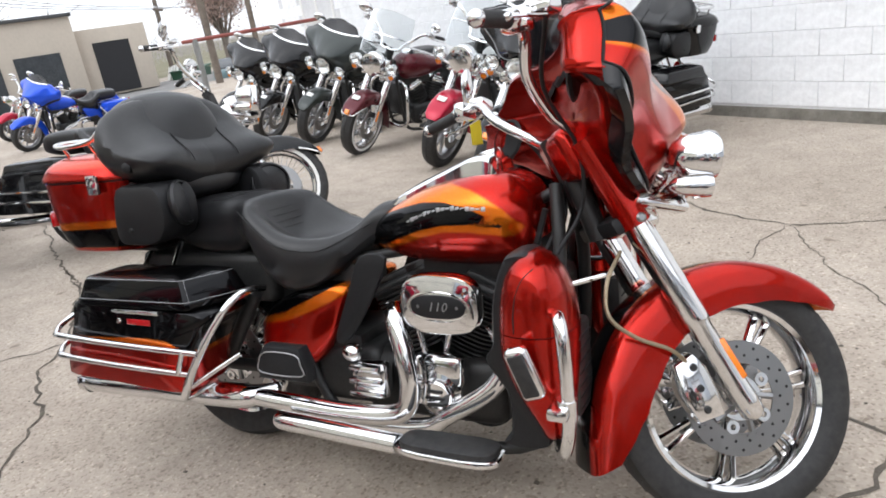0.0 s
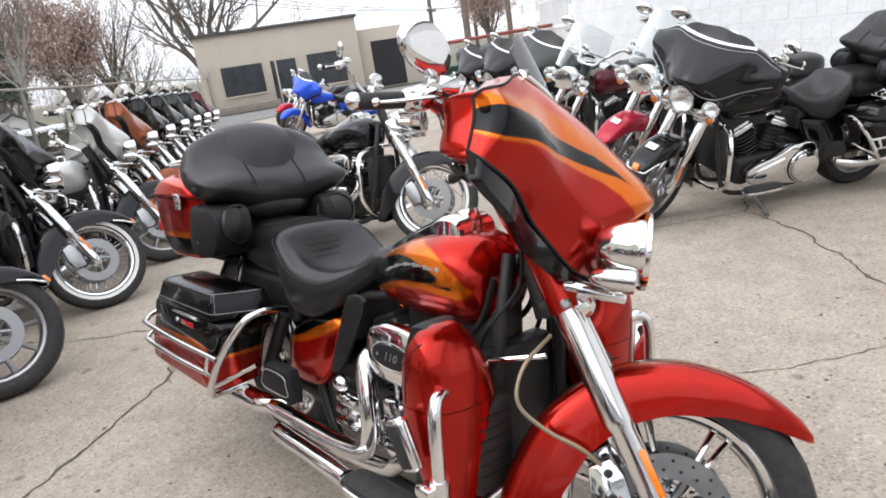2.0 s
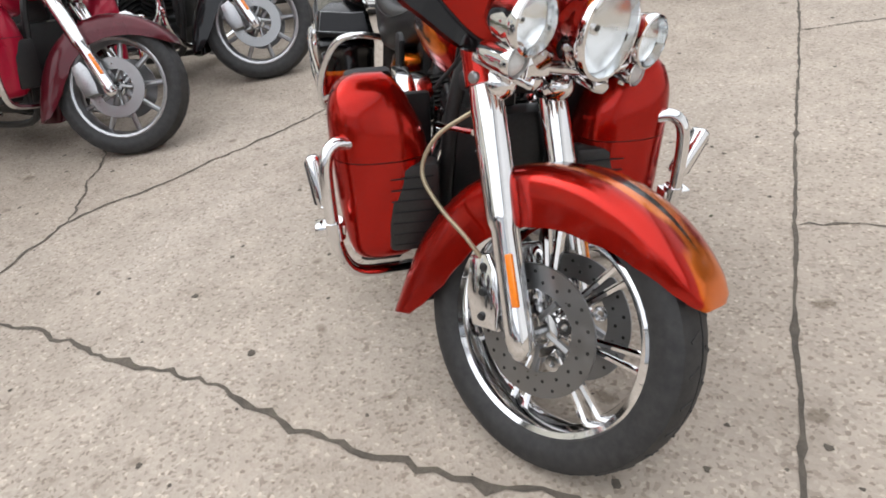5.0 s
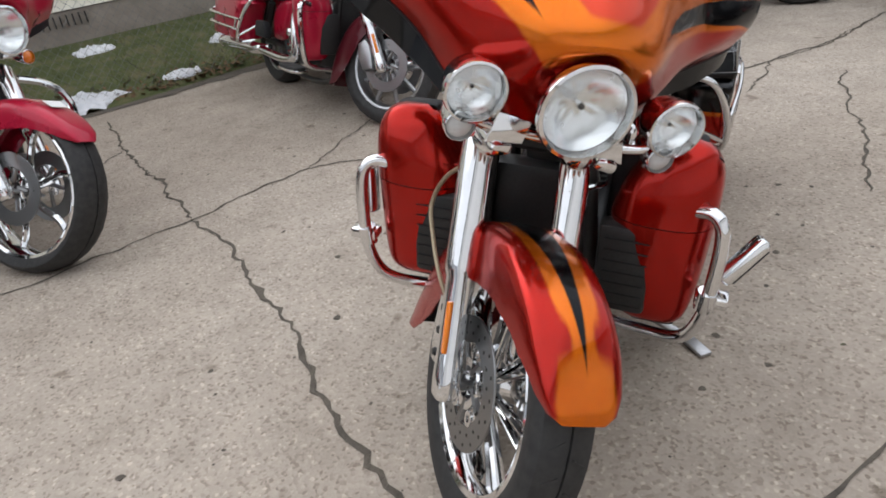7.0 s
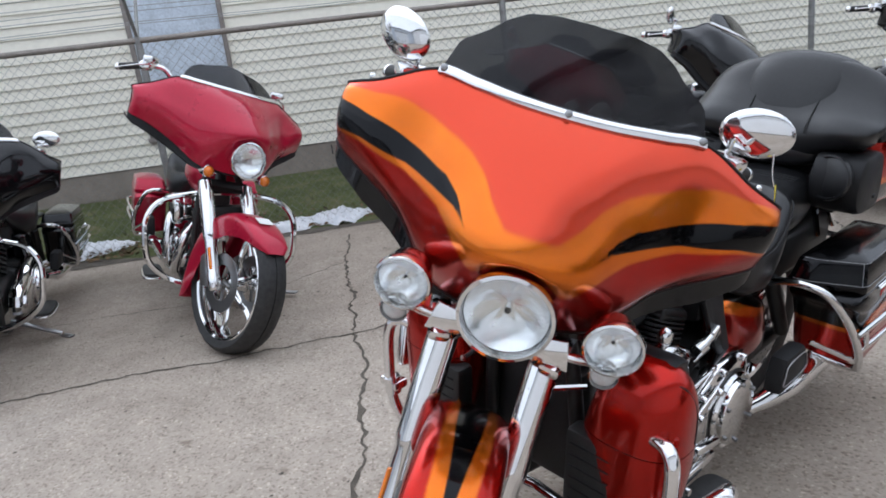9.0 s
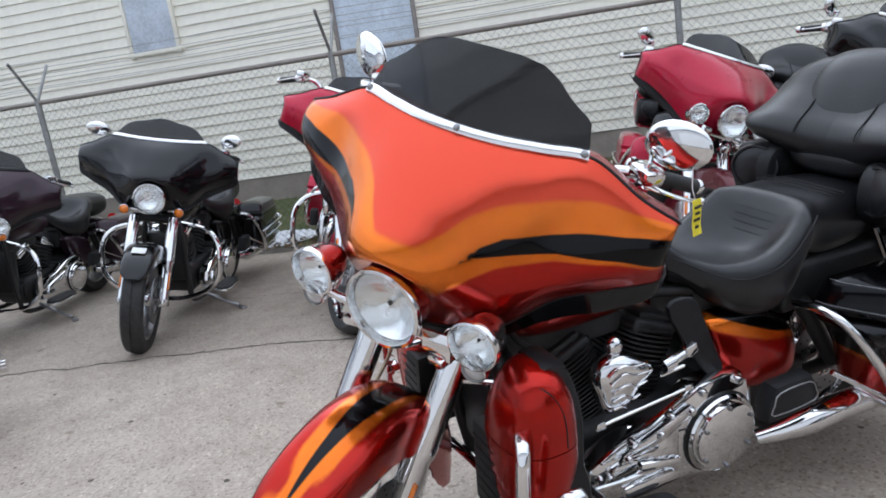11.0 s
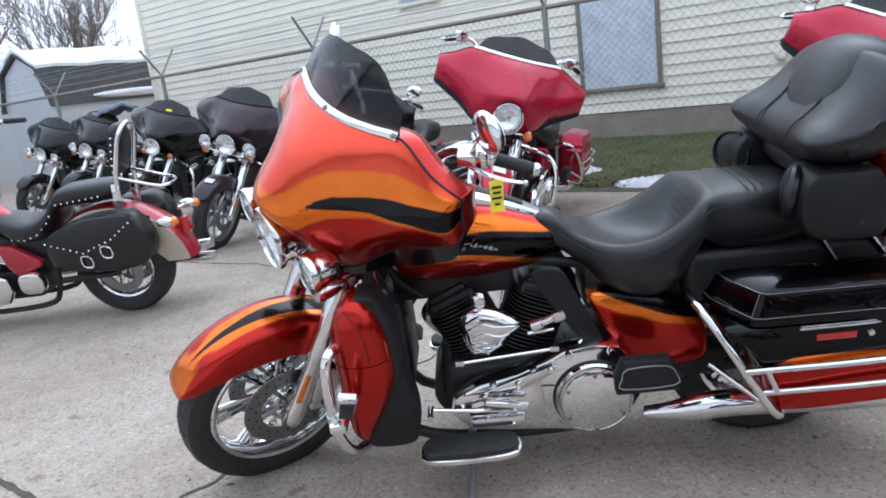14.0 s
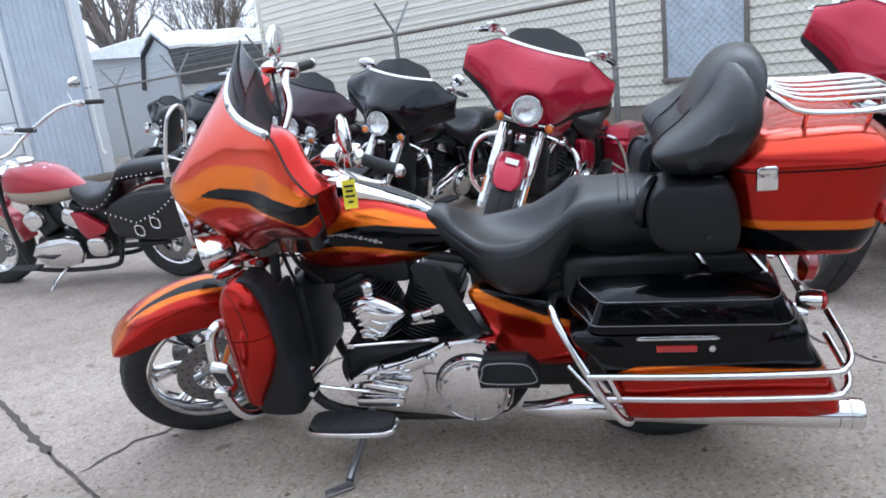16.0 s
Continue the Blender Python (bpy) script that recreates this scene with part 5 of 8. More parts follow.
def luggage(bike, o, fine):
    n = 6 if fine else 3
    outline = [(0.240, 0.612), (0.205, 0.54), (0.160, 0.46), (0.125, 0.36), (0.085, 0.332), (-0.18, 0.338), (-0.42, 0.345), (-0.448, 0.375), (-0.425, 0.45), (-0.372, 0.55), (-0.328, 0.628), (-0.10, 0.622)]
    black = lambda p: p.z - lerp_table(p.x, [(-0.5, 0.50), (-0.3, 0.502), (-0.05, 0.522), (0.08, 0.515), (0.2, 0.47), (0.3, 0.46)])[0]
    orange = lambda p: p.z - lerp_table(p.x, [(-0.5, 0.498), (-0.3, 0.485), (-0.05, 0.482), (0.08, 0.487), (0.2, 0.452), (0.3, 0.45)])[0]
    flds = {"black": black, "orange": orange, "coral": lambda p: -1.0} if o["livery"] else None
    for q in (1, -1):
        s = Shape()
        fineline = [(p.x, p.y) for p in spline([Vector((*p, 0)) for p in outline], n, True)]
        c = (-0.11, 0.48)
        rings = []
        for y, k in ((0.205, 0.90), (0.215, 0.96), (0.24, 0.985), (0.335, 1.0), (0.372, 0.99), (0.392, 0.965), (0.402, 0.92), (0.405, 0.6)):
            rings.append([(c[0] + (x - c[0]) * k, q * y, c[1] + (z - c[1]) * (k if k > 0.7 else 0.55)) for x, z in fineline])
        if q < 0:
            rings = [list(reversed(r)) for r in rings]
        s.rings([list(reversed(r)) for r in rings])
        bag = part("saddlebag", s, o["bag"], bike, "", None, flds, 50)
        plan = [(0.164, 0.404), (0.182, 0.402), (0.196, 0.393), (0.254, 0.278), (0.262, 0.255), (0.264, 0.222), (0.250, 0.206), (-0.318, 0.206), (-0.334, 0.224), (-0.334, 0.350), (-0.326, 0.378), (-0.304, 0.400), (-0.282, 0.404)]
        rings, cy = [], 0.302
        for z, kx, ky in ((0.614, 0.975, 0.97), (0.616, 0.995, 0.995), (0.622, 1.0, 1.0), (0.634, 1.0, 1.0), (0.639, 0.992, 0.985), (0.641, 0.975, 0.965), (0.695, 0.895, 0.865), (0.702, 0.872, 0.835), (0.706, 0.84, 0.79), (0.719, 0.60, 0.45), (0.722, 0.25, 0.2)):
            rings.append([(-0.035 + (x + 0.035) * kx, q * (cy + (y - cy) * ky), z + 0.012 * x) for x, y in plan])
        s = Shape().rings([list(reversed(r)) for r in rings] if q < 0 else rings)
        lo = part("saddlebag_lid", s, o["bag_lid"], bag, "", None, {"black": lambda p: 1.0, "orange": lambda p: -1.0, "coral": lambda p: -1.0} if o["livery"] else None, 20)
        if fine:
            la = Shape().box((0.20, 0.010, 0.014), 0.004, shift(-0.03, q * 0.404, 0.604)).box((0.21, 0.012, 0.006), 0.002, shift(-0.03, q * 0.409, 0.606))
            part("bag_latch", la, CHROME, bag, "chrome latch bar")
            part("bag_reflector", Shape().box((0.105, 0.005, 0.020), 0.002, shift(-0.028, q * 0.404, 0.570)), RED_LENS, bag, "red side reflector")
            part("bag_lock", Shape().lathe([(0, 0.006), (0.008, 0.005), (0.010, 0), (0, 0)], 14, shift(-0.118, q * 0.404, 0.570) @ turn(-90 * q, "X")), CHROME, bag)
            for z, kx, ky, out in ((0.640, 0.990, 0.982, 0.0006), (0.704, 0.872, 0.832, 0.0006)):
                line = [(-0.035 + (x + 0.035) * kx, q * (cy + (y - cy) * ky + out), z + 0.012 * x) for x, y in plan[9:] + plan[:6]]
                part("lid_pinstripe", Shape().tube(line, 0.0008, 5, 1), SILVER, lo, "silver pinstripe")
            px, py = plan[2]
            line = [(-0.035 + (px + 0.035) * kx, q * (cy + (py - cy) * ky), z + 0.012 * px) for z, kx, ky in ((0.640, 0.99, 0.982), (0.695, 0.897, 0.867), (0.703, 0.874, 0.838))]
            part("lid_pinstripe", Shape().tube(line, 0.0008, 5, 1), SILVER, lo)
        seg = 12 if fine else 7
        hoop = Shape().tube([(0.285, q * 0.18, 0.628), (0.308, q * 0.26, 0.648), (0.296, q * 0.33, 0.630), (0.250, q * 0.375, 0.555), (0.19, q * 0.405, 0.45), (0.135, q * 0.408, 0.355), (0.10, q * 0.38, 0.318), (0.11, q * 0.27, 0.33)], 0.0125, seg, 5)
        go = part("bag_guard", hoop, CHROME, bike)
        for z, x0 in ((0.494, 0.212), (0.422, 0.172)):
            r = Shape().tube([(x0, q * 0.408, z - 0.008), (-0.10, q * 0.428, z + 0.004), (-0.385, q * 0.428, z + 0.012), (-0.438, q * 0.41, z + 0.014), (-0.462, q * 0.36, z + 0.035), (-0.44, q * 0.24, z + 0.085)], 0.010, seg, 4)
            part("guard_rail", r, CHROME, go)
        part("guard_strut", Shape().tube([(0.155, q * 0.415, 0.490), (0.125, q * 0.418, 0.418)], 0.008, seg, 1).tube([(0.27, q * 0.30, 0.45), (0.15, q * 0.40, 0.37)], 0.009, seg, 1), CHROME, go)
    f = Shape()
    rings = []
    for i in range(25 if fine else 13):
        a = radians(10 + 172 * i / (24 if fine else 12))
        r = 0.375
        pr = [(-0.105, 0.09), (-0.10, 0.02), (-0.07, 0.0), (0.07, 0.0), (0.10, 0.02), (0.105, 0.09), (0.098, 0.09), (0.07, 0.008), (-0.07, 0.008), (-0.098, 0.09)]
        rings.append([((r - d) * math.cos(a), y, 0.32 + (r - d) * math.sin(a)) for y, d in pr])
    f.rings(rings)
    if fine:
        # Added filler block keeps the space between seat and bags dark.
        part("under_seat_filler", Shape().box((0.60, 0.29, 0.17), 0.03, shift(-0.01, 0, 0.645), 3), ENGINE_BLACK, bike, "black filler block under the seat")
    part("rear_fender", f, GLOSS_BLACK if o["livery"] else o["paint"], bike)
    t = Shape().lathe([(0, 0.03), (0.03, 0.028), (0.048, 0.015), (0.052, -0.01), (0, -0.01)], 20, shift(-0.45, 0, 0.60) @ turn(-100, "Y"))
    part("tail_lamp", t, RED_LENS, bike)
    for q in (1, -1):
        sig = Shape().lathe([(0, 0.012), (0.02, 0.010), (0.030, 0.0), (0.031, -0.03), (0.022, -0.055), (0, -0.06)], 16, shift(-0.428, q * 0.205, 0.592) @ turn(-95, "Y"))
        so = part("rear_signal", sig, CHROME, bike)
        part("rear_signal_lens", Shape().lathe([(0, 0.022), (0.018, 0.019), (0.028, 0.010), (0.028, 0.002), (0, 0.002)], 16, shift(-0.430, q * 0.205, 0.592) @ turn(-95, "Y")), RED_LENS, so)
    part("signal_bar", Shape().tube([(-0.40, -0.20, 0.592), (-0.395, 0.20, 0.592)], 0.011, 8, 1), CHROME, bike)
    if o["pack"]:
        tour_pack(bike, o, fine)


def tour_pack(bike, o, fine):
    n = 36 if fine else 20
    plan = [(x, y) for x, y in squircle(0.5, 0.5, n, 4.5)]

    def box_rings(rows):
        return [[(x0 + (x1 - x0) * (0.5 + px) - 0.042, 2 * hw * py * (1 - 0.10 * (0.5 + px)), z - 0.025) for px, py in plan] for z, x0, x1, hw in rows]

    body = Shape().rings(box_rings(smooth_rows([(0.782, -0.485, -0.165, 0.262), (0.79, -0.50, -0.155, 0.276), (0.86, -0.525, -0.14, 0.298), (0.95, -0.54, -0.125, 0.308), (1.026, -0.545, -0.118, 0.312)], 3)))
    b = lambda p: min(0.843 - p.z + 0.03 * (p.x + 0.3), p.z - 0.772)
    r = lambda p: min(0.868 - p.z + 0.03 * (p.x + 0.3), p.z - 0.772)
    lv = o["livery"]
    bo = part("tour_pack", body, o["paint"], bike, "", None, {"black": b, "orange": r, "coral": lambda p: -1.0} if lv else None, 50)
    top = Shape().rings(box_rings(smooth_rows([(1.033, -0.55, -0.114, 0.318), (1.045, -0.552, -0.113, 0.318), (1.08, -0.535, -0.125, 0.298), (1.104, -0.505, -0.15, 0.262), (1.116, -0.46, -0.20, 0.205), (1.118, -0.35, -0.31, 0.05)], 3)))
    # The lid turns to the lighter red above a set height.
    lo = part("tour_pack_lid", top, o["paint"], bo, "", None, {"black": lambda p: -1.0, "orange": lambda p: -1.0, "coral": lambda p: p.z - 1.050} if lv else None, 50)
    part("pack_seam", Shape().rings(box_rings([(1.026, -0.54, -0.12, 0.308), (1.033, -0.54, -0.12, 0.308)])), PLASTIC, bo)
    for q in (1, -1):
        la = Shape().box((0.052, 0.016, 0.062), 0.006, shift(-0.262, q * 0.302, 0.994)).box((0.044, 0.01, 0.02), 0.004, shift(-0.262, q * 0.308, 1.018))
        part("pack_latch", la, CHROME, bo, "chrome latch")
        part("pack_side_lamp", Shape().box((0.055, 0.03, 0.055), 0.01, shift(-0.557, q * 0.262, 0.875) @ turn(q * 32, "Z")), RED_LENS, bo, "red wraparound lamp")
    if o["rack"]:
        seg = 12 if fine else 6
        rail = Shape().tube([(-0.30, -0.12, 1.182), (-0.272, -0.17, 1.190), (-0.30, -0.212, 1.172), (-0.36, -0.222, 1.135), (-0.50, -0.22, 1.122), (-0.585, -0.19, 1.128), (-0.615, -0.10, 1.134), (-0.615, 0.10, 1.134), (-0.585, 0.19, 1.128), (-0.50, 0.22, 1.122), (-0.36, 0.222, 1.135), (-0.30, 0.212, 1.172), (-0.272, 0.17, 1.190), (-0.30, 0.12, 1.182)], 0.0085, seg, 5)
        ro = part("luggage_rack", rail, CHROME, lo, "chrome luggage rack")
        ro.parent = bike
        for y in (-0.13, -0.065, 0.0, 0.065, 0.13):
            part("rack_bar", Shape().tube([(-0.30, y, 1.180), (-0.36, y, 1.150), (-0.44, y, 1.136), (-0.61, y, 1.134)], 0.0062, seg, 2), CHROME, ro)
        for q in (1, -1):
            for x in (-0.37, -0.52):
                part("rack_foot", Shape().tube([(x, q * 0.17, 1.055), (x, q * 0.215, 1.128)], 0.006, seg, 1), CHROME, ro)
    # passenger backrest
    half = [(0.0, 0.912, 1.290, -0.070, -0.245), (0.07, 0.914, 1.284, -0.070, -0.245), (0.125, 0.93, 1.270, -0.082, -0.24), (0.162, 0.975, 1.250, -0.112, -0.23), (0.20, 1.020, 1.222, -0.140, -0.215), (0.225, 1.06, 1.190, -0.150, -0.20), (0.24, 1.085, 1.165, -0.155, -0.185), (0.25, 1.110, 1.135, -0.16, -0.175)]
    rows = [(-y, a, b, c, d) for y, a, b, c, d in reversed(half[1:])] + half
    rings = []
    for y, z0, z1, xf, xb in smooth_rows(rows, 4 if fine else 2):
        ring = []
        for k in range(20):
            a = 2 * math.pi * k / 20
            c, s = math.cos(a), math.sin(a)
            u = math.copysign(abs(c) ** 0.72, c)
            w = math.copysign(abs(s) ** 0.72, s)
            lean = -0.080 * w - 0.006
            tuck = 0.012 * math.exp(-((w + 0.25) * 4) ** 2) * (u > 0)
            ring.append(((xf + xb) / 2 + (xf - xb) / 2 * u + lean - tuck, y, (z0 + z1) / 2 + (z1 - z0) / 2 * w))
        rings.append(ring)
    part("backrest", Shape().rings(rings), LEATHER, bike, "", sharp=70)
    for q in (1, -1):
        side = [(p.x, p.y) for p in spline([Vector((x, z, 0)) for x, z in ((0.012, 1.058), (-0.010, 1.100), (-0.070, 1.136), (-0.134, 1.186), (-0.192, 1.252), (-0.236, 1.262), (-0.262, 1.205), (-0.258, 1.13), (-0.222, 1.045), (-0.172, 1.000), (-0.085, 0.988), (-0.020, 1.010))], 4, True)]
        lobe = []
        for y, k in ((0.0, 0.71), (0.05, 0.73), (0.10, 0.805), (0.15, 0.91), (0.19, 0.975), (0.225, 1.0), (0.255, 0.975), (0.278, 0.90), (0.294, 0.76), (0.303, 0.54), (0.306, 0.25)):
            zb, zt = lerp_table(y, [(0.0, 0.900, 1.296), (0.06, 0.908, 1.290), (0.12, 0.935, 1.272), (0.16, 0.962, 1.258), (0.20, 0.984, 1.240), (0.25, 0.995, 1.214), (0.282, 1.012, 1.178), (0.303, 1.04, 1.13)])
            lobe.append([(-0.125 + (x + 0.125) * k, q * y, zb + (zt - zb) * (0.5 + ((z - 0.988) / 0.274 - 0.5) * (0.5 + 0.5 * k))) for x, z in side])
        wing = part("backrest_wing", Shape().rings(lobe if q < 0 else [list(reversed(r)) for r in lobe]), LEATHER, bike, "", sharp=70)
        seam = [(-0.125 + (x + 0.125) * 0.86 + 0.001, q * 0.10, 0.925 + 0.354 * (0.5 + ((z - 0.988) / 0.274 - 0.5) * 0.90)) for x, z in ((0.008, 1.075), (-0.010, 1.100), (-0.070, 1.136), (-0.134, 1.186), (-0.190, 1.250))]
        part("backrest_seam", Shape().tube(seam, 0.0022, 6, 4), PLASTIC, wing, "stitched seam")
        spk = Shape().prism([(p.x, p.y) for p in spline([Vector((x, z, 0)) for x, z in ((0.026, 0.850), (0.030, 0.930), (0.000, 0.980), (-0.045, 0.990), (-0.10, 0.986), (-0.178, 0.978), (-0.205, 0.88), (-0.195, 0.798), (-0.12, 0.788), (-0.02, 0.798))], 3, True)], 0.150, 0.020, shift(0, q * 0.222, 0) @ turn(90, "X"))
        box = part("speaker_box", spk, PLASTIC, bike)
        face = Shape().hoop([(0.070, -0.004), (0.074, 0.004), (0.080, 0.003), (0.083, -0.008), (0.076, -0.022)], 36, shift(0.026, q * 0.205, 0.918) @ turn(q * -28, "Z") @ turn(82, "Y") @ Matrix.Scale(0.92, 4))
        face.lathe([(0, 0.010), (0.03, 0.009), (0.055, 0.004), (0.071, -0.003), (0.071, -0.022), (0, -0.022)], 36, shift(0.026, q * 0.205, 0.918) @ turn(q * -28, "Z") @ turn(82, "Y") @ Matrix.Scale(0.92, 4))
        part("speaker_grille", face, LEATHER, box, "black round speaker cloth")
        part("speaker_box_screw", Shape().lathe([(0, 0.004), (0.007, 0.003), (0.009, -0.004), (0, -0.004)], 12, shift(-0.125, q * 0.2995, 0.842) @ turn(-90 * q, "X")), ENGINE_BLACK, box)
        part("backrest_button", Shape().lathe([(0, 0.010), (0.012, 0.009), (0.020, 0.002), (0.021, -0.012), (0, -0.012)], 18, shift(-0.090, q * 0.300, 1.048) @ turn(-90 * q, "X")), PLASTIC, wing)
        st = Shape().tube([(-0.22, q * 0.14, 0.765), (-0.30, q * 0.15, 0.66)], 0.010, 8, 1).tube([(-0.08, q * 0.15, 0.775), (-0.15, q * 0.15, 0.66)], 0.010, 8, 1)
        part("pack_strut", st, CHROME, bike)
    part("pack_front", Shape().box((0.03, 0.50, 0.22), 0.01, shift(-0.155, 0, 0.885)), PLASTIC, bike, "black panel behind the backrest")
    part("pack_base", Shape().box((0.34, 0.36, 0.012), 0.004, shift(-0.34, 0, 0.748)), ENGINE_BLACK, bike)


def chassis(bike, o, fine):
    seg = 12 if fine else 8
    s = Shape()
    for q in (1, -1):
        s.tube([(1.24, q * 0.05, 0.92), (1.26, q * 0.12, 0.70), (1.23, q * 0.15, 0.35), (1.12, q * 0.15, 0.17), (0.6, q * 0.15, 0.16), (0.45, q * 0.14, 0.25), (0.36, q * 0.13, 0.50), (0.42, q * 0.11, 0.66)], 0.019, seg, 5)
        s.tube([(1.24, 0, 0.90), (0.9, q * 0.03, 0.76), (0.55, q * 0.08, 0.70), (0.2, q * 0.13, 0.66), (-0.2, q * 0.14, 0.64)], 0.017, seg, 4)
        s.tube([(0.44, q * 0.12, 0.30), (0.2, q * 0.13, 0.32), (0.0, q * 0.13, 0.32)], 0.022, seg, 3)
        s.tube([(0.05, q * 0.16, 0.35), (0.22, q * 0.16, 0.60)], 0.026, seg, 1)
    s.tube([(1.30, 0, 0.86), (1.215, 0, 1.04)], 0.034, seg, 1)
    s.box((0.34, 0.20, 0.16), 0.03, shift(0.42, 0, 0.62))
    s.box((0.08, 0.28, 0.34), 0.03, shift(1.20, 0, 0.50))
    s.box((0.40, 0.12, 0.16), 0.03, shift(1.0, 0, 0.70))
    part("frame", s, ENGINE_BLACK, bike)
    part("gearbox", Shape().box((0.34, 0.27, 0.22), 0.035, shift(0.43, 0.01, 0.36), 2).box((0.16, 0.10, 0.10), 0.02, shift(0.24, 0.10, 0.345)), ENGINE_BLACK, bike, "black gearbox and swingarm pivot")
    f = {"black": lambda p: p.z - lerp_table(p.x, [(0.2, 0.505), (0.35, 0.545), (0.47, 0.60), (0.6, 0.66)])[0], "orange": lambda p: p.z - lerp_table(p.x, [(0.2, 0.492), (0.35, 0.515), (0.47, 0.560), (0.585, 0.612)])[0], "coral": lambda p: -1.0} if o["livery"] else None
    for q in (1, -1):
        outline = spline([Vector((*p, 0)) for p in [(0.582, 0.632), (0.565, 0.56), (0.515, 0.46), (0.44, 0.372), (0.34, 0.35), (0.235, 0.362), (0.215, 0.42), (0.245, 0.52), (0.33, 0.585), (0.46, 0.632)]], 5, True)
        rings = []
        c = Vector((0.40, 0.49, 0))
        for y, k in ((0.10, 0.98), (0.145, 1.0), (0.160, 0.97), (0.170, 0.85), (0.176, 0.6), (0.178, 0.3)):
            rings.append([(c.x + (p.x - c.x) * k, q * y, c.y + (p.y - c.y) * k) for p in outline])
        s = Shape().rings([list(reversed(r)) for r in rings] if q > 0 else rings)
        part("side_cover", s, o["paint"], bike, "", None, f, 60)
        if fine:
            d = Shape()
            pts = [(0.755, 0.735), (0.70, 0.62), (0.62, 0.50), (0.565, 0.455), (0.545, 0.475), (0.58, 0.56), (0.625, 0.66), (0.67, 0.74)]
            d.prism([(p.x, p.y) for p in spline([Vector((*p, 0)) for p in pts], 3, True)], 0.018, 0.006, shift(0, q * 0.178, 0) @ turn(90, "X") @ turn(0, "Z"))
            part("heat_deflector", d, PLASTIC, bike, "black mid-frame air deflector")
            w = Shape().tube([(1.22, q * 0.09, 0.86), (1.18, q * 0.10, 0.74), (1.10, q * 0.10, 0.66)], 0.009, 8, 4).tube([(1.26, q * 0.06, 0.84), (1.20, q * 0.12, 0.70), (1.16, q * 0.10, 0.60)], 0.007, 8, 4)
            part("wiring", w, PLASTIC, bike)
            part("guard_brace", Shape().tube([(1.26, q * 0.16, 0.66), (1.40, q * 0.10, 0.69)], 0.008, 8, 1), CHROME, bike)
    wheel(bike, "rear_wheel", Vector((0, 0, 0.326)), 0.33, 0.165, 0.232, o["rim"] if o["rim"] != "swirl" else "split", Matrix.Identity(4), fine)
    foot = 0.43 * math.tan(radians(o["lean"])) + 0.010
    st = Shape().tube([(0.99, 0.15, 0.19), (1.000, 0.28, 0.5 * (0.20 + foot)), (1.012, 0.42, foot + 0.012)], 0.013, 10, 3)
    st.box((0.095, 0.04, 0.012), 0.005, shift(1.035, 0.455, foot + 0.003) @ turn(o["lean"], "X") @ turn(40, "Z"))
    part("kickstand", st, ALLOY, bike)


def motorcycle(place, label, group="parked motorcycles", steer=25.0, lean=7.5, fine=False, livery=False, paint=None, fender=None, bag=None, bag_lid=None, fairing=True, shield="short", lowers_on=False, pack=False, rack=True, lamps=True, rim="cast", tag_front=False, fender_trim=False, screen=False, bars=0.0, amber=True, tins=False, bags=True, price_tag=False, sticker=False, mirrors=True, strip=True, outline=False):
    """A big touring motorcycle on its side stand. place: the pose of its rear contact, facing +x."""
    o = {"livery": livery, "paint": LIVERY if livery else paint, "fender": LIVERY if livery else (fender or paint), "bag": LIVERY if livery else (bag or paint), "bag_lid": LIVERY if livery else (bag_lid or bag or paint), "fairing": fairing, "shield": shield, "lowers": lowers_on, "pack": pack, "rack": rack, "lamps": lamps, "rim": rim, "tag_front": tag_front, "fender_trim": fender_trim, "screen": screen, "bars": bars, "amber": amber, "tins": tins, "exhaust": True, "mirrors": mirrors, "strip": strip, "outline": outline, "lean": lean}
    bike = thing("motorcycle", place @ turn(-lean, "X"), label, "motorcycle", group)
    chassis(bike, o, fine)
    engine(bike, o, fine)
    tank(bike, o, fine)
    seat(bike, fine)
    if lowers_on:
        lowers(bike, o, fine)
    crash_bars(bike, o, fine)
    if bags:
        before = set(bike.children_recursive)
        luggage(bike, o, fine)
        for ob in set(bike.children_recursive) - before if fine else ():
            ob.data.transform(Matrix.Diagonal((1, 1.07, 1, 1)))
    front_end(bike, o, steering(steer), fine)
    m = steering(steer)
    if price_tag:
        part("price_tag", Shape().box((0.004, 0.045, 0.09), 0.001, shift(1.12, 0.30, 1.07)), YELLOW, bike, "yellow price tag", m)
    if sticker:
        part("windshield_sticker", Shape().box((0.004, 0.075, 0.028), 0.0, shift(1.302, 0.03, 1.332) @ turn(-52, "Y")), YELLOW, bike, "yellow windshield sticker", m)
    if fine:
        part("fork_cowl", Shape().box((0.10, 0.20, 0.15), 0.03, shift(1.27, 0, 0.99) @ turn(-26, "Y"), 3), o["paint"], bike, "red cowl between fork and fairing", m, {"black": lambda p: -1.0, "orange": lambda p: -1.0, "coral": lambda p: -1.0})
        hose = Shape().tube([(1.36, -0.09, 0.72), (1.305, -0.13, 0.64), (1.30, -0.145, 0.555), (1.37, -0.14, 0.50), (1.46, -0.135, 0.465), (1.52, -0.11, 0.42)], 0.0055, 8, 6)
        part("brake_hose", hose, BRASS, bike, "braided brake hose", steering(steer))
    return bike


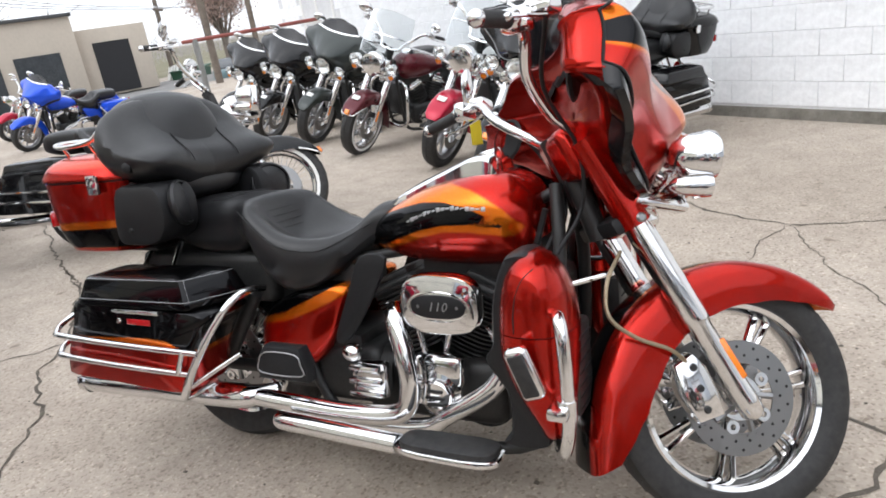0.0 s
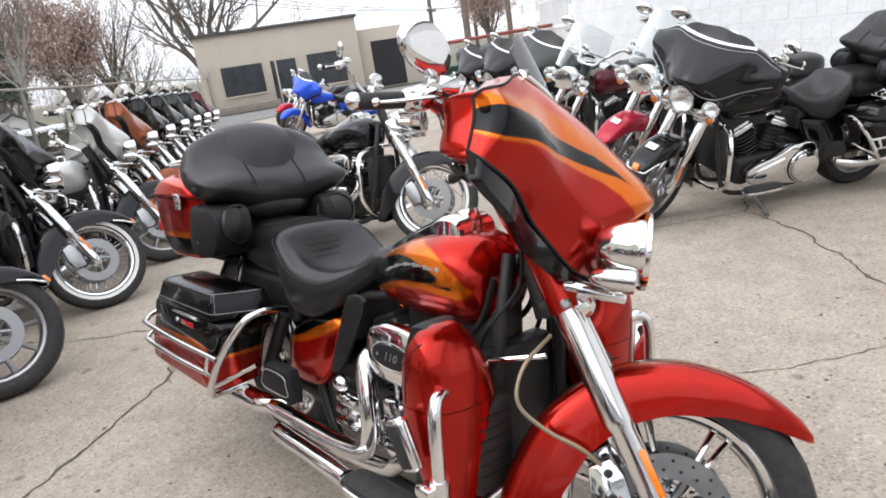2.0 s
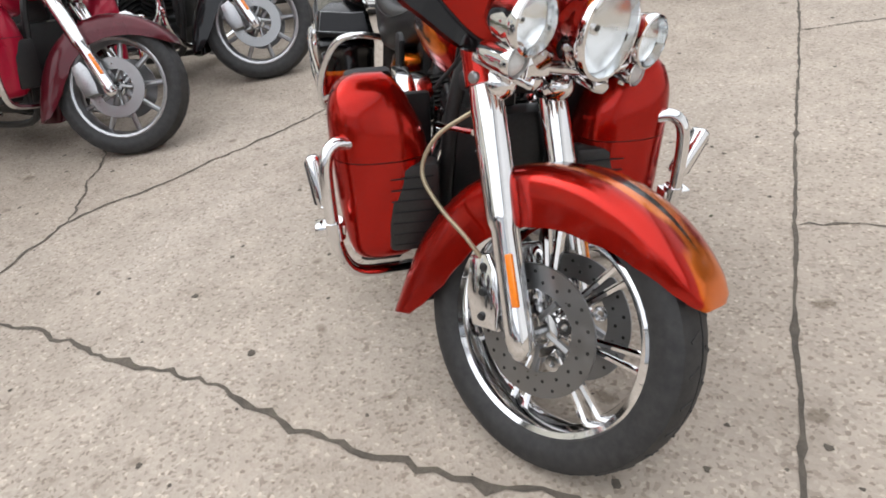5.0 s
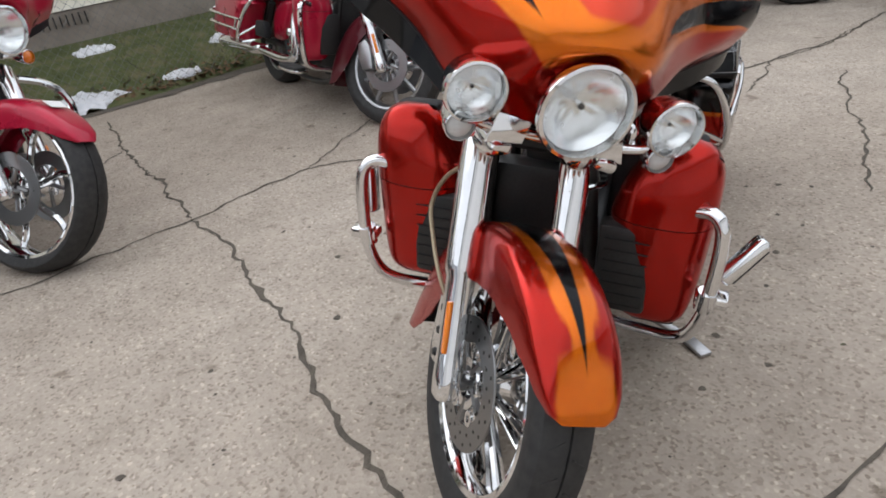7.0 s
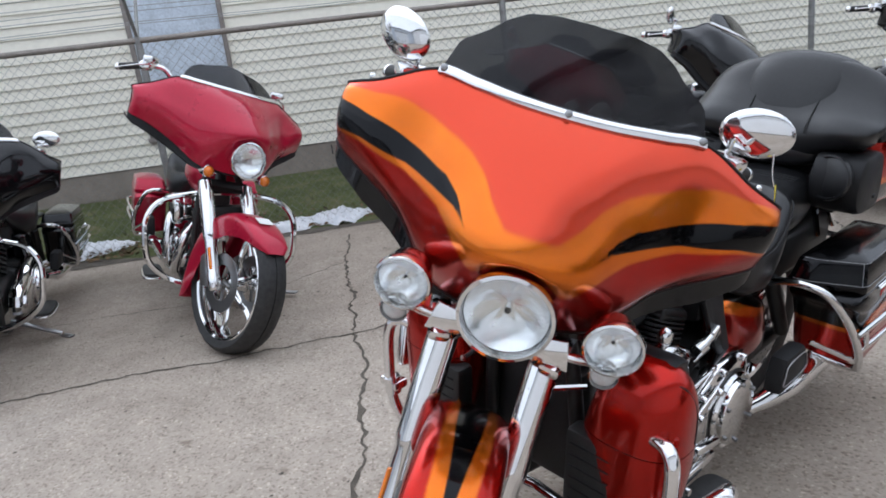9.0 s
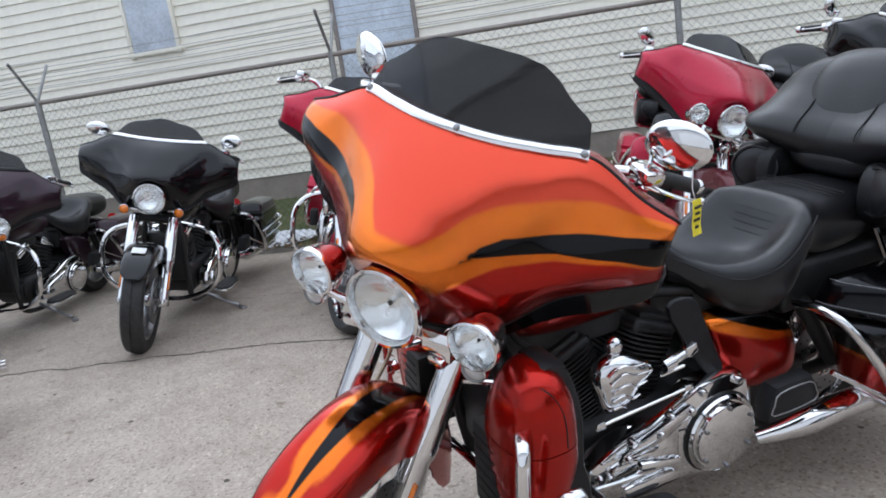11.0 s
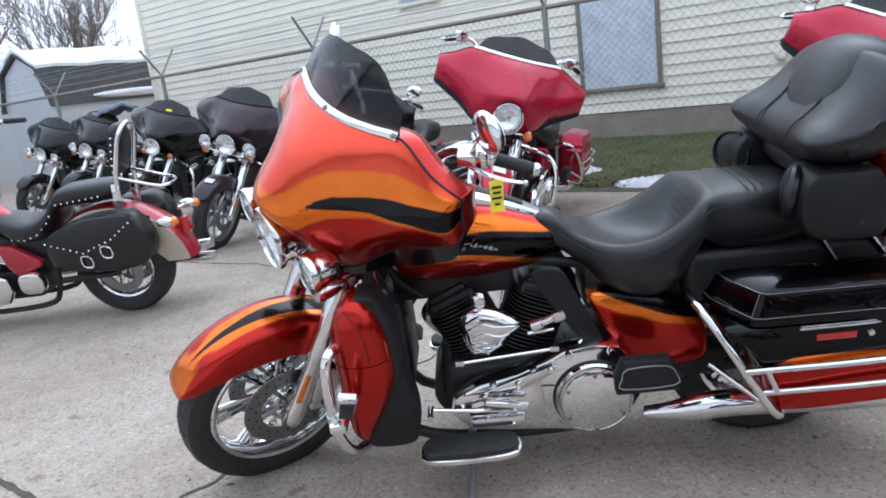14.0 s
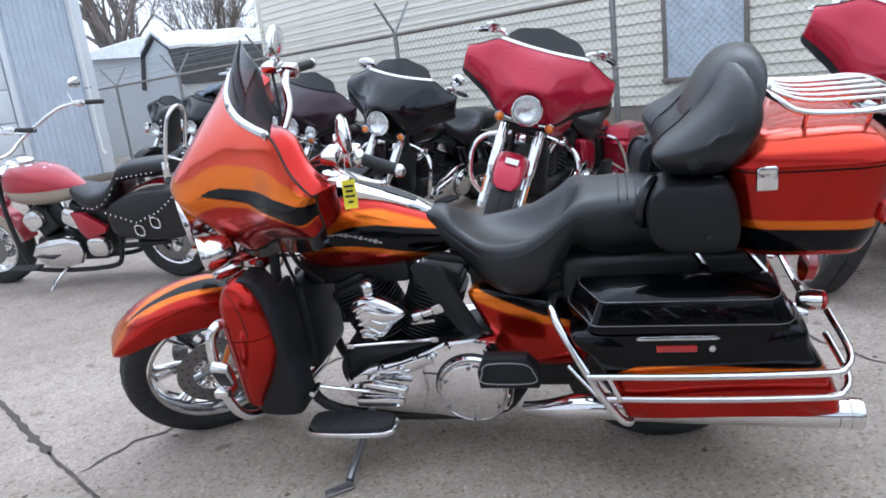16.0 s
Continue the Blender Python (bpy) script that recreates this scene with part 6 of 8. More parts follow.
# ---- ground ----
ALONG, OUT = Vector((0.842, -0.539, 0)), Vector((0.539, 0.842, 0))
CONCRETE = concrete_material()
SOIL = mottled("crack_dirt", [(0.3, (0.055, 0.047, 0.038)), (0.6, (0.125, 0.105, 0.082)), (0.75, (0.07, 0.08, 0.03))], 9.0)
GRASS = mottled("winter_grass", [(0.25, (0.050, 0.066, 0.020)), (0.5, (0.090, 0.108, 0.034)), (0.7, (0.17, 0.145, 0.070))], 4.0, 0.95, 0.9, 90.0)
SNOW = mottled("old_snow", [(0.3, (0.62, 0.64, 0.68)), (0.6, (0.82, 0.83, 0.85))], 6.0, 0.7, 0.6, 25.0)
ASPHALT = mottled("street_asphalt", [(0.3, (0.16, 0.155, 0.15)), (0.7, (0.24, 0.235, 0.225))], 1.2, 0.9, 0.3, 90.0)


def fall(x, y):
    """The lot is level near the bikes and drains towards the street."""
    s = -(x * ALONG.x + y * ALONG.y)
    d = min(s - 3.0, 32.0)
    if d <= 0:
        return 0.0
    dip = 0.05 * math.exp(-((d - 8.0) / 4.0) ** 2) * min(1.0, d / 4)
    return (-0.014 * d * d / 8 if d < 4 else -0.014 * (d - 2)) - dip


gs = Shape()
xs = [-900, -300, -120, -60, -45, -40, -35, -30] + [-26 + 0.8 * i for i in range(60)] + [26, 30, 60, 120, 300, 900]
gs.grid([[(x, y, fall(x, y)) for y in xs] for x in xs])
ground = tagged(part("ground", gs, CONCRETE), "worn pale concrete lot with cracks and stains", "ground", "", "structure")


def crack(points, width, seed, rough=0.016):
    rng = random.Random(seed)
    line = [Vector((x, y, 0)) for x, y in points]
    dense = []
    for a, b in zip(line, line[1:]):
        k = max(2, int((b - a).length / 0.035))
        dense += [a.lerp(b, i / k) for i in range(k)]
    dense.append(line[-1])
    left, right, wob = [], [], 0.0
    for i, p in enumerate(dense):
        d = (dense[min(i + 1, len(dense) - 1)] - dense[max(i - 1, 0)]).normalized()
        n = Vector((-d.y, d.x, 0))
        wob = wob * 0.75 + rng.uniform(-1, 1) * rough
        w = width * rng.uniform(0.45, 1.25) * (1.8 if rng.random() < 0.04 else 1.0)
        if i in (0, len(dense) - 1):
            w *= 0.3
        c = p + n * wob
        z = fall(p.x, p.y) + 0.003
        left.append((c.x + n.x * w / 2, c.y + n.y * w / 2, z))
        right.append((c.x - n.x * w / 2, c.y - n.y * w / 2, z))
    part("crack", Shape().grid([left, right]), SOIL, ground)


crack([(-6.5, 6.2), (-4.2, 4.60), (-2.04, 3.17), (-0.36, 2.07), (0.69, 1.35), (1.45, 0.85), (1.97, 0.52), (2.42, 0.24)], 0.013, 1, 0.003)
crack([(2.38, 0.265), (3.08, -0.19), (5.2, -1.55), (8.0, -3.4)], 0.028, 16, 0.003)
crack([(6.2, -5.0), (3.4, -3.44), (2.08, -2.75), (1.27, -2.30), (1.06, -2.13), (0.79, -1.99), (0.55, -1.87), (0.29, -1.78), (-0.07, -1.59), (-0.25, -1.20), (-0.51, -0.78), (-0.75, -0.44), (-0.97, -0.14), (-1.24, 0.03), (-1.40, 0.20), (-1.52, 0.41), (-2.2, 1.05), (-3.0, 1.46), (-4.1, 2.17), (-6.0, 3.2)], 0.0156, 2)
crack([(-0.07, -1.59), (-0.43, -1.60), (-0.81, -1.55), (-1.3, -1.7)], 0.0104, 3)
crack([(0.53, -1.87), (0.90, -1.31), (1.11, -1.06), (1.28, -0.81), (1.52, -0.58), (1.68, -0.43), (1.77, -0.31), (1.84, -0.19), (1.98, 0.05), (2.07, 0.17), (2.15, 0.38)], 0.0169, 4)
crack([(0.53, -1.87), (0.26, -2.25), (-0.18, -2.94), (-0.50, -3.34), (-0.86, -3.79)], 0.0156, 5)
crack([(1.87, 2.27), (1.47, 2.5), (0.93, 3.12), (0.41, 3.5), (0.1, 4.1)], 0.013, 6)
crack([(1.87, 2.27), (2.33, 2.33), (3.2, 2.5), (4.5, 2.3)], 0.0117, 7)
crack([(1.87, 2.27), (1.70, 1.80), (1.60, 1.58), (1.46, 1.40), (1.31, 1.22), (1.20, 1.02)], 0.0065, 8)
crack([(1.87, 2.27), (2.03, 1.72), (2.2, 1.34), (2.4, 0.9)], 0.0078, 9)
crack([(-0.42, 2.11), (-0.30, 2.5), (-0.12, 2.8), (0.13, 3.15), (0.41, 3.5)], 0.0104, 10)
crack([(-2.9, -0.75), (-2.2, -0.31), (-1.83, 0.07), (-1.52, 0.41)], 0.0104, 11)
crack([(-1.2, 0.55), (-1.83, 0.69), (-2.08, 0.95), (-2.71, 1.33)], 0.0117, 12)
crack([(-1.56, 1.07), (-1.30, 1.02), (-0.78, 1.03), (-0.49, 1.04), (-0.18, 1.03), (0.04, 1.0)], 0.013, 13)
crack([(1.9, -3.95), (1.37, -3.70), (0.83, -3.32), (0.2, -3.05), (-0.3, -3.1)], 0.0078, 14)
rng = random.Random(4)
sp = Shape()
for i in range(420):
    x, y = rng.uniform(-1.5, 3.2), rng.uniform(-3.2, 2.6)
    r = 0.003 + 0.011 * rng.random() ** 2
    sp.add([(x + r * rng.uniform(0.6, 1.3) * math.cos(a), y + r * rng.uniform(0.5, 1.2) * math.sin(a), 0.002) for a in [k * 0.785 for k in range(8)]], [tuple(range(8))])
tagged(part("surface_pits", sp, SOIL, ground), kind="stuff")

# strip of grass between the lot and the house, with old snow along its edge
rng = random.Random(8)
rows = []
for i in range(70):
    a = -27 + 34 * i / 69
    p = Vector((-0.5, -4.55, 0)) + ALONG * a
    p2 = p - OUT * 2.9
    wob = 0.10 * math.sin(i * 1.7) + 0.06 * math.sin(i * 4.1)
    rows.append([tuple(p - OUT * (t * 2.9 - wob * (1 - t)) + Vector((0, 0, 0.004 + 0.36 * t ** 0.8 + fall(p.x, p.y)))) for t in (0, 0.04, 0.12, 0.3, 0.6, 1)])
lawn = tagged(part("grass_strip", Shape().grid(rows), GRASS), "short winter grass strip beside the lot", "grass", "", "structure")
bl = Shape()
for i in range(9000):
    a, t = rng.uniform(-7, 5), rng.random() ** 1.3
    p = Vector((-0.5, -4.55, 0)) + ALONG * a - OUT * (0.06 + t * 2.8)
    z = 0.36 * ((0.06 + t * 2.8) / 2.9) ** 0.8
    h, r, ang = rng.uniform(0.025, 0.07), rng.uniform(0.002, 0.004), rng.uniform(0, 6.3)
    dx, dy = math.cos(ang), math.sin(ang)
    bl.add([(p.x - dy * r, p.y + dx * r, z), (p.x + dy * r, p.y - dx * r, z), (p.x + dx * h * 0.5, p.y + dy * h * 0.5, z + h)], [(0, 1, 2)])
tagged(part("grass_blades", bl, GRASS), "short winter grass blades with leaves", "grass", "", "stuff")
lf = Shape()
LEAF = mottled("dead_leaves", [(0.3, (0.09, 0.05, 0.025)), (0.7, (0.22, 0.14, 0.07))], 14.0, 0.9, 0.2)
for i in range(1900):
    a, t = rng.uniform(-6, 5), abs(rng.gauss(0, 0.20))
    p = Vector((-0.5, -4.55, 0)) + ALONG * a - OUT * (0.02 + t)
    z = 0.02 + 0.36 * (max(0.01, t) / 2.9) ** 0.8
    m = Matrix.Translation((p.x, p.y, z)) @ Euler((rng.uniform(-0.6, 0.6), rng.uniform(-0.6, 0.6), rng.uniform(0, 6))).to_matrix().to_4x4()
    s = rng.uniform(0.018, 0.04)
    lf.add([(-s, 0, 0), (0, s * 0.5, s * 0.2), (s, 0, 0), (0, -s * 0.5, s * 0.2)], [(0, 1, 2, 3)], m)
tagged(part("fallen_leaves", lf, LEAF), "brown fallen leaves along the lot edge", "leaves", "", "stuff")
for k, (a, d, w) in enumerate([(-0.55, 0.14, 0.45), (-0.15, 0.10, 0.28), (-1.5, 0.22, 0.16), (1.6, 0.30, 0.35), (2.4, 0.10, 0.5), (-2.2, 0.9, 0.2), (-3.2, 0.5, 0.25), (0.7, 0.5, 0.22), (-4.4, 0.3, 0.4), (-1.1, 1.5, 0.2)]):
    s, index, half = Shape(), {}, 0.10 + 0.12 * w
    nu, nv = int(30 + 60 * w), 22

    def height(u, v):
        lump = noise.noise(Vector((u * 7 + k * 9, v * 9, 0.3))) * 0.55 + noise.noise(Vector((u * 19, v * 19 + k, 4.0))) * 0.25
        return 1.0 - (u / w) ** 2 - (v / half) ** 2 * (1.2 + 0.8 * math.sin(u * 9 + k)) + lump

    verts, quads = [], []
    for iu in range(nu + 1):
        for iv in range(nv + 1):
            u, v = (2 * iu / nu - 1) * w * 1.15, (2 * iv / nv - 1) * half * 1.25
            h = height(u, v)
            p = Vector((-0.5, -4.55, 0)) + ALONG * (a + u) - OUT * (d + v)
            base = 0.36 * (max(0.0, d + v) / 2.9) ** 0.8
            rise = 0.10 * math.sqrt(h) * (0.7 + 0.5 * noise.noise(Vector((u * 30, v * 30, k)))) if h > 0 else -0.02
            verts.append((p.x, p.y, base + rise * (0.6 + 0.5 * w)))
            index[iu, iv] = h
    for iu in range(nu):
        for iv in range(nv):
            if max(index[iu, iv], index[iu + 1, iv], index[iu, iv + 1], index[iu + 1, iv + 1]) > 0:
                quads.append((iu * (nv + 1) + iv, (iu + 1) * (nv + 1) + iv, (iu + 1) * (nv + 1) + iv + 1, iu * (nv + 1) + iv + 1))
    used = sorted({c for q in quads for c in q})
    place = {c: n for n, c in enumerate(used)}
    s.add([verts[c] for c in used], [tuple(place[c] for c in q) for q in quads])
    tagged(part("snow_patch", s, SNOW), "small heap of old snow on the grass", "snow", "old snow")

# damp dirt washed along the edge of the lot
rows = []
for i in range(240):
    a = -9 + 15 * i / 239
    p = Vector((-0.5, -4.55, 0)) + ALONG * a
    w = 0.10 + 0.07 * noise.noise(Vector((a * 1.3, 0, 2))) + 0.05 * noise.noise(Vector((a * 6, 0, 5)))
    rows.append([tuple(p + OUT * o + Vector((0, 0, 0.005 + fall(p.x, p.y)))) for o in (-0.12, 0.0, 0.06 + w)])
tagged(part("dirt_edge", Shape().grid(rows), SOIL), "damp dark dirt along the edge of the concrete", "dirt", "", "structure")

# ---- the sided house behind the fence ----
SIDING = surface("cream_siding", (0.82, 0.78, 0.665), 0.55, vary=0.06, scale=2.0, bump=0.08, bump_scale=60.0)
FOUND = mottled("foundation_wall", [(0.3, (0.20, 0.17, 0.14)), (0.7, (0.30, 0.26, 0.22))], 3.0, 0.9, 0.5, 40.0)
FRAME = surface("weathered_grey_frame", (0.24, 0.21, 0.19), 0.7, vary=0.2, bump=0.2)
POLY = surface("frosted_window_film", (0.58, 0.64, 0.71), 0.35, vary=0.22, scale=5.0)
ROOF = mottled("dark_shingle", [(0.3, (0.05, 0.05, 0.05)), (0.7, (0.10, 0.10, 0.10))], 6.0)
HOUSE = Matrix(((ALONG.x, OUT.x, 0, 1.141), (ALONG.y, OUT.y, 0, -8.0), (0, 0, 1, 0), (0, 0, 0, 1)))
house = thing("house", HOUSE, "long cream sided house behind a chain-link fence", "house")
part("wall", Shape().box((23.2, 8.0, 5.2), 0.0, shift(-4.65, -4.04, 2.6)), SIDING, house)
part("foundation", Shape().box((23.3, 8.06, 1.22), 0.01, shift(-4.65, -4.02, -0.03)), FOUND, house)
part("roof", Shape().prism([(-8.7, 5.15), (0.55, 5.15), (-4.05, 7.6)], 23.9, 0.02, shift(-4.65, 0, 0) @ turn(90, "Z") @ turn(90, "X")), ROOF, house)
board = Shape()
board.rings([[(x, 0.004, 0.0), (x, 0.024, 0.002), (x, 0.021, 0.008), (x, 0.006, 0.127), (x, 0.0, 0.127)] for x in (-16.25, 6.93)])
first = part("siding_board", board, SIDING, house)
for k in range(1, 36):
    b = new("siding_board", first.data)
    b.parent = house
    b.matrix_basis = shift(0, 0, 0.125 * k)
first.matrix_basis = shift(0, 0, 0)
for ob in [c for c in house.children if c.name.startswith("siding_board")]:
    ob.matrix_basis = shift(0, -0.0, 0.585) @ ob.matrix_basis
for x in (-16.27, 6.95):
    part("corner_board", Shape().box((0.10, 0.05, 4.65), 0.008, shift(x, 0.015, 2.90)), SIDING, house)


def house_window(x0, x1, z0, z1, film):
    w = Shape()
    for x in (x0, x1):
        w.box((0.05, 0.06, z1 - z0 + 0.10), 0.008, shift(x, 0.03, (z0 + z1) / 2))
    for z in (z0, z1):
        w.box((x1 - x0 + 0.10, 0.065, 0.05), 0.008, shift((x0 + x1) / 2, 0.032, z))
    wo = part("window", w, FRAME if film is POLY else SIDING, house)
    part("pane", Shape().grid([[(x, 0.032 + 0.004 * math.sin(x * 31 + z * 23), z) for z in [z0 + (z1 - z0) * i / 10 for i in range(11)]] for x in [x0 + (x1 - x0) * i / 8 for i in range(9)]]), film, wo, "hazy window film" if film is POLY else "")


PANE = surface("dull_house_glass", (0.50, 0.54, 0.60), 0.12, vary=0.25, scale=3.0)
house_window(-3.0, -2.02, 0.87, 2.95, POLY)
house_window(0.03, 0.68, 2.33, 3.5, PANE)
house_window(-9.0, -8.1, 1.9, 3.2, PANE)
part("meter_box", Shape().box((0.11, 0.07, 0.13), 0.012, shift(-4.31, 0.055, 1.07)), SIDING, house)
v = Shape()
for k in range(9):
    v.box((0.012, 0.02, 0.11), 0.0, shift(-4.45 + 0.06 * k, 0.02, 0.49))
part("foundation_vent", v, ENGINE_BLACK, house)

# ---- chain-link fence with barbed wire arms ----
GALV = surface("galvanised_pipe", (0.30, 0.30, 0.29), 0.5, 0.7, vary=0.2, scale=8.0)
RUST = surface("dull_brown_pipe", (0.29, 0.26, 0.23), 0.6, 0.4, vary=0.25, scale=6.0)
FENCE = Matrix(((ALONG.x, OUT.x, 0, 0.094), (ALONG.y, OUT.y, 0, -5.06), (0, 0, 1, 0), (0, 0, 0, 1)))
fence = thing("fence", FENCE, "galvanised chain-link fence with barbed wire arms", "fence")


def drop(a):
    p = FENCE @ Vector((a, 0, 0))
    return fall(p.x, p.y)


posts = [3.19 * k + 0.0 for k in range(-12, 6)]
for a in posts:
    z = drop(a)
    part("post", Shape().tube([(a, 0, z), (a, 0, z + 1.84)], 0.030, 12, 1), GALV, fence)
    for q in (-1, 1):
        part("barb_arm", Shape().tube([(a, 0, z + 1.82), (a, q * 0.28, z + 2.20)], 0.015, 8, 1), GALV, fence)
rail = Shape().tube([(a, 0, drop(a) + 1.81) for a in posts], 0.024, 10, 1)
part("top_rail", rail, RUST, fence)
for q in (-1, 1):
    for k in (0.35, 0.65, 0.95):
        part("barbed_wire", Shape().tube([(a + d, q * 0.28 * k, drop(a) + 1.82 + 0.38 * k - (0.02 if d else 0)) for a in posts for d in (0, 1.6)], 0.003, 4, 1), GALV, fence)
net = Shape()
pitch = 0.075
for i in range(int(34 / pitch)):
    a = -18.0 + pitch * i
    for q in (-1, 1):
        b = a + q * 1.74
        if -18.2 < b < 15.9 and -18.2 < a < 15.9:
            net.tube([(a, 0.004 * q, 0.04 + drop(a)), (b, 0.004 * q, 1.79 + drop(b))], 0.0015, 3, 1)
WIRE = surface("weathered_fence_wire", (0.22, 0.22, 0.21), 0.6, 0.5, vary=0.2, scale=8.0)
tagged(part("chain_link", net, WIRE, fence, "woven wire mesh"), kind="stuff")

# ---- white painted block wall of the shop ----
BLOCK = block_material("white_painted_block", (0.87, 0.885, 0.90))
MORTAR = block_material("white_painted_mortar", (0.66, 0.67, 0.68))
FOOTING = mottled("wall_footing", [(0.3, (0.10, 0.09, 0.075)), (0.7, (0.26, 0.245, 0.21))], 4.0, 0.9, 0.8, 30.0)
SHOP = Matrix(((ALONG.x, OUT.x, 0, 1.44), (ALONG.y, OUT.y, 0, 5.28), (0, 0, 1, 0), (0, 0, 0, 1)))
shop = tagged(thing("shop_wall", SHOP, "white painted concrete block wall of the shop", "wall"), kind="structure")
part("wall_core", Shape().box((26.4, 6.0, 4.2), 0.0, shift(2.0, 2.982, 2.1)), MORTAR, shop)
part("footing", Shape().box((26.45, 6.05, 0.75), 0.02, shift(2.0, 2.995, -0.275)), FOOTING, shop)
part("flat_roof", Shape().box((26.8, 6.5, 0.18), 0.02, shift(2.0, 3.0, 4.28)), ROOF, shop)
block_mesh, count, rest = None, 0, []
for row in range(14):
    for col in range(-28, 20):
        a = 0.405 * col + (0.2025 if row % 2 else 0.0) + 0.18
        z = 0.12 + 0.205 * row
        if not (-11.0 < a < 8.0) or (-9.95 < a < -8.3 and 0.9 < z + 0.1 < 2.8):
            continue
        if block_mesh is None:
            first_block = part("block", Shape().box((0.400, 0.05, 0.201), 0.003, None, 1), BLOCK, shop)
            block_mesh, b = first_block.data, first_block
        elif count < 300 and a > -6.3 and row < 12:
            b = new("block", block_mesh)
            b.parent = shop
            count += 1
        else:
            rest.append((a, z))
            continue
        b.matrix_basis = shift(a, 0.0, z + 0.1)
far_blocks = Shape()
for a, z in rest:
    far_blocks.box((0.400, 0.05, 0.201), 0.003, shift(a, 0.0, z + 0.1), 1)
tagged(part("far_blocks", far_blocks, BLOCK, shop, "painted blocks"), kind="stuff")
# shop window near the far corner
wf = Shape()
for x in (-9.9, -9.15, -8.4):
    wf.box((0.07, 0.08, 1.9), 0.008, shift(x, 0.0, 1.85))
for z in (0.92, 1.4, 1.9, 2.35, 2.8):
    wf.box((1.57, 0.07, 0.06), 0.008, shift(-9.15, 0.0, z))
wob = part("shop_window", wf, WHITE_TAG, shop, "white multi-pane window frame")
part("shop_pane", Shape().box((1.45, 0.02, 1.86), 0.0, shift(-9.15, 0.006, 1.86)), surface("dark_shop_glass", (0.10, 0.12, 0.14), 0.08, vary=0.3), shop)
part("wall_sticker", Shape().box((0.16, 0.006, 0.11), 0.0, shift(-6.4, -0.012, 1.32)), YELLOW, shop, "small yellow sticker")

# ---- street side: pale commercial building ----
STUCCO = surface("tan_stucco", (0.48, 0.42, 0.35), 0.85, vary=0.06, scale=0.8, bump=0.2, bump_scale=20.0)
DARKGLASS = surface("dark_window_glass", (0.035, 0.04, 0.045), 0.1, vary=0.4, scale=1.5)
BAY_SHADE = surface("painted_bay_shade", (0.02, 0.02, 0.022), 0.9, vary=0.3)
far = thing("commercial_building", pose(-29.6, 13.6, -0.32, 0, 0, -26) @ Matrix.Diagonal((1, 0.8, 1, 1)), "low tan commercial building with dark windows", "building")
part("wall", Shape().box((9.0, 9.6, 3.6), 0.02, shift(-4.5, 4.8, 1.8)), STUCCO, far)
part("roof", Shape().box((9.3, 9.8, 0.14), 0.01, shift(-4.5, 4.8, 3.64)), ROOF, far)
for y0, y1, z0, z1 in ((1.2, 3.6, 0.75, 2.1), (6.3, 8.6, 0.65, 2.15)):
    part("window", Shape().box((0.06, y1 - y0, z1 - z0), 0.0, shift(0.0, (y0 + y1) / 2, (z0 + z1) / 2)), DARKGLASS, far)
    part("window_frame", Shape().box((0.10, y1 - y0 + 0.2, 0.08), 0.01, shift(0.02, (y0 + y1) / 2, z0 - 0.04)), STUCCO, far)
part("entrance", Shape().box((0.08, 1.5, 2.1), 0.0, shift(0.0, 4.85, 1.05)), DARKGLASS, far)
part("entrance_frame", Shape().box((0.12, 0.10, 2.15), 0.01, shift(0.02, 4.4, 1.07)), STUCCO, far)
part("kerb_planter", Shape().box((0.6, 4.0, 0.35), 0.03, shift(0.7, 2.2, 0.17)), FOUND, far)
far2 = thing("garage_building", pose(-26.36, 20.64, -0.32, 0, 0, -26) @ Matrix.Diagonal((1, 0.55, 1, 1)), "tan garage building with an open dark bay", "building")
part("wall", Shape().box((9.0, 5.6, 2.95), 0.02, shift(-4.7, 2.8, 1.47)), STUCCO, far2)
# Flat dark panel on the solid wall paints the shade inside the bay.
part("bay_shade_panel", Shape().box((0.08, 2.9, 2.25), 0.0, shift(-0.19, 2.55, 1.2)), BAY_SHADE, far2)
street = Shape().grid([[(x, y, fall(x, y) + 0.02) for y in (-60, -30, 0, 10, 20, 30, 40, 60)] for x in (-29.2, -26, -23, -20.5)])
tagged(part("road", street, ASPHALT), "grey asphalt street beyond the lot", "road", "", "structure")


# ---- the two-tone cruiser beyond the main subject ----
def two_tone_material():
    m, n, l, b = nodes_of("red_and_tan_paint")
    a = n.new("ShaderNodeAttribute")
    a.attribute_name = "tan"
    r = n.new("ShaderNodeMapRange")
    r.inputs["From Min"].default_value, r.inputs["From Max"].default_value = -0.002, 0.002
    l.new(a.outputs["Fac"], r.inputs["Value"])
    cloud = noise_node(n, l, 8.0, 4.0)
    red = ramp_node(n, l, cloud.outputs[0], [(0.3, (0.34, 0.008, 0.022)), (0.7, (0.42, 0.012, 0.03))])
    mix = n.new("ShaderNodeMix")
    mix.data_type = "RGBA"
    l.new(r.outputs[0], mix.inputs[0])
    l.new(red.outputs[0], mix.inputs[6])
    mix.inputs[7].default_value = (0.42, 0.36, 0.29, 1)
    l.new(mix.outputs[2], b.inputs["Base Color"])
    b.inputs["Roughness"].default_value, b.inputs["Coat Weight"].default_value, b.inputs["Metallic"].default_value = 0.3, 0.6, 0.25
    return m


TWO_TONE = two_tone_material()


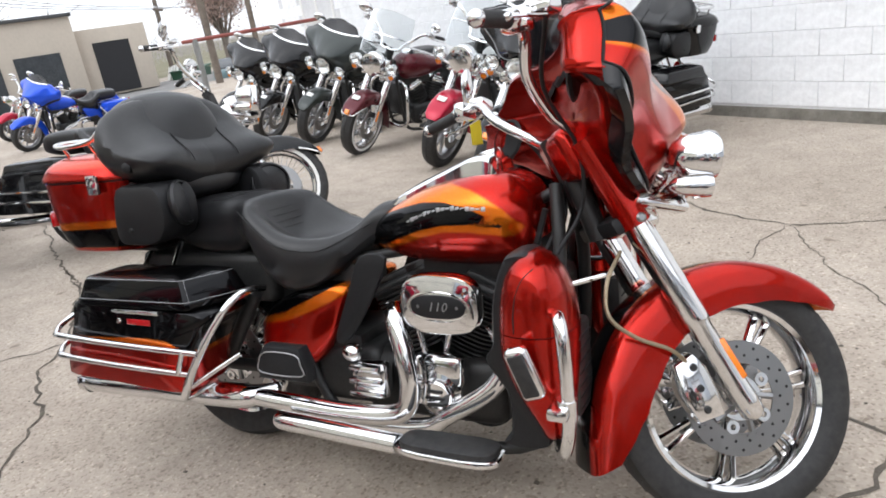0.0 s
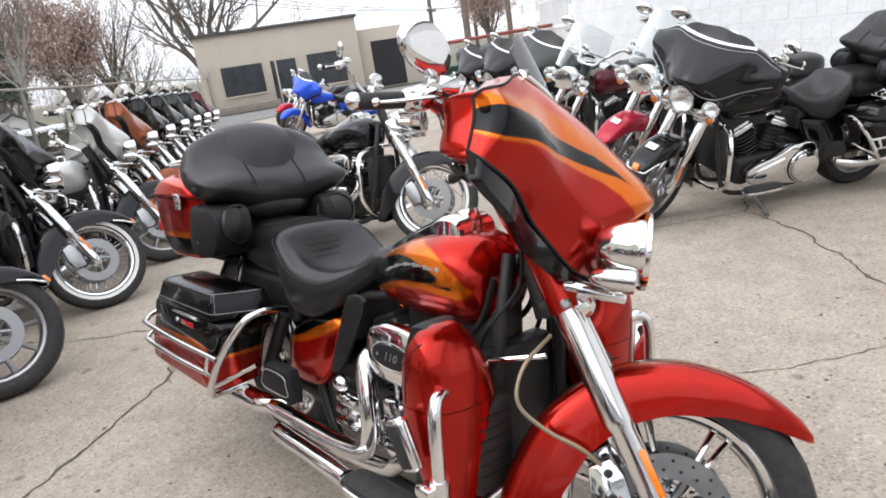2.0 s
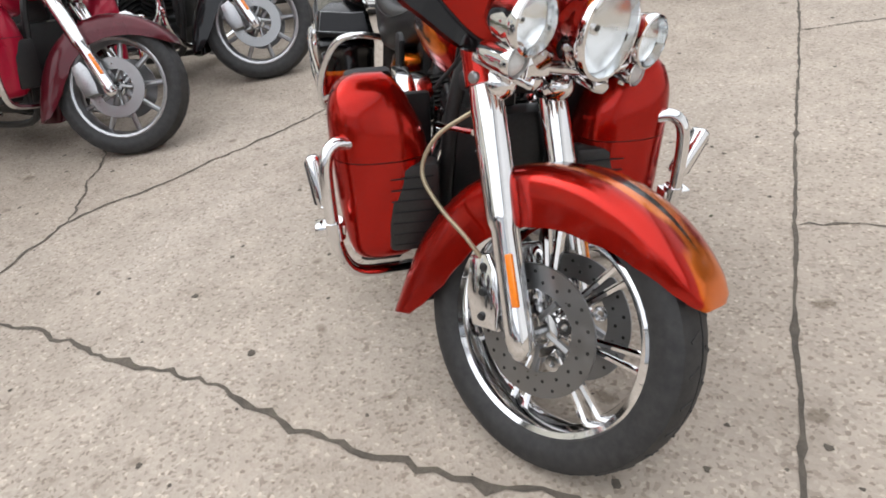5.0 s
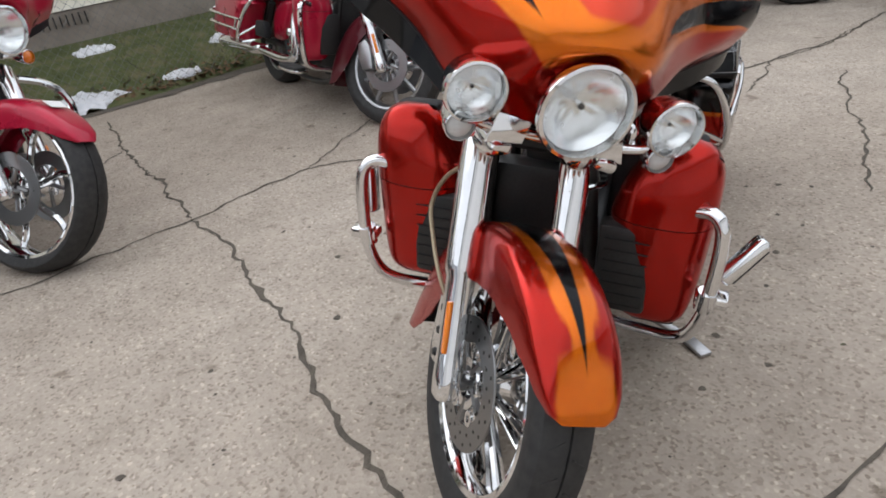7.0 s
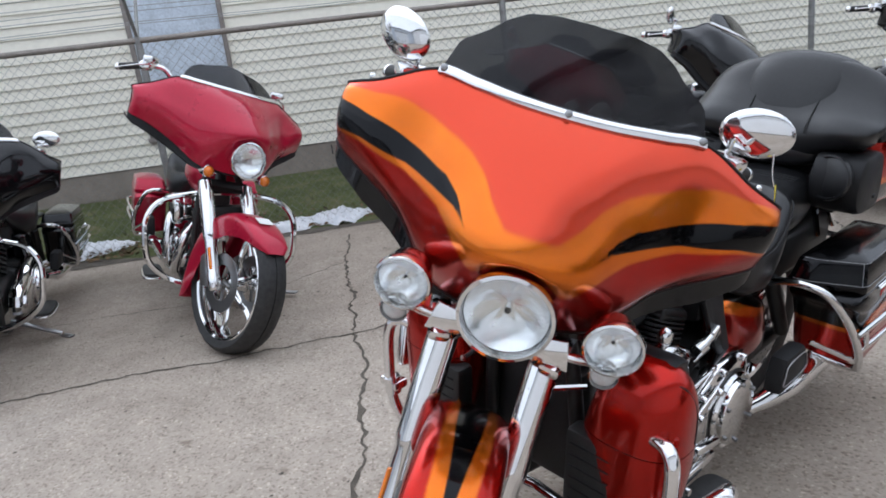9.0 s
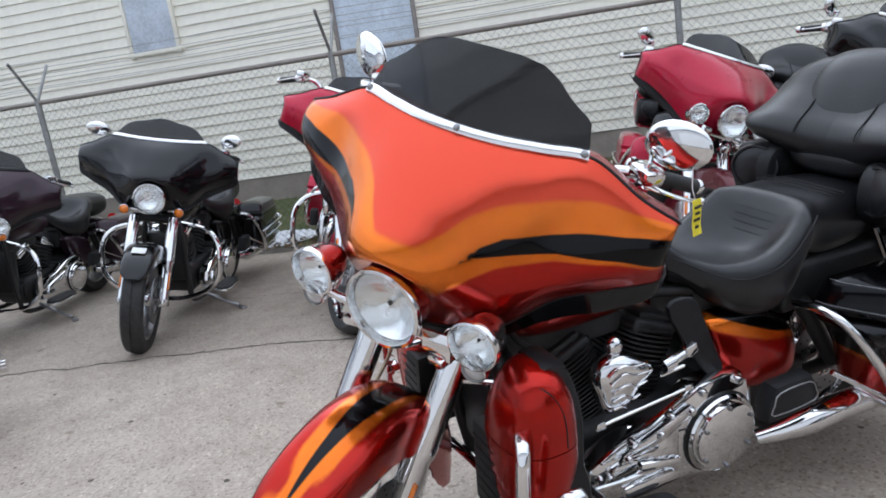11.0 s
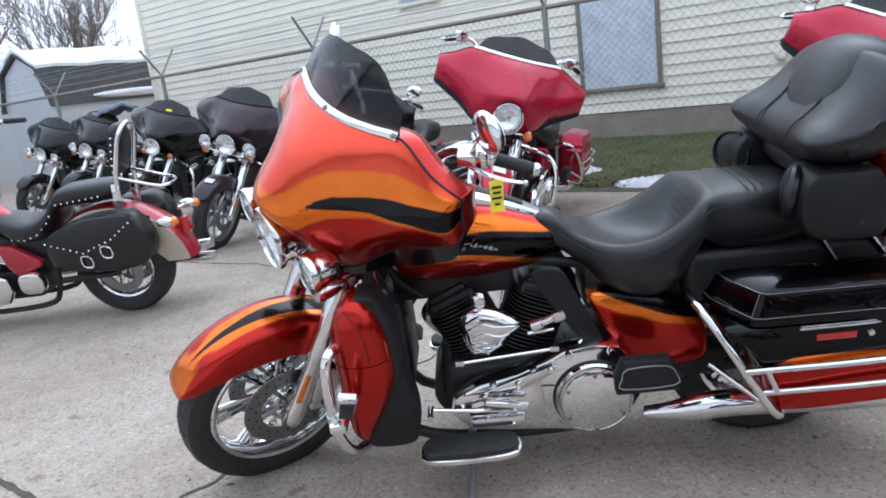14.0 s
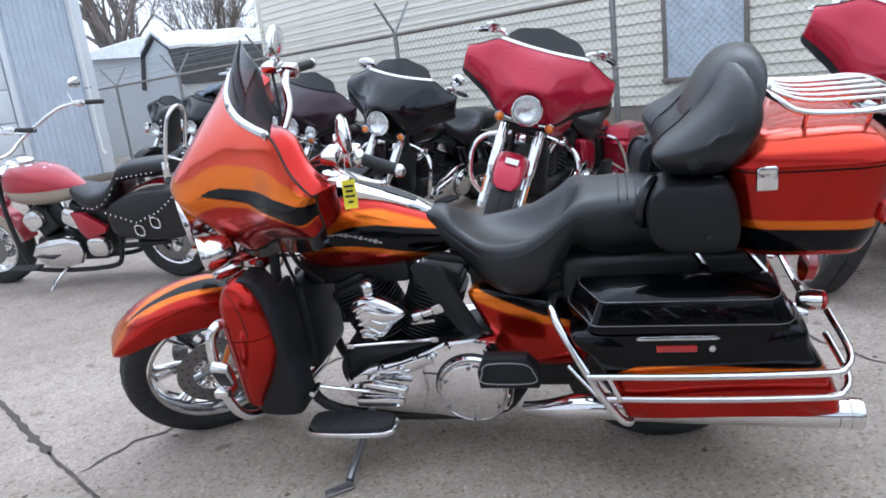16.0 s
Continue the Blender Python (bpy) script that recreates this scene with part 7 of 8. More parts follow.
def studs(name, line, gap, parent):
    """Small domed studs set along a line."""
    pts = [Vector(p) for p in line]
    s = Shape()
    for a, b in zip(pts, pts[1:]):
        k = max(1, int((b - a).length / gap))
        for i in range(k):
            s.ball((0.0075, 0.0075, 0.0075), 8, 5, Matrix.Translation(a.lerp(b, i / k)))
    return tagged(part(name, s, CHROME, parent, "row of chrome studs"), kind="stuff")


def cruiser(place, label):
    bike = thing("cruiser", place, label, "motorcycle")
    fine = True
    seg = 14
    eye = Matrix.Identity(4)
    wheel(bike, "rear_wheel", Vector((0, 0, 0.315)), 0.315, 0.17, 0.205, "wire", eye, False)
    ax = Vector((1.68, 0, 0.335))
    st = Matrix.Translation(ax) @ Matrix.Rotation(radians(5), 4, Vector((-0.53, 0, 0.85))) @ Matrix.Translation(-ax)
    wheel(bike, "front_wheel", ax, 0.335, 0.13, 0.225, "wire", st, False)
    # rear fender: red crown, tan skirts
    rings = []
    for i in range(33):
        th = radians(-2 + 152 * i / 32)
        k = i / 32
        back = math.pi - th
        r = 0.40 + 0.05 * max(0, 1 - k * 3)
        deep = 0.19 * math.sin(math.pi * min(1, 0.22 + k * 0.9)) + 0.02
        pr = [(-0.118, deep), (-0.118, 0.06), (-0.10, 0.018), (-0.05, 0.0), (0.0, -0.004), (0.05, 0.0), (0.10, 0.018), (0.118, 0.06), (0.118, deep), (0.110, deep), (0.108, 0.06), (0.05, 0.01), (-0.05, 0.01), (-0.108, 0.06), (-0.110, deep)]
        rings.append([((r - d) * math.cos(back) * 1.12, y, 0.365 + (r - d) * math.sin(back)) for y, d in pr])
    part("rear_fender", Shape().rings(rings), TWO_TONE, bike, "red and tan rear fender", None, {"tan": lambda p: abs(p.y) - 0.094})
    # teardrop tank
    rings = []
    for x, hw, zc, hh in smooth_rows([(1.30, 0.05, 0.82, 0.06), (1.27, 0.12, 0.815, 0.115), (1.18, 0.175, 0.81, 0.15), (1.02, 0.195, 0.80, 0.155), (0.86, 0.165, 0.775, 0.125), (0.74, 0.10, 0.745, 0.075), (0.66, 0.05, 0.73, 0.035)], 5):
        rings.append([(x, y, zc + z) for y, z in squircle(hw, hh, 32, 2.4)])
    tk = part("fuel_tank", Shape().rings(rings), TWO_TONE, bike, "red and tan teardrop tank", None, {"tan": lambda p: 0.775 + 0.05 * (p.x - 0.9) - p.z})
    part("tank_badge", Shape().tube([(1.13, 0.176, 0.765), (1.04, 0.182, 0.752), (0.95, 0.172, 0.75)], 0.007, 6, 4), CHROME, tk)
    con = [[(x, hw, z - 0.05), (x, hw, z - 0.012), (x, hw * 0.7, z), (x, -hw * 0.7, z), (x, -hw, z - 0.012), (x, -hw, z - 0.05)] for x, hw, z in ((1.25, 0.05, 0.925), (1.20, 0.075, 0.965), (1.05, 0.075, 0.962), (0.92, 0.05, 0.925), (0.78, 0.03, 0.845))]
    part("tank_console", Shape().rings(con), CHROME, bike)
    part("speedometer", Shape().lathe([(0, 0.012), (0.05, 0.012), (0.058, 0.018), (0.062, 0.0), (0.05, -0.03), (0, -0.03)], 24, shift(1.10, 0, 0.975) @ turn(-16, "Y")), CHROME, bike)
    # two-step studded seat
    rows = [(0.76, 0.05, 0.775, 0.715), (0.70, 0.12, 0.775, 0.65), (0.60, 0.165, 0.748, 0.60), (0.50, 0.19, 0.735, 0.585), (0.40, 0.185, 0.755, 0.60), (0.335, 0.16, 0.80, 0.66), (0.29, 0.135, 0.865, 0.735), (0.24, 0.13, 0.905, 0.775), (0.10, 0.125, 0.915, 0.785), (-0.06, 0.115, 0.915, 0.79), (-0.13, 0.09, 0.895, 0.80)]
    rings = []
    for x, hw, zt, zb in smooth_rows(rows, 4):
        rings.append([(x, y, (zt + zb) / 2 + z) for y, z in squircle(hw, (zt - zb) / 2, 24, 2.9)])
    so = part("seat", Shape().rings(rings), LEATHER, bike, "studded black leather two-step seat", sharp=60)
    for q in (1, -1):
        studs("stud_trim", [(0.60, q * 0.158, 0.625), (0.50, q * 0.185, 0.622), (0.41, q * 0.182, 0.65), (0.34, q * 0.160, 0.71), (0.29, q * 0.138, 0.79)], 0.035, so)
        studs("stud_trim", [(0.26, q * 0.131, 0.815), (0.10, q * 0.127, 0.825), (-0.06, q * 0.117, 0.835)], 0.038, so)
    # sissy bar with its pad
    bar = Shape().tube([(-0.14, 0.12, 0.74), (-0.17, 0.125, 0.92), (-0.235, 0.12, 1.13), (-0.265, 0.09, 1.215), (-0.278, 0.0, 1.252), (-0.265, -0.09, 1.215), (-0.235, -0.12, 1.13), (-0.17, -0.125, 0.92), (-0.14, -0.12, 0.74)], 0.014, 10, 5)
    bo = part("sissy_bar", bar, CHROME, bike, "chrome sissy bar")
    for q in (1, -1):
        part("bar_plate", Shape().box((0.055, 0.014, 0.20), 0.006, shift(-0.145, q * 0.128, 0.80) @ turn(-6, "Y")), CHROME, bo)
    pad = Shape().prism(squircle(0.105, 0.16, 28, 3.2), 0.055, 0.02, shift(-0.185, 0, 1.10) @ turn(-14, "Y") @ turn(90, "Y") @ turn(90, "Z"))
    po = part("backrest_pad", pad, LEATHER, bo, "studded backrest pad")
    for q in (1, -1):
        studs("stud_trim", [(-0.155, q * 0.107, 0.97), (-0.185, q * 0.108, 1.10), (-0.215, q * 0.103, 1.22)], 0.035, bo)
    part("luggage_rail", Shape().tube([(-0.16, 0.11, 0.94), (-0.40, 0.11, 0.86), (-0.46, 0.06, 0.85), (-0.46, -0.06, 0.85), (-0.40, -0.11, 0.86), (-0.16, -0.11, 0.94)], 0.010, 8, 4), CHROME, bo)
    # saddlebags
    for q in (1, -1):
        out = spline([Vector((*p, 0)) for p in [(0.30, 0.63), (0.10, 0.73), (-0.10, 0.752), (-0.27, 0.73), (-0.35, 0.55), (-0.27, 0.41), (-0.05, 0.385), (0.27, 0.43), (0.325, 0.52)]], 4, True)
        c = Vector((-0.01, 0.57, 0))
        rings = [[(c.x + (p.x - c.x) * k, q * y, c.y + (p.y - c.y) * k) for p in out] for y, k in ((0.13, 0.92), (0.15, 0.99), (0.24, 1.0), (0.275, 0.97), (0.288, 0.90), (0.292, 0.6))]
        s = Shape().rings([list(reversed(r)) for r in rings] if q > 0 else rings)
        bag = part("saddlebag", s, LEATHER, bike, "black leather saddlebag", sharp=55)
        flap = Shape()
        line = [(0.30, 0.60), (0.08, 0.515), (-0.12, 0.585), (-0.29, 0.70)]
        top = [(0.27, 0.66), (0.10, 0.735), (-0.10, 0.755), (-0.27, 0.735)]
        flap.grid([[(x, q * 0.296, z), (0.5 * (x + x2), q * 0.302, 0.5 * (z + z2)), (x2, q * 0.27, z2 + 0.006)] for (x, z), (x2, z2) in zip(line, top)], None, (0, -q * 0.012, 0))
        part("flap", flap, LEATHER, bag)
        studs("stud_trim", [(x, q * 0.301, z + 0.018) for x, z in line], 0.036, bag)
        for x, z in ((0.07, 0.475), (-0.07, 0.525)):
            buckle = Shape().tube([(x + dx, q * 0.302, z + dz) for dx, dz in ((-0.028, -0.036), (0.028, -0.026), (0.028, 0.036), (-0.028, 0.026))], 0.0065, 8, 3, True)
            part("buckle", buckle, CHROME, bag)
            part("strap", Shape().box((0.03, 0.008, 0.13), 0.003, shift(x, q * 0.296, z)), LEATHER, bag)
    # engine and chassis
    s = Shape()
    for q in (1, -1):
        s.tube([(1.36, q * 0.05, 0.88), (1.33, q * 0.12, 0.60), (1.28, q * 0.14, 0.25), (1.15, q * 0.14, 0.15), (0.55, q * 0.14, 0.15), (0.42, q * 0.13, 0.26), (0.36, q * 0.12, 0.55), (0.1, q * 0.12, 0.66), (-0.3, q * 0.12, 0.66)], 0.019, 8, 4)
        s.tube([(0.46, q * 0.12, 0.30), (0.0, q * 0.115, 0.315)], 0.022, 8, 1)
    s.tube([(1.36, 0, 0.86), (0.9, 0, 0.72), (0.4, 0, 0.66)], 0.026, 8, 3)
    s.box((0.62, 0.24, 0.22), 0.05, shift(0.86, 0, 0.30)).box((0.34, 0.20, 0.26), 0.04, shift(0.50, 0, 0.48))
    part("frame", s, ENGINE_BLACK, bike)
    for a, x in ((27, 0.82), (-27, 1.02)):
        cyl = Shape().prism(squircle(0.095, 0.10, 20, 3.0), 0.24, 0.03, shift(x, 0, 0.40) @ turn(-a, "Y") @ shift(0, 0, 0.14))
        part("cylinder", cyl, ENGINE_BLACK, bike)
        for q in (1, -1):
            hd = Shape().prism(squircle(0.085, 0.07, 20, 3.4), 0.05, 0.016, shift(x, q * 0.125, 0.40) @ turn(-a, "Y") @ shift(0, 0, 0.165) @ turn(90, "X"))
            part("cylinder_cover", hd, CHROME, bike)
    part("primary_cover", Shape().prism([(1.14, 0.30), (1.08, 0.38), (0.94, 0.42), (0.80, 0.425), (0.70, 0.38), (0.68, 0.29), (0.74, 0.21), (0.88, 0.185), (1.04, 0.20)], 0.07, 0.022, shift(0, 0.185, 0) @ turn(90, "X")), CHROME, bike)
    part("gear_cover", Shape().prism(squircle(0.085, 0.075, 24, 3.0), 0.07, 0.018, shift(0.545, 0.185, 0.335) @ turn(90, "X")), CHROME, bike)
    part("air_cleaner", Shape().prism(squircle(0.11, 0.08, 28, 3.0), 0.07, 0.02, shift(0.92, -0.21, 0.58) @ turn(90, "X")), CHROME, bike)
    for q in (1, -1):
        part("side_cover", Shape().prism([(0.72, 0.60), (0.62, 0.59), (0.45, 0.47), (0.47, 0.43), (0.64, 0.385), (0.69, 0.45)], 0.05, 0.014, shift(0, q * 0.15, 0) @ turn(90, "X")), TWO_TONE, bike, "red side cover", None, {"tan": lambda p: -1.0})
        part("floorboard", Shape().box((0.26, 0.10, 0.022), 0.01, shift(1.14, q * 0.31, 0.24)), RUBBER, bike)
        part("muffler", Shape().tube([(0.75, q * 0.0 - 0.22, 0.24), (0.4, -0.25, 0.25), (-0.5, -0.26, 0.27 - 0.05 * q)], 0.036, seg, 3), CHROME, bike)
        sg = Shape().lathe([(0, 0.045), (0.02, 0.04), (0.034, 0.015), (0.036, -0.01), (0.024, -0.05), (0, -0.06)], 16, shift(-0.44, q * 0.19, 0.64) @ turn(-90, "Y"))
        so = part("turn_signal", sg, CHROME, bike)
        part("signal_lens", Shape().lathe([(0, 0.03), (0.02, 0.026), (0.034, 0.004), (0, 0)], 16, shift(-0.485, q * 0.19, 0.64) @ turn(-90, "Y")), AMBER, so)
        part("signal_stem", Shape().tube([(-0.40, q * 0.10, 0.64), (-0.43, q * 0.19, 0.64)], 0.012, 8, 1), CHROME, so)
    part("tail_lamp", Shape().prism([(-0.03, -0.05), (0.03, -0.05), (0.04, 0.05), (-0.04, 0.05)], 0.06, 0.012, shift(-0.47, 0, 0.56) @ turn(-78, "Y") @ turn(90, "Z")), RED_LENS, bike)
    # forks, bars, lamp
    for q in (1, -1):
        part("fork_leg", Shape().tube([(1.68, q * 0.10, 0.30), (1.54, q * 0.10, 0.56), (1.33, q * 0.10, 0.95)], 0.032, seg, 2), CHROME, bike, "", st)
    part("triple_clamp", Shape().box((0.08, 0.27, 0.05), 0.012, shift(1.37, 0, 0.90) @ turn(-28, "Y")), CHROME, bike, "", st)
    f = []
    for i in range(21):
        a = radians(25 + 150 * i / 20)
        f.append([(1.68 + (0.375 - d) * math.cos(a), y, 0.335 + (0.375 - d) * math.sin(a)) for y, d in ((-0.09, 0.10), (-0.085, 0.03), (-0.05, 0.0), (0.05, 0.0), (0.085, 0.03), (0.09, 0.10), (0.08, 0.10), (0.05, 0.01), (-0.05, 0.01), (-0.08, 0.10))])
    part("front_fender", Shape().rings(f), TWO_TONE, bike, "", st, {"tan": lambda p: abs(p.y) - 0.08})
    lamp(bike, "headlight", (1.50, 0, 0.90), 0.09, 0.13, st, False)
    hb = part("handlebar", Shape().tube([(0.60, 0.40, 1.27), (0.78, 0.395, 1.28), (0.98, 0.36, 1.26), (1.22, 0.20, 1.11), (1.28, 0.08, 1.03), (1.28, -0.08, 1.03), (1.22, -0.20, 1.11), (0.98, -0.36, 1.26), (0.78, -0.395, 1.28), (0.60, -0.40, 1.27)], 0.0135, 10, 4), CHROME, bike, "", st)
    for q in (1, -1):
        part("grip", Shape().tube([(0.60, q * 0.40, 1.27), (0.74, q * 0.398, 1.279)], 0.018, 10, 1), RUBBER, hb, "", st)
        part("switch_housing", Shape().box((0.075, 0.045, 0.05), 0.014, shift(0.80, q * 0.392, 1.28)), CHROME, hb, "", st)
        part("mirror_stalk", Shape().tube([(0.84, q * 0.385, 1.29), (0.87, q * 0.41, 1.37), (0.83, q * 0.44, 1.41)], 0.006, 8, 4), CHROME, hb, "", st)
        part("mirror", Shape().ball((0.02, 0.062, 0.042), 18, 10, shift(0.82, q * 0.45, 1.43) @ turn(q * 12, "Z")), CHROME, hb, "", st)
        part("lever", Shape().tube([(0.84, q * 0.42, 1.28), (0.74, q * 0.45, 1.28), (0.62, q * 0.455, 1.26)], 0.006, 8, 3), CHROME, hb, "", st)
    stand = Shape().tube([(0.93, 0.12, 0.17), (0.99, 0.24, 0.085), (1.04, 0.34, -0.035)], 0.013, 10, 2)
    stand.box((0.09, 0.04, 0.012), 0.005, shift(1.06, 0.35, -0.04) @ turn(8, "X"))
    part("kickstand", stand, CHROME, bike)
    return bike


cruiser(pose(3.35, -2.27, 0, 0, 0, -1) @ turn(-8, "X"), "red and tan cruiser with studded leather seat and saddlebags")

# ---- paper tag on the clutch lever ----
tag = thing("paper_tag", pose(0.936, 0.485, 0.960, 0, 0, 18), "yellow paper price tag hanging from the clutch lever", "tag")
part("card", Shape().grid([[(x, 0.003 * math.sin(z * 60), z) for z in (-0.045, -0.02, 0.01, 0.035)] for x in (-0.018, 0.0, 0.018)], None, (0, 0.001, 0)), YELLOW, tag)
part("tie", Shape().tube([(0, 0, 0.033), (0.004, -0.003, 0.06), (0.0, 0.0, 0.105)], 0.0012, 5, 3), WHITE_TAG, tag)
for k, (w, z) in enumerate(((0.026, 0.018), (0.02, 0.004), (0.026, -0.010), (0.014, -0.026))):
    part("print_bar", Shape().box((w, 0.0012, 0.006), 0.0, shift(0.0, 0.003 * math.sin(z * 60) + 0.0022, z)), ENGINE_BLACK, tag)

# ---- white metal garage beyond the cruiser ----
METAL = surface("pale_corrugated_steel", (0.60, 0.65, 0.72), 0.5, 0.0, vary=0.10, scale=3.0, bump=0.06, bump_scale=30.0)
DOORW = surface("white_panel_door", (0.74, 0.77, 0.80), 0.5, vary=0.05, scale=2.0)
GARAGE = Matrix(((-OUT.x, ALONG.x, 0, 9.5), (-OUT.y, ALONG.y, 0, -9.6), (0, 0, 1, 0), (0, 0, 0, 1)))
gar = thing("metal_garage", GARAGE, "white corrugated metal garage with a panel door", "garage")
part("wall", Shape().box((10.0, 7.0, 3.75), 0.0, shift(-5.0, 3.56, 2.0)), METAL, gar)
part("slab", Shape().box((10.4, 7.2, 0.14), 0.02, shift(-5.05, 3.45, 0.07)), FOUND, gar)
part("roof", Shape().box((10.4, 7.6, 0.12), 0.02, shift(-5.0, 3.5, 3.92)), ROOF, gar)
rib, k = [], 0
while k * 0.10 < 1.10:
    x = -1.36 + 0.10 * k
    rib += [(x, 0.05), (x + 0.055, 0.05), (x + 0.065, 0.02), (x + 0.085, 0.02)]
    k += 1
rib.append((-0.24, 0.05))
part("corrugated_panel", Shape().grid([[(x, y, z) for x, y in rib] for z in (0.14, 3.8)], None, (0, 0.012, 0)), METAL, gar, "bluish white ribbed steel", sharp=20)
part("corner_board", Shape().box((0.24, 0.07, 3.68), 0.01, shift(-0.12, 0.02, 1.98)), DOORW, gar)
part("downspout", Shape().tube([(-0.19, -0.045, 3.8), (-0.19, -0.045, 0.62), (-0.16, -0.10, 0.50)], 0.032, 8, 1), WHITE_TAG, gar)
part("downspout_band", Shape().box((0.10, 0.06, 0.03), 0.005, shift(-0.19, -0.04, 1.75)), STEEL, gar)
do = part("panel_door", Shape().box((4.2, 0.05, 0.52), 0.012, shift(-3.6, 0.03, 0.42)), DOORW, gar, "white overhead panel door")
for k in range(1, 5):
    part("door_panel", Shape().box((4.2, 0.05, 0.56), 0.012, shift(-3.6, 0.03, 0.42 + 0.575 * k - 0.02)), DOORW, do)
part("door_frame", Shape().box((0.10, 0.09, 3.1), 0.008, shift(-1.43, 0.01, 1.69)), DOORW, gar)
part("door_header", Shape().box((4.5, 0.10, 0.16), 0.008, shift(-3.6, 0.01, 3.12)), FRAME, gar)

# ---- gambrel shed behind the fence ----
SHEDW = surface("pale_shed_boards", (0.60, 0.62, 0.63), 0.7, vary=0.08, scale=4.0)
SHED = Matrix(((ALONG.x, OUT.x, 0, 11.0), (ALONG.y, OUT.y, 0, -14.0), (0, 0, 1, 0), (0, 0, 0, 1)))
shed = thing("garden_shed", SHED, "pale gambrel-roofed shed with snow on its roof", "shed")
END = [(-1.1, 0.0), (1.1, 0.0), (1.1, 1.85), (0.78, 2.55), (0.0, 2.92), (-0.78, 2.55), (-1.1, 1.85)]
part("wall", Shape().rings([[(x, y, z) for x, z in END] for y in (0.0, -5.0)]), SHEDW, shed, sharp=20)
for q in (1, -1):
    for (x0, z0), (x1, z1), nm in (((1.17, 1.72), (0.79, 2.58), "lower_roof"), ((0.79, 2.58), (0.0, 2.95), "upper_roof")):
        s = Shape().grid([[(q * x0, y, z0), (q * x1, y, z1)] for y in (0.10, -5.1)], None, (0, 0, 0.05))
        part(nm, s, ROOF, shed)
sn = Shape().grid([[(x, y + 0.03 * math.sin(x * 9), z + 0.02 * math.sin(y * 5 + x * 3)) for x, z in ((-0.82, 2.60), (-0.6, 2.75), (-0.3, 2.89), (0.0, 3.02), (0.3, 2.90), (0.6, 2.76), (0.82, 2.60))] for y in [0.08 - 0.4 * i for i in range(14)]], None, (0, 0, 0.07))
part("roof_snow", sn, SNOW, shed, "layer of old snow")
part("eave_snow", Shape().ball((0.16, 1.3, 0.10), 12, 8, shift(-1.10, -2.2, 1.88)), SNOW, shed, "lump of old snow")
out = thing("outbuilding", pose(15.2, -17.6, 0, 0, 0, -32), "white outbuilding with snow on its low roof", "shed")
part("wall", Shape().box((5.0, 4.0, 2.7), 0.0, shift(0, 0, 1.35)), SHEDW, out)
part("roof_snow", Shape().prism([(-2.3, 2.7), (2.3, 2.7), (0.0, 3.25)], 5.4, 0.05, turn(90, "Z") @ turn(90, "X")), SNOW, out)

# ---- folded cover lying on a parked motorcycle ----
COVER = surface("blue_grey_cover_cloth", (0.17, 0.20, 0.26), 0.8, vary=0.25, scale=7.0, bump=0.5, bump_scale=25.0)
rows = []
for i in range(15):
    u = -0.32 + 0.64 * i / 14
    rows.append([(u, v, 0.11 * math.exp(-(u * 2.6) ** 2 - (v * 4.5) ** 2) + 0.030 * math.sin(u * 23 + v * 9) * math.cos(v * 17 - u * 6) - 0.25 * max(0, abs(v) - 0.14)) for v in [-0.22 + 0.44 * j / 10 for j in range(11)]])
cov = tagged(part("folded_cover", Shape().grid(rows, None, (0, 0, -0.03)), COVER), "crumpled blue-grey cloth cover lying on the windshield", "cover")
cov.matrix_world = pose(5.82, -7.40, 1.36, 0, 8, -28)


# ---- trees, poles and distance ----
BARK = mottled("grey_bark", [(0.3, (0.10, 0.085, 0.07)), (0.7, (0.20, 0.175, 0.15))], 6.0, 0.9, 0.8, 30.0)
PALEBARK = mottled("pale_bark", [(0.3, (0.25, 0.23, 0.20)), (0.7, (0.42, 0.39, 0.35))], 4.0, 0.9, 0.6, 30.0)
TWIG = mottled("bare_twigs", [(0.3, (0.16, 0.13, 0.11)), (0.7, (0.26, 0.22, 0.19))], 3.0, 0.9, 0.1)
BROWNLEAF = mottled("dry_oak_leaves", [(0.3, (0.36, 0.25, 0.21)), (0.7, (0.52, 0.40, 0.35))], 2.0, 0.9, 0.1)
NEEDLE = mottled("conifer_needles", [(0.3, (0.014, 0.030, 0.016)), (0.7, (0.038, 0.062, 0.03))], 2.0, 0.8, 0.1)
HEDGE = mottled("hedge_leaves", [(0.3, (0.06, 0.055, 0.035)), (0.7, (0.13, 0.115, 0.075))], 3.0, 0.9, 0.1)
POLEWOOD = mottled("weathered_pole_wood", [(0.3, (0.10, 0.08, 0.065)), (0.7, (0.19, 0.16, 0.13))], 5.0, 0.9, 0.5, 40.0)


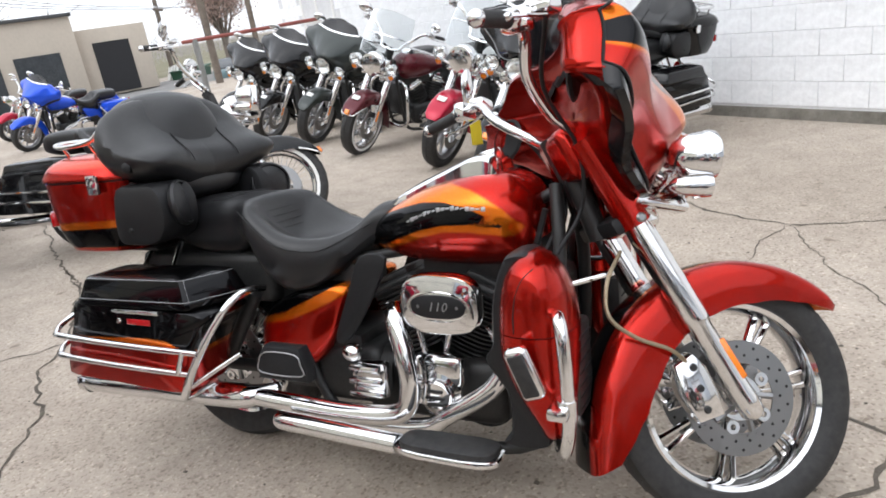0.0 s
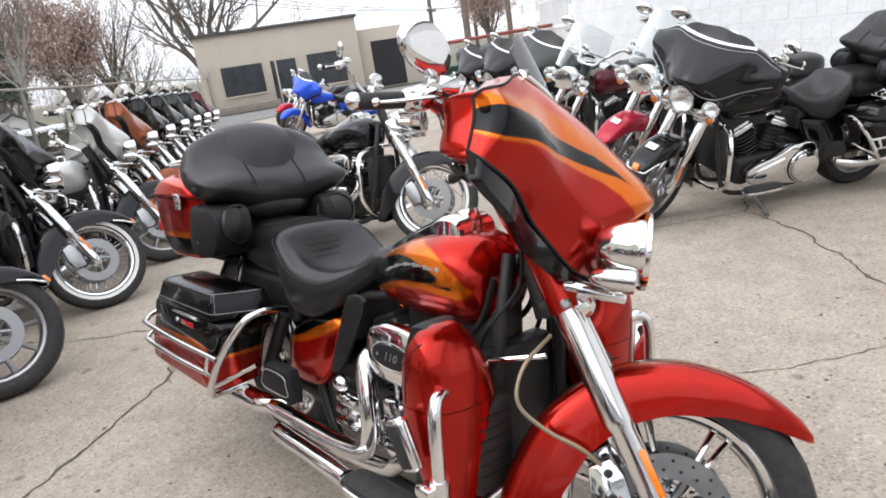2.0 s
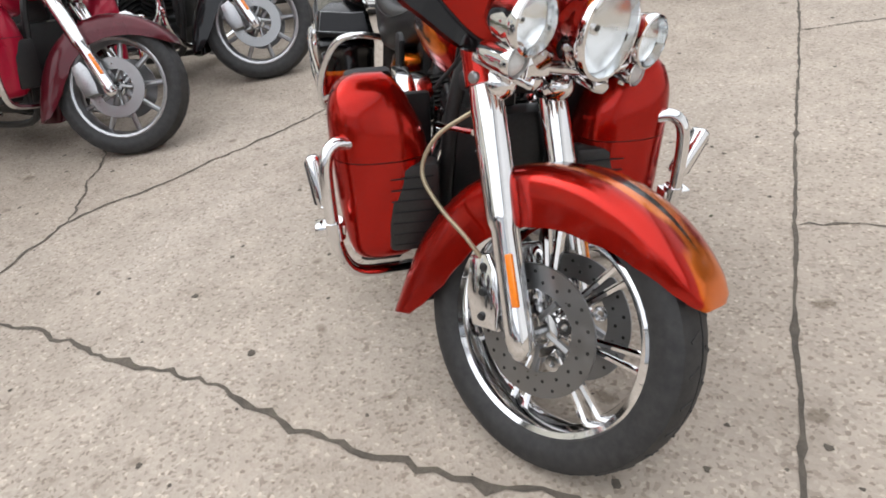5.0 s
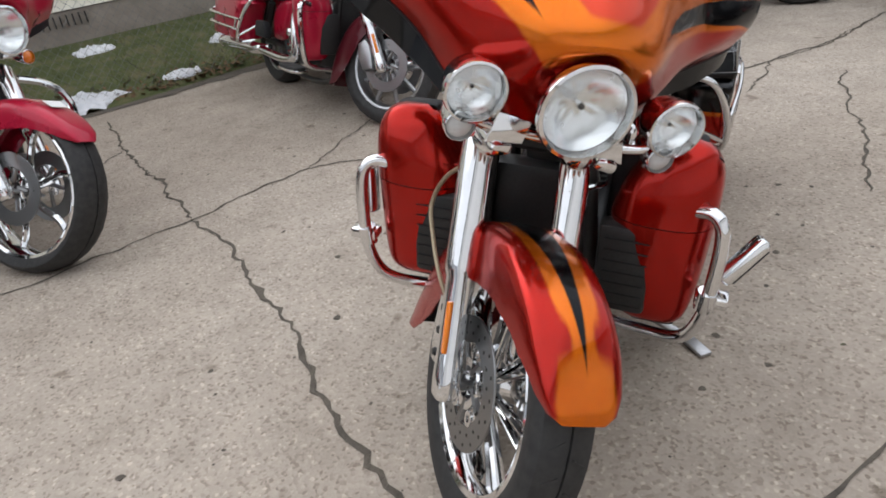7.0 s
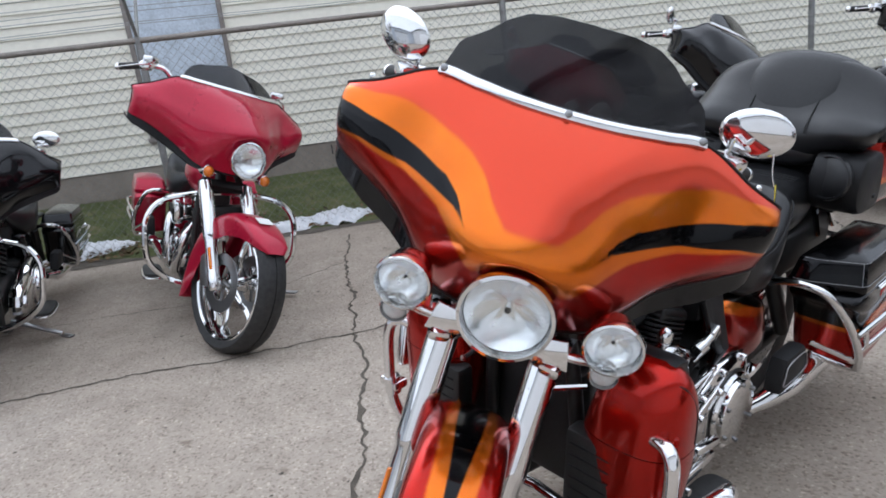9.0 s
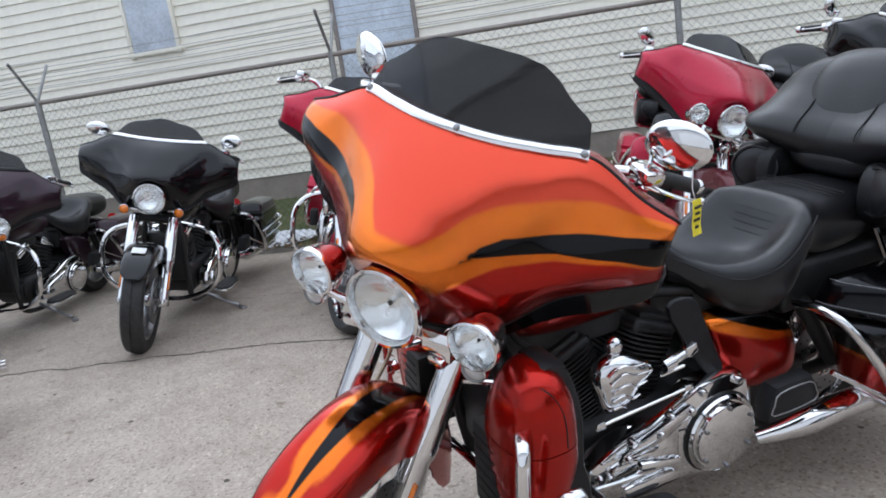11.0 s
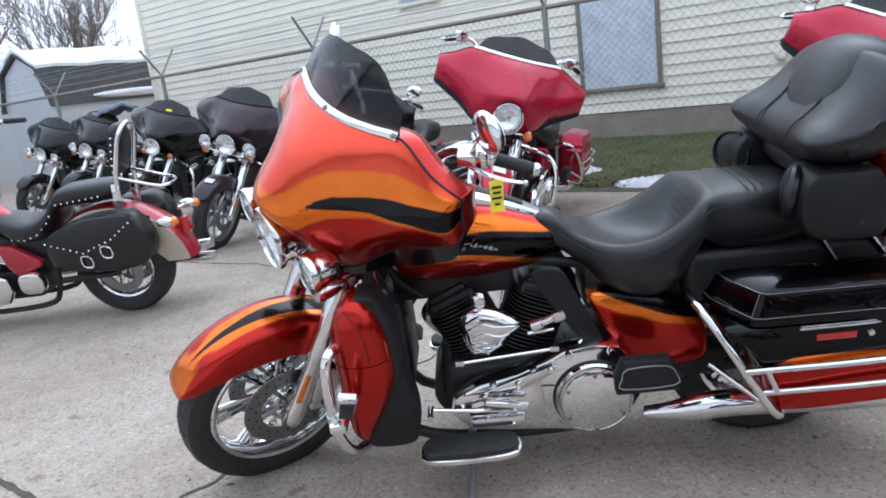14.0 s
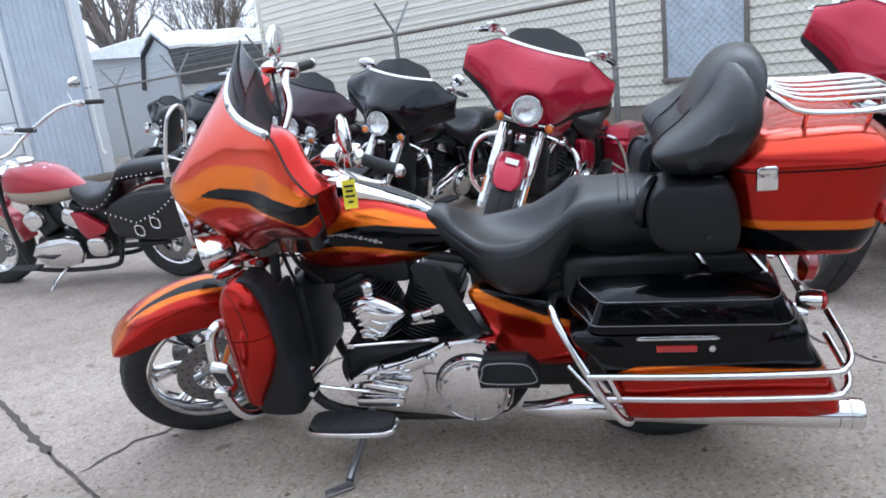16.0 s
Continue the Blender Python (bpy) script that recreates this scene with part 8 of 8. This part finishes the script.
def bare_tree(place, height, thick, seed, label, levels=5, spread=0.62, leaves=0, fork=0.35, bark=BARK):
    rng = random.Random(seed)
    wood, crown, tips = Shape(), Shape(), []

    def grow(p, d, length, r, level):
        n = 5 if level < 3 else 4
        pts, q = [p], p
        for k in range(n):
            d = (d + Vector((rng.gauss(0, 0.07), rng.gauss(0, 0.07), rng.gauss(0.035, 0.05)))).normalized()
            q = q + d * (length / n)
            pts.append(q)
        (wood if level < 2 else crown).tube(pts, lambda f: max(0.010, r * (1 - (0.30 if level == 0 else 0.72) * f)), 7 if level < 2 else 3, 1)
        if level >= levels:
            tips.append(q)
            return
        first = rng.uniform(0, 6.28)
        for k in range(6 if level == 0 else 5):
            i = n - (k % 2) if level == 0 else min(n, 1 + (k * n) // 5 + (k == 4))
            a = first + k * 2.4
            side = d.cross(Vector((math.cos(a), math.sin(a), 0.25))).normalized()
            w = spread * rng.uniform(0.55, 1.25) * (0.35 if k == 4 and level else 1.0)
            nd = (d + side * w + Vector((0, 0, 0.10))).normalized()
            here = r * (1 - (0.30 if level == 0 else 0.72) * i / n)
            ln = height * 0.40 * rng.uniform(0.8, 1.15) if level == 0 else length * rng.uniform(0.46, 0.66)
            grow(pts[i], nd, ln, here * (0.62 if level == 0 else 0.72), level + 1)

    e = thing("tree", place, label, "tree")
    grow(Vector((0, 0, -0.2)), Vector((rng.uniform(-0.05, 0.05), rng.uniform(-0.05, 0.05), 1)), height * fork, thick, 0)
    part("trunk", wood, bark, e)
    part("crown", crown, TWIG, e)
    if leaves:
        lv = Shape()
        for t in tips:
            for k in range(leaves):
                c = t + Vector((rng.gauss(0, 0.35), rng.gauss(0, 0.35), rng.gauss(0, 0.30)))
                m = Matrix.Translation(c) @ Euler((rng.uniform(0, 6), rng.uniform(0, 6), 0)).to_matrix().to_4x4()
                s = rng.uniform(0.05, 0.10)
                lv.add([(-s, 0, 0), (0, s * 0.6, 0.01), (s, 0, 0), (0, -s * 0.6, 0.01)], [(0, 1, 2, 3)], m)
        tagged(part("dry_leaves", lv, BROWNLEAF, e, "dry brown leaves"), kind="stuff")
    return e


def conifer(place, height, reach, seed, label):
    rng = random.Random(seed)
    e = thing("evergreen_tree", place, label, "tree")
    part("trunk", Shape().tube([(0, 0, -0.2), (0.05, 0, height * 0.5), (0, 0.05, height)], lambda f: 0.26 * (1 - 0.92 * f), 8, 3), BARK, e)
    crown = Shape()
    for i in range(95):
        f = (i + rng.random()) / 95
        z = 1.6 + (height - 1.8) * f
        a = rng.uniform(0, 6.28)
        ln = reach * (1 - f) ** 0.8 * rng.uniform(0.65, 1.1) + 0.3
        d = Vector((math.cos(a), math.sin(a), 0))
        pts = [Vector((0, 0, z)) + d * (ln * t) + Vector((0, 0, 0.10 * ln * t - 0.30 * ln * t * t)) for t in (0, 0.35, 0.7, 1)]
        crown.tube(pts, lambda t: 0.03 * (1 - 0.8 * t), 3, 1)
        for k in range(int(30 + ln * 55)):
            t = rng.uniform(0.15, 1.0)
            c = Vector((0, 0, z)) + d * (ln * t) + Vector((rng.gauss(0, 0.10), rng.gauss(0, 0.10), 0.10 * ln * t - 0.30 * ln * t * t + rng.gauss(-0.05, 0.08)))
            m = Matrix.Translation(c) @ turn(math.degrees(a) + rng.gauss(0, 40), "Z") @ turn(rng.gauss(14, 22), "Y") @ turn(rng.uniform(-50, 50), "X")
            s = rng.uniform(0.12, 0.30)
            crown.add([(-s, 0, 0), (0, s * 0.22, 0.01), (s, 0, -0.02), (0, -s * 0.22, 0.01)], [(0, 1, 2, 3)], m)
    part("crown", crown, NEEDLE, e)
    return e


bare_tree(pose(-39.0, 18.2, -1.1), 17.5, 0.42, 3, "large bare spreading tree beside the tan building", 5, 0.85, fork=0.20)
bare_tree(pose(-44.0, 15.0, -1.1), 12.0, 0.26, 5, "bare tree beyond the street", 4, 0.75, fork=0.25)
bare_tree(pose(-62.0, 22.5, -1.3), 11.0, 0.24, 41, "bare tree far beyond the street", 4, 0.75, fork=0.2)
bare_tree(pose(-58.0, 12.0, -1.3), 9.5, 0.22, 43, "bare tree beside the far lawn", 4, 0.75, fork=0.2)
bare_tree(pose(-40.5, 11.2, -1.1), 7.6, 0.24, 7, "oak tree that keeps its dry reddish leaves", 4, 0.60, 26)
bare_tree(pose(-43.5, 8.2, -1.1), 7.0, 0.22, 12, "smaller oak with dry reddish leaves", 4, 0.58, 22)
bare_tree(pose(-28.0, 5.6, -0.9), 8.5, 0.17, 9, "slender pale-barked bare tree", 4, 0.42, fork=0.45, bark=PALEBARK)
bare_tree(pose(-31.0, 35.5, -1.1), 8.0, 0.26, 14, "reddish oak beyond the utility poles", 4, 0.58, 20)
bare_tree(pose(14.9, -17.8, 0), 8.5, 0.30, 21, "bare tree behind the garden shed", 4, 0.60)
bare_tree(pose(19.8, -33.0, 0), 9.5, 0.26, 23, "bare round-crowned tree beyond the shed", 5, 0.60, fork=0.28)
bare_tree(pose(10.0, -36.0, 0), 9.0, 0.24, 25, "bare tree in the far garden", 4, 0.55)
conifer(pose(-23.6, 1.6, -0.75), 11.0, 3.6, 31, "dark evergreen with drooping boughs")
conifer(pose(9.0, -42.0, 0), 8.5, 2.2, 33, "narrow dark evergreen far beyond the shed")

# clipped hedge with snow on its top
hg = thing("hedge", pose(-16.6, 2.2, 0, 0, 0, 122), "clipped brown-green hedge with snow along its top", "hedge")
part("hedge_core", Shape().box((4.4, 0.7, 1.05), 0.12, shift(0, 0, 0.22), 3), HEDGE, hg)
rng = random.Random(40)
lv = Shape()
for i in range(5200):
    c = (rng.uniform(-2.25, 2.25), rng.choice((-0.36, 0.36)) + rng.gauss(0, 0.04), rng.uniform(-0.3, 0.78))
    if rng.random() < 0.2:
        c = (c[0], rng.uniform(-0.36, 0.36), 0.76 + rng.gauss(0, 0.03))
    m = Matrix.Translation(c) @ Euler((rng.uniform(0, 6), rng.uniform(0, 6), rng.uniform(0, 6))).to_matrix().to_4x4()
    s = rng.uniform(0.03, 0.06)
    lv.add([(-s, 0, 0), (0, s * 0.5, 0.01), (s, 0, 0), (0, -s * 0.5, 0.01)], [(0, 1, 2, 3)], m)
tagged(part("leaves", lv, HEDGE, hg), kind="stuff")
part("snow_cap", Shape().grid([[(x, y, 0.80 + 0.07 * (1 - (y / 0.40) ** 2) + 0.02 * math.sin(x * 7 + y * 5)) for y in (-0.38, -0.2, 0, 0.2, 0.38)] for x in [-2.25 + 0.25 * i for i in range(19)]], None, (0, 0, -0.06)), SNOW, hg, "snow along the top")

# small gable house over the street
WHITEBOARD = surface("white_house_boards", (0.72, 0.72, 0.70), 0.7, vary=0.06, scale=2.0)
gh = thing("gable_house", pose(-36.5, 7.0, -1.1, 0, 0, -8), "small white gabled house across the street", "house")
part("wall", Shape().rings([[(x, y, z) for y, z in ((-1.6, 0.0), (1.6, 0.0), (1.6, 1.25), (0.0, 2.2), (-1.6, 1.25))] for x in (0.0, -6.0)]), WHITEBOARD, gh, sharp=20)
for q in (1, -1):
    part("roof", Shape().grid([[(x, q * 1.8, 1.15), (x, 0.0, 2.26)] for x in (0.2, -6.2)], None, (0, 0, 0.08)), ROOF, gh)
for y in (-0.7, 0.6):
    part("window", Shape().box((0.06, 0.5, 0.7), 0.01, shift(0.01, y, 0.75)), DARKGLASS, gh)
gh2 = copy_thing(gh, pose(-41.0, 3.0, -1.1, 0, 0, 80))
gh2["label"] = "white house seen side-on across the street"


def utility_pole(place, height, thick, label, arm=None):
    e = thing("utility_pole", place, label, "utility pole")
    part("pole", Shape().tube([(0, 0, -0.3), (0, 0, height * 0.5), (0.03, 0, height)], lambda f: thick * (1 - 0.25 * f), 10, 2), POLEWOOD, e)
    if arm:
        part("crossarm", Shape().box((0.10, 2.2, 0.12), 0.01, shift(0.12, 0, arm) @ turn(35, "Z")), POLEWOOD, e)
        for y in (-0.95, -0.5, 0.5, 0.95):
            part("insulator", Shape().lathe([(0, 0.12), (0.03, 0.11), (0.045, 0.06), (0.03, 0.02), (0.03, 0), (0, 0)], 10, turn(35, "Z") @ shift(0.12, y, arm + 0.06)), PEARL, e)
    return e


utility_pole(pose(-18.5, 20.3, -0.75), 11.0, 0.15, "dark weathered wooden utility pole")
utility_pole(pose(-17.3, 21.6, -0.75), 9.5, 0.12, "brown wooden pole near the lot entrance")
utility_pole(pose(-28.4, 27.6, -1.08), 6.2, 0.14, "wooden utility pole with crossarm", 4.35)
utility_pole(pose(-33.0, 36.0, -1.08), 6.5, 0.14, "distant wooden utility pole with crossarm", 5.2)
wires = thing("overhead_wire", shift(0, 0, 0), "dark overhead wires between the utility poles", "wire")
for y in (-0.9, 0.0, 0.9):
    a, b = Vector((-28.4, 27.6 + y, 3.35)), Vector((-33.0, 36.0 + y, 4.2))
    part("wire", Shape().tube([a, a.lerp(b, 0.5) - Vector((0, 0, 0.3)), b], 0.012, 4, 5), ENGINE_BLACK, wires)
    c = Vector((-20.0, 5.0 + y, 5.2))
    part("wire", Shape().tube([a, a.lerp(c, 0.5) - Vector((0, 0, 0.5)), c], 0.012, 4, 5), ENGINE_BLACK, wires)
# pipe gate beside the lot
REDPIPE = surface("faded_red_pipe", (0.26, 0.075, 0.06), 0.6, 0.2, vary=0.25, scale=5.0)
gate = thing("pipe_barrier", pose(-7.85, 8.45, 0, 0, 0, 0), "rusty red pipe barrier on a steel post", "barrier")
part("post", Shape().tube([(0, 0, -0.1), (0, 0, 1.42)], 0.055, 12, 1), GALV, gate)
part("rail", Shape().tube([(-0.15, -0.18, 1.40), (2.2, 2.6, 1.46)], 0.035, 10, 1), REDPIPE, gate)
part("far_post", Shape().tube([(2.2, 2.6, -0.1), (2.2, 2.6, 1.5)], 0.05, 12, 1), REDPIPE, gate)
# parked car and yard clutter by the garage building
car = thing("parked_car", pose(-22.0, 25.2, -0.93, 0, 0, 128), "grey-teal car parked beside the street", "car")
TEAL = paint("grey_teal_car_paint", (0.10, 0.16, 0.17), 0.3)
body = [[(x, y, z) for y, z in ((-w, 0.25), (-w - 0.03, 0.5), (-w, h), (0, h + 0.03), (w, h), (w + 0.03, 0.5), (w, 0.25))] for x, w, h in smooth_rows([(2.2, 0.62, 0.55), (2.1, 0.78, 0.72), (1.2, 0.84, 0.86), (0.0, 0.85, 0.92), (-1.4, 0.84, 0.95), (-2.1, 0.78, 0.90), (-2.2, 0.66, 0.6)], 3)]
part("body", Shape().rings(body), TEAL, car)
part("cabin", Shape().rings([[(x, y, z) for y, z in ((-0.74, 0.88), (-0.60, h), (0.60, h), (0.74, 0.88))] for x, h in ((1.05, 0.93), (0.35, 1.38), (-0.9, 1.40), (-1.6, 1.0))]), DARKGLASS, car)
for x in (1.35, -1.35):
    for q in (-1, 1):
        part("car_wheel", Shape().lathe([(0, -0.09), (0.18, -0.09), (0.22, -0.1), (0.31, -0.09), (0.32, 0.0), (0.31, 0.09), (0.22, 0.1), (0.18, 0.09), (0, 0.09)], 20, shift(x, q * 0.78, 0.32) @ turn(90, "X")), RUBBER, car)
dump = thing("dumpster", pose(-27.5, 28.0, -1.08, 0, 0, 20), "dark green steel dumpster by the garage building", "dumpster")
DGREEN = surface("dark_green_steel", (0.02, 0.07, 0.04), 0.5, vary=0.2)
part("bin", Shape().rings([[(x * k, y * k, z) for x, y in ((-0.9, -0.6), (0.9, -0.6), (0.9, 0.6), (-0.9, 0.6))] for z, k in ((0.1, 0.9), (1.1, 1.0))]), DGREEN, dump)
part("lid", Shape().box((1.9, 1.3, 0.08), 0.02, shift(0, 0, 1.15) @ turn(5, "X")), DGREEN, dump)
for k in range(3):
    bd = thing("white_plank", pose(-28.6 + 0.25 * k, 27.0 + 0.1 * k, -1.05, 0, 22 - 4 * k, 70), "white plank leaning in the yard", "plank", "leaning planks")
    part("board", Shape().box((0.06, 0.35, 1.5), 0.01, shift(0, 0, 0.72)), WHITEBOARD, bd)

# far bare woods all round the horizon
# Twigs paler than the near ones: the air's haze is put into their colour.
HAZE = mottled("haze_tinted_far_twigs", [(0.3, (0.32, 0.30, 0.29)), (0.7, (0.46, 0.43, 0.42))], 1.0, 0.95, 0.05)
rng = random.Random(77)
woods = Shape()
for i in range(900):
    a = 2 * math.pi * i / 900 + rng.uniform(-0.006, 0.006)
    r = rng.uniform(80, 135)
    cx, cy, base = r * math.cos(a), r * math.sin(a), -1.4
    h = rng.uniform(4.5, 9.5) * (0.75 + 0.35 * math.sin(a * 9) * math.sin(a * 4 + 1))
    ca, sa = -math.sin(a), math.cos(a)
    woods.add([(cx - ca * 0.09, cy - sa * 0.09, base), (cx + ca * 0.09, cy + sa * 0.09, base), (cx, cy, base + h)], [(0, 1, 2)])
    for k in range(130):
        z = base + h * rng.random() ** 0.8 * 0.85
        ln = rng.uniform(0.4, 1.7)
        da, up = rng.uniform(-1, 1) * ln, ln * rng.uniform(0.1, 0.8)
        ox, oy = rng.gauss(0, 0.9), rng.gauss(0, 0.9)
        w = rng.uniform(0.012, 0.035)
        woods.add([(cx + ox + ca * (da * 0.2 - w), cy + oy + sa * (da * 0.2 - w), z), (cx + ox + ca * (da * 0.2 + w), cy + oy + sa * (da * 0.2 + w), z), (cx + ox + ca * da, cy + oy + sa * da, z + up)], [(0, 1, 2)])
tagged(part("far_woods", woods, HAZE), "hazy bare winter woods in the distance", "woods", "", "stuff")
DULLGRASS = mottled("dull_winter_lawn", [(0.3, (0.10, 0.095, 0.05)), (0.6, (0.17, 0.15, 0.09)), (0.8, (0.5, 0.5, 0.5))], 0.25, 0.95, 0.4, 8.0)
far_lawn = Shape().grid([[(x, y, fall(x, y) + 0.03) for y in (-400, -150, -60, -20, 0, 20, 40, 80, 200, 400)] for x in (-400, -200, -100, -60, -45, -33)])
far_lawn.grid([[(x, y, 0.015) for y in (-400, -150, -60, -30, -16.5)] for x in (12, 40, 100, 300)])
far_lawn.grid([[(x, y, 0.015) for y in (-400, -150, -60, -30, -21.5)] for x in (-30, -10, 12)])
tagged(part("far_lawn", far_lawn, DULLGRASS), "dull winter lawn beyond the lot", "grass", "", "structure")


# ---- main subject ----
motorcycle(pose(0.123, 0.010, 0, 0, 0, -0.6) @ Matrix.Diagonal((0.967, 0.967, 0.967, 1)), "glossy red, orange and black touring motorcycle on its side stand", "", 37.7, 7.9, True, True, lowers_on=True, pack=True, rim="split", amber=False)

# ---- other motorcycles ----
BLACK_P = GLOSS_BLACK
CRIMSON = paint("crimson_paint", (0.42, 0.008, 0.036), 0.28)
MAROON = paint("maroon_paint", (0.085, 0.006, 0.012), 0.28)
PLUM = paint("dark_plum_paint", (0.030, 0.014, 0.022), 0.3)
BLUE = paint("bright_blue_paint", (0.012, 0.075, 0.62), 0.3)
SLATE = paint("grey_green_paint", (0.035, 0.042, 0.040), 0.3)
PEARLW = paint("pearl_white_paint", (0.62, 0.62, 0.60), 0.3)
COPPER = paint("copper_paint", (0.30, 0.075, 0.025), 0.3)


def park(front, heading, label, lean=10.0, size=1.0, lift=0.0, **kw):
    """Stand a motorcycle with its front contact at a place, facing a heading in degrees from +x."""
    a = radians(heading)
    return motorcycle(pose(front[0] - 1.65 * size * math.cos(a), front[1] - 1.65 * size * math.sin(a), fall(*front) + lift, 0, 0, heading) @ Matrix.Diagonal((size, size, size, 1)), label, lean=lean, **kw)


# row along the block wall
ROW_B = "row along the block wall"
park((-0.11, 3.14), 238, "black touring motorcycle with tour pack and passing lamps", group=ROW_B, paint=BLACK_P, pack=True, steer=30, shield="low", rim="cast", tag_front=True, fender_trim=True, outline=True, size=0.945)
park((-0.91, 3.97), 238, "red and white cruiser with clear windscreen and spotlights", group=ROW_B, paint=PEARLW, fender=CRIMSON, fairing=False, screen=True, steer=28, rim="cast", tag_front=True)
park((-2.22, 4.68), 238, "maroon touring motorcycle with clear windscreen", group=ROW_B, paint=MAROON, fairing=False, screen=True, steer=30, rim="white", tag_front=True, fender_trim=True)
park((-3.38, 5.50), 238, "black touring motorcycle with tall smoked shield", group=ROW_B, paint=SLATE, steer=30, tag_front=True)
park((-4.50, 6.02), 238, "black touring motorcycle with chrome lamp bar", group=ROW_B, paint=BLACK_P, steer=30, tag_front=True, fender_trim=True)
park((-5.95, 6.95), 238, "black touring motorcycle at the row's end", group=ROW_B, paint=BLACK_P, steer=30)
# single ones behind the main subject
park((-1.38, 2.13), 12, "black motorcycle with chrome nacelle and handlebars", group="", paint=BLACK_P, fairing=False, bars=0.05, steer=26, lean=8, rim="white", fender_trim=True)
park((-11.6, 7.25), 251, "bright blue bagger motorcycle", group="", paint=BLUE, steer=20, rim="cast")
park((-14.6, 8.9), 245, "red motorcycle with tour pack", group="", paint=CRIMSON, fairing=False, steer=28, rim="cast")
# row beside the fence, on the street side
ROW_C = "row beside the fence"
park((-0.80, -1.44), 55, "maroon touring motorcycle with gold stripes", group=ROW_C, paint=CRIMSON, fender=MAROON, pack=True, rim="cast", steer=26, lowers_on=True, lean=12)
park((-1.63, -0.75), 60, "black touring motorcycle with laced wheels", group=ROW_C, paint=BLACK_P, pack=True, rim="cast", steer=26, fender_trim=True)
park((-2.68, 0.10), 60, "black touring motorcycle with batwing fairing", group=ROW_C, paint=BLACK_P, rim="white", steer=26, fender_trim=True, lowers_on=True, price_tag=True)
park((-3.43, 0.88), 60, "pearl white and black touring motorcycle", group=ROW_C, paint=PEARLW, fender=BLACK_P, rim="cast", steer=26)
for k, (p, lab) in enumerate(((COPPER, "copper touring motorcycle"), (BLACK_P, "black touring motorcycle with yellow tag"), (BLACK_P, "black touring motorcycle"), (SLATE, "grey touring motorcycle"), (BLACK_P, "black touring motorcycle"), (MAROON, "maroon touring motorcycle"))):
    park((-4.11 - 0.68 * k, 1.335 + 0.455 * k), 60, lab + " in the fence row", group=ROW_C, paint=p, rim="cast", steer=26, price_tag=k in (1, 3))
# row in front of the house
ROW_D = "row in front of the house"
park((1.03, -2.32), 72, "crimson bagger with large chrome front wheel", group=ROW_D, paint=CRIMSON, lamps=False, rim="swirl", steer=22, shield="short", tag_front=True, bars=0.12, lean=12, size=1.035, lift=0.02, mirrors=False)
park((2.21, -3.10), 66, "black bagger motorcycle with chrome forks", group=ROW_D, paint=BLACK_P, lamps=False, steer=12, rim="cast", tag_front=True)
park((3.40, -4.05), 62, "dark plum touring motorcycle with passing lamps", group=ROW_D, paint=PLUM, steer=16, rim="cast", tag_front=True, mirrors=False, strip=False)
park((4.75, -5.55), 62, "black touring motorcycle with yellow sticker", group=ROW_D, paint=BLACK_P, lamps=False, steer=16, rim="cast", tag_front=True, sticker=True, mirrors=False, strip=False)
park((6.3, -7.0), 62, "black touring motorcycle under a folded cover", group=ROW_D, paint=BLACK_P, steer=16, rim="cast", mirrors=False, strip=False)
park((7.3, -7.6), 62, "black touring motorcycle beside the garage", group=ROW_D, paint=BLACK_P, steer=16, rim="cast", mirrors=False, strip=False)
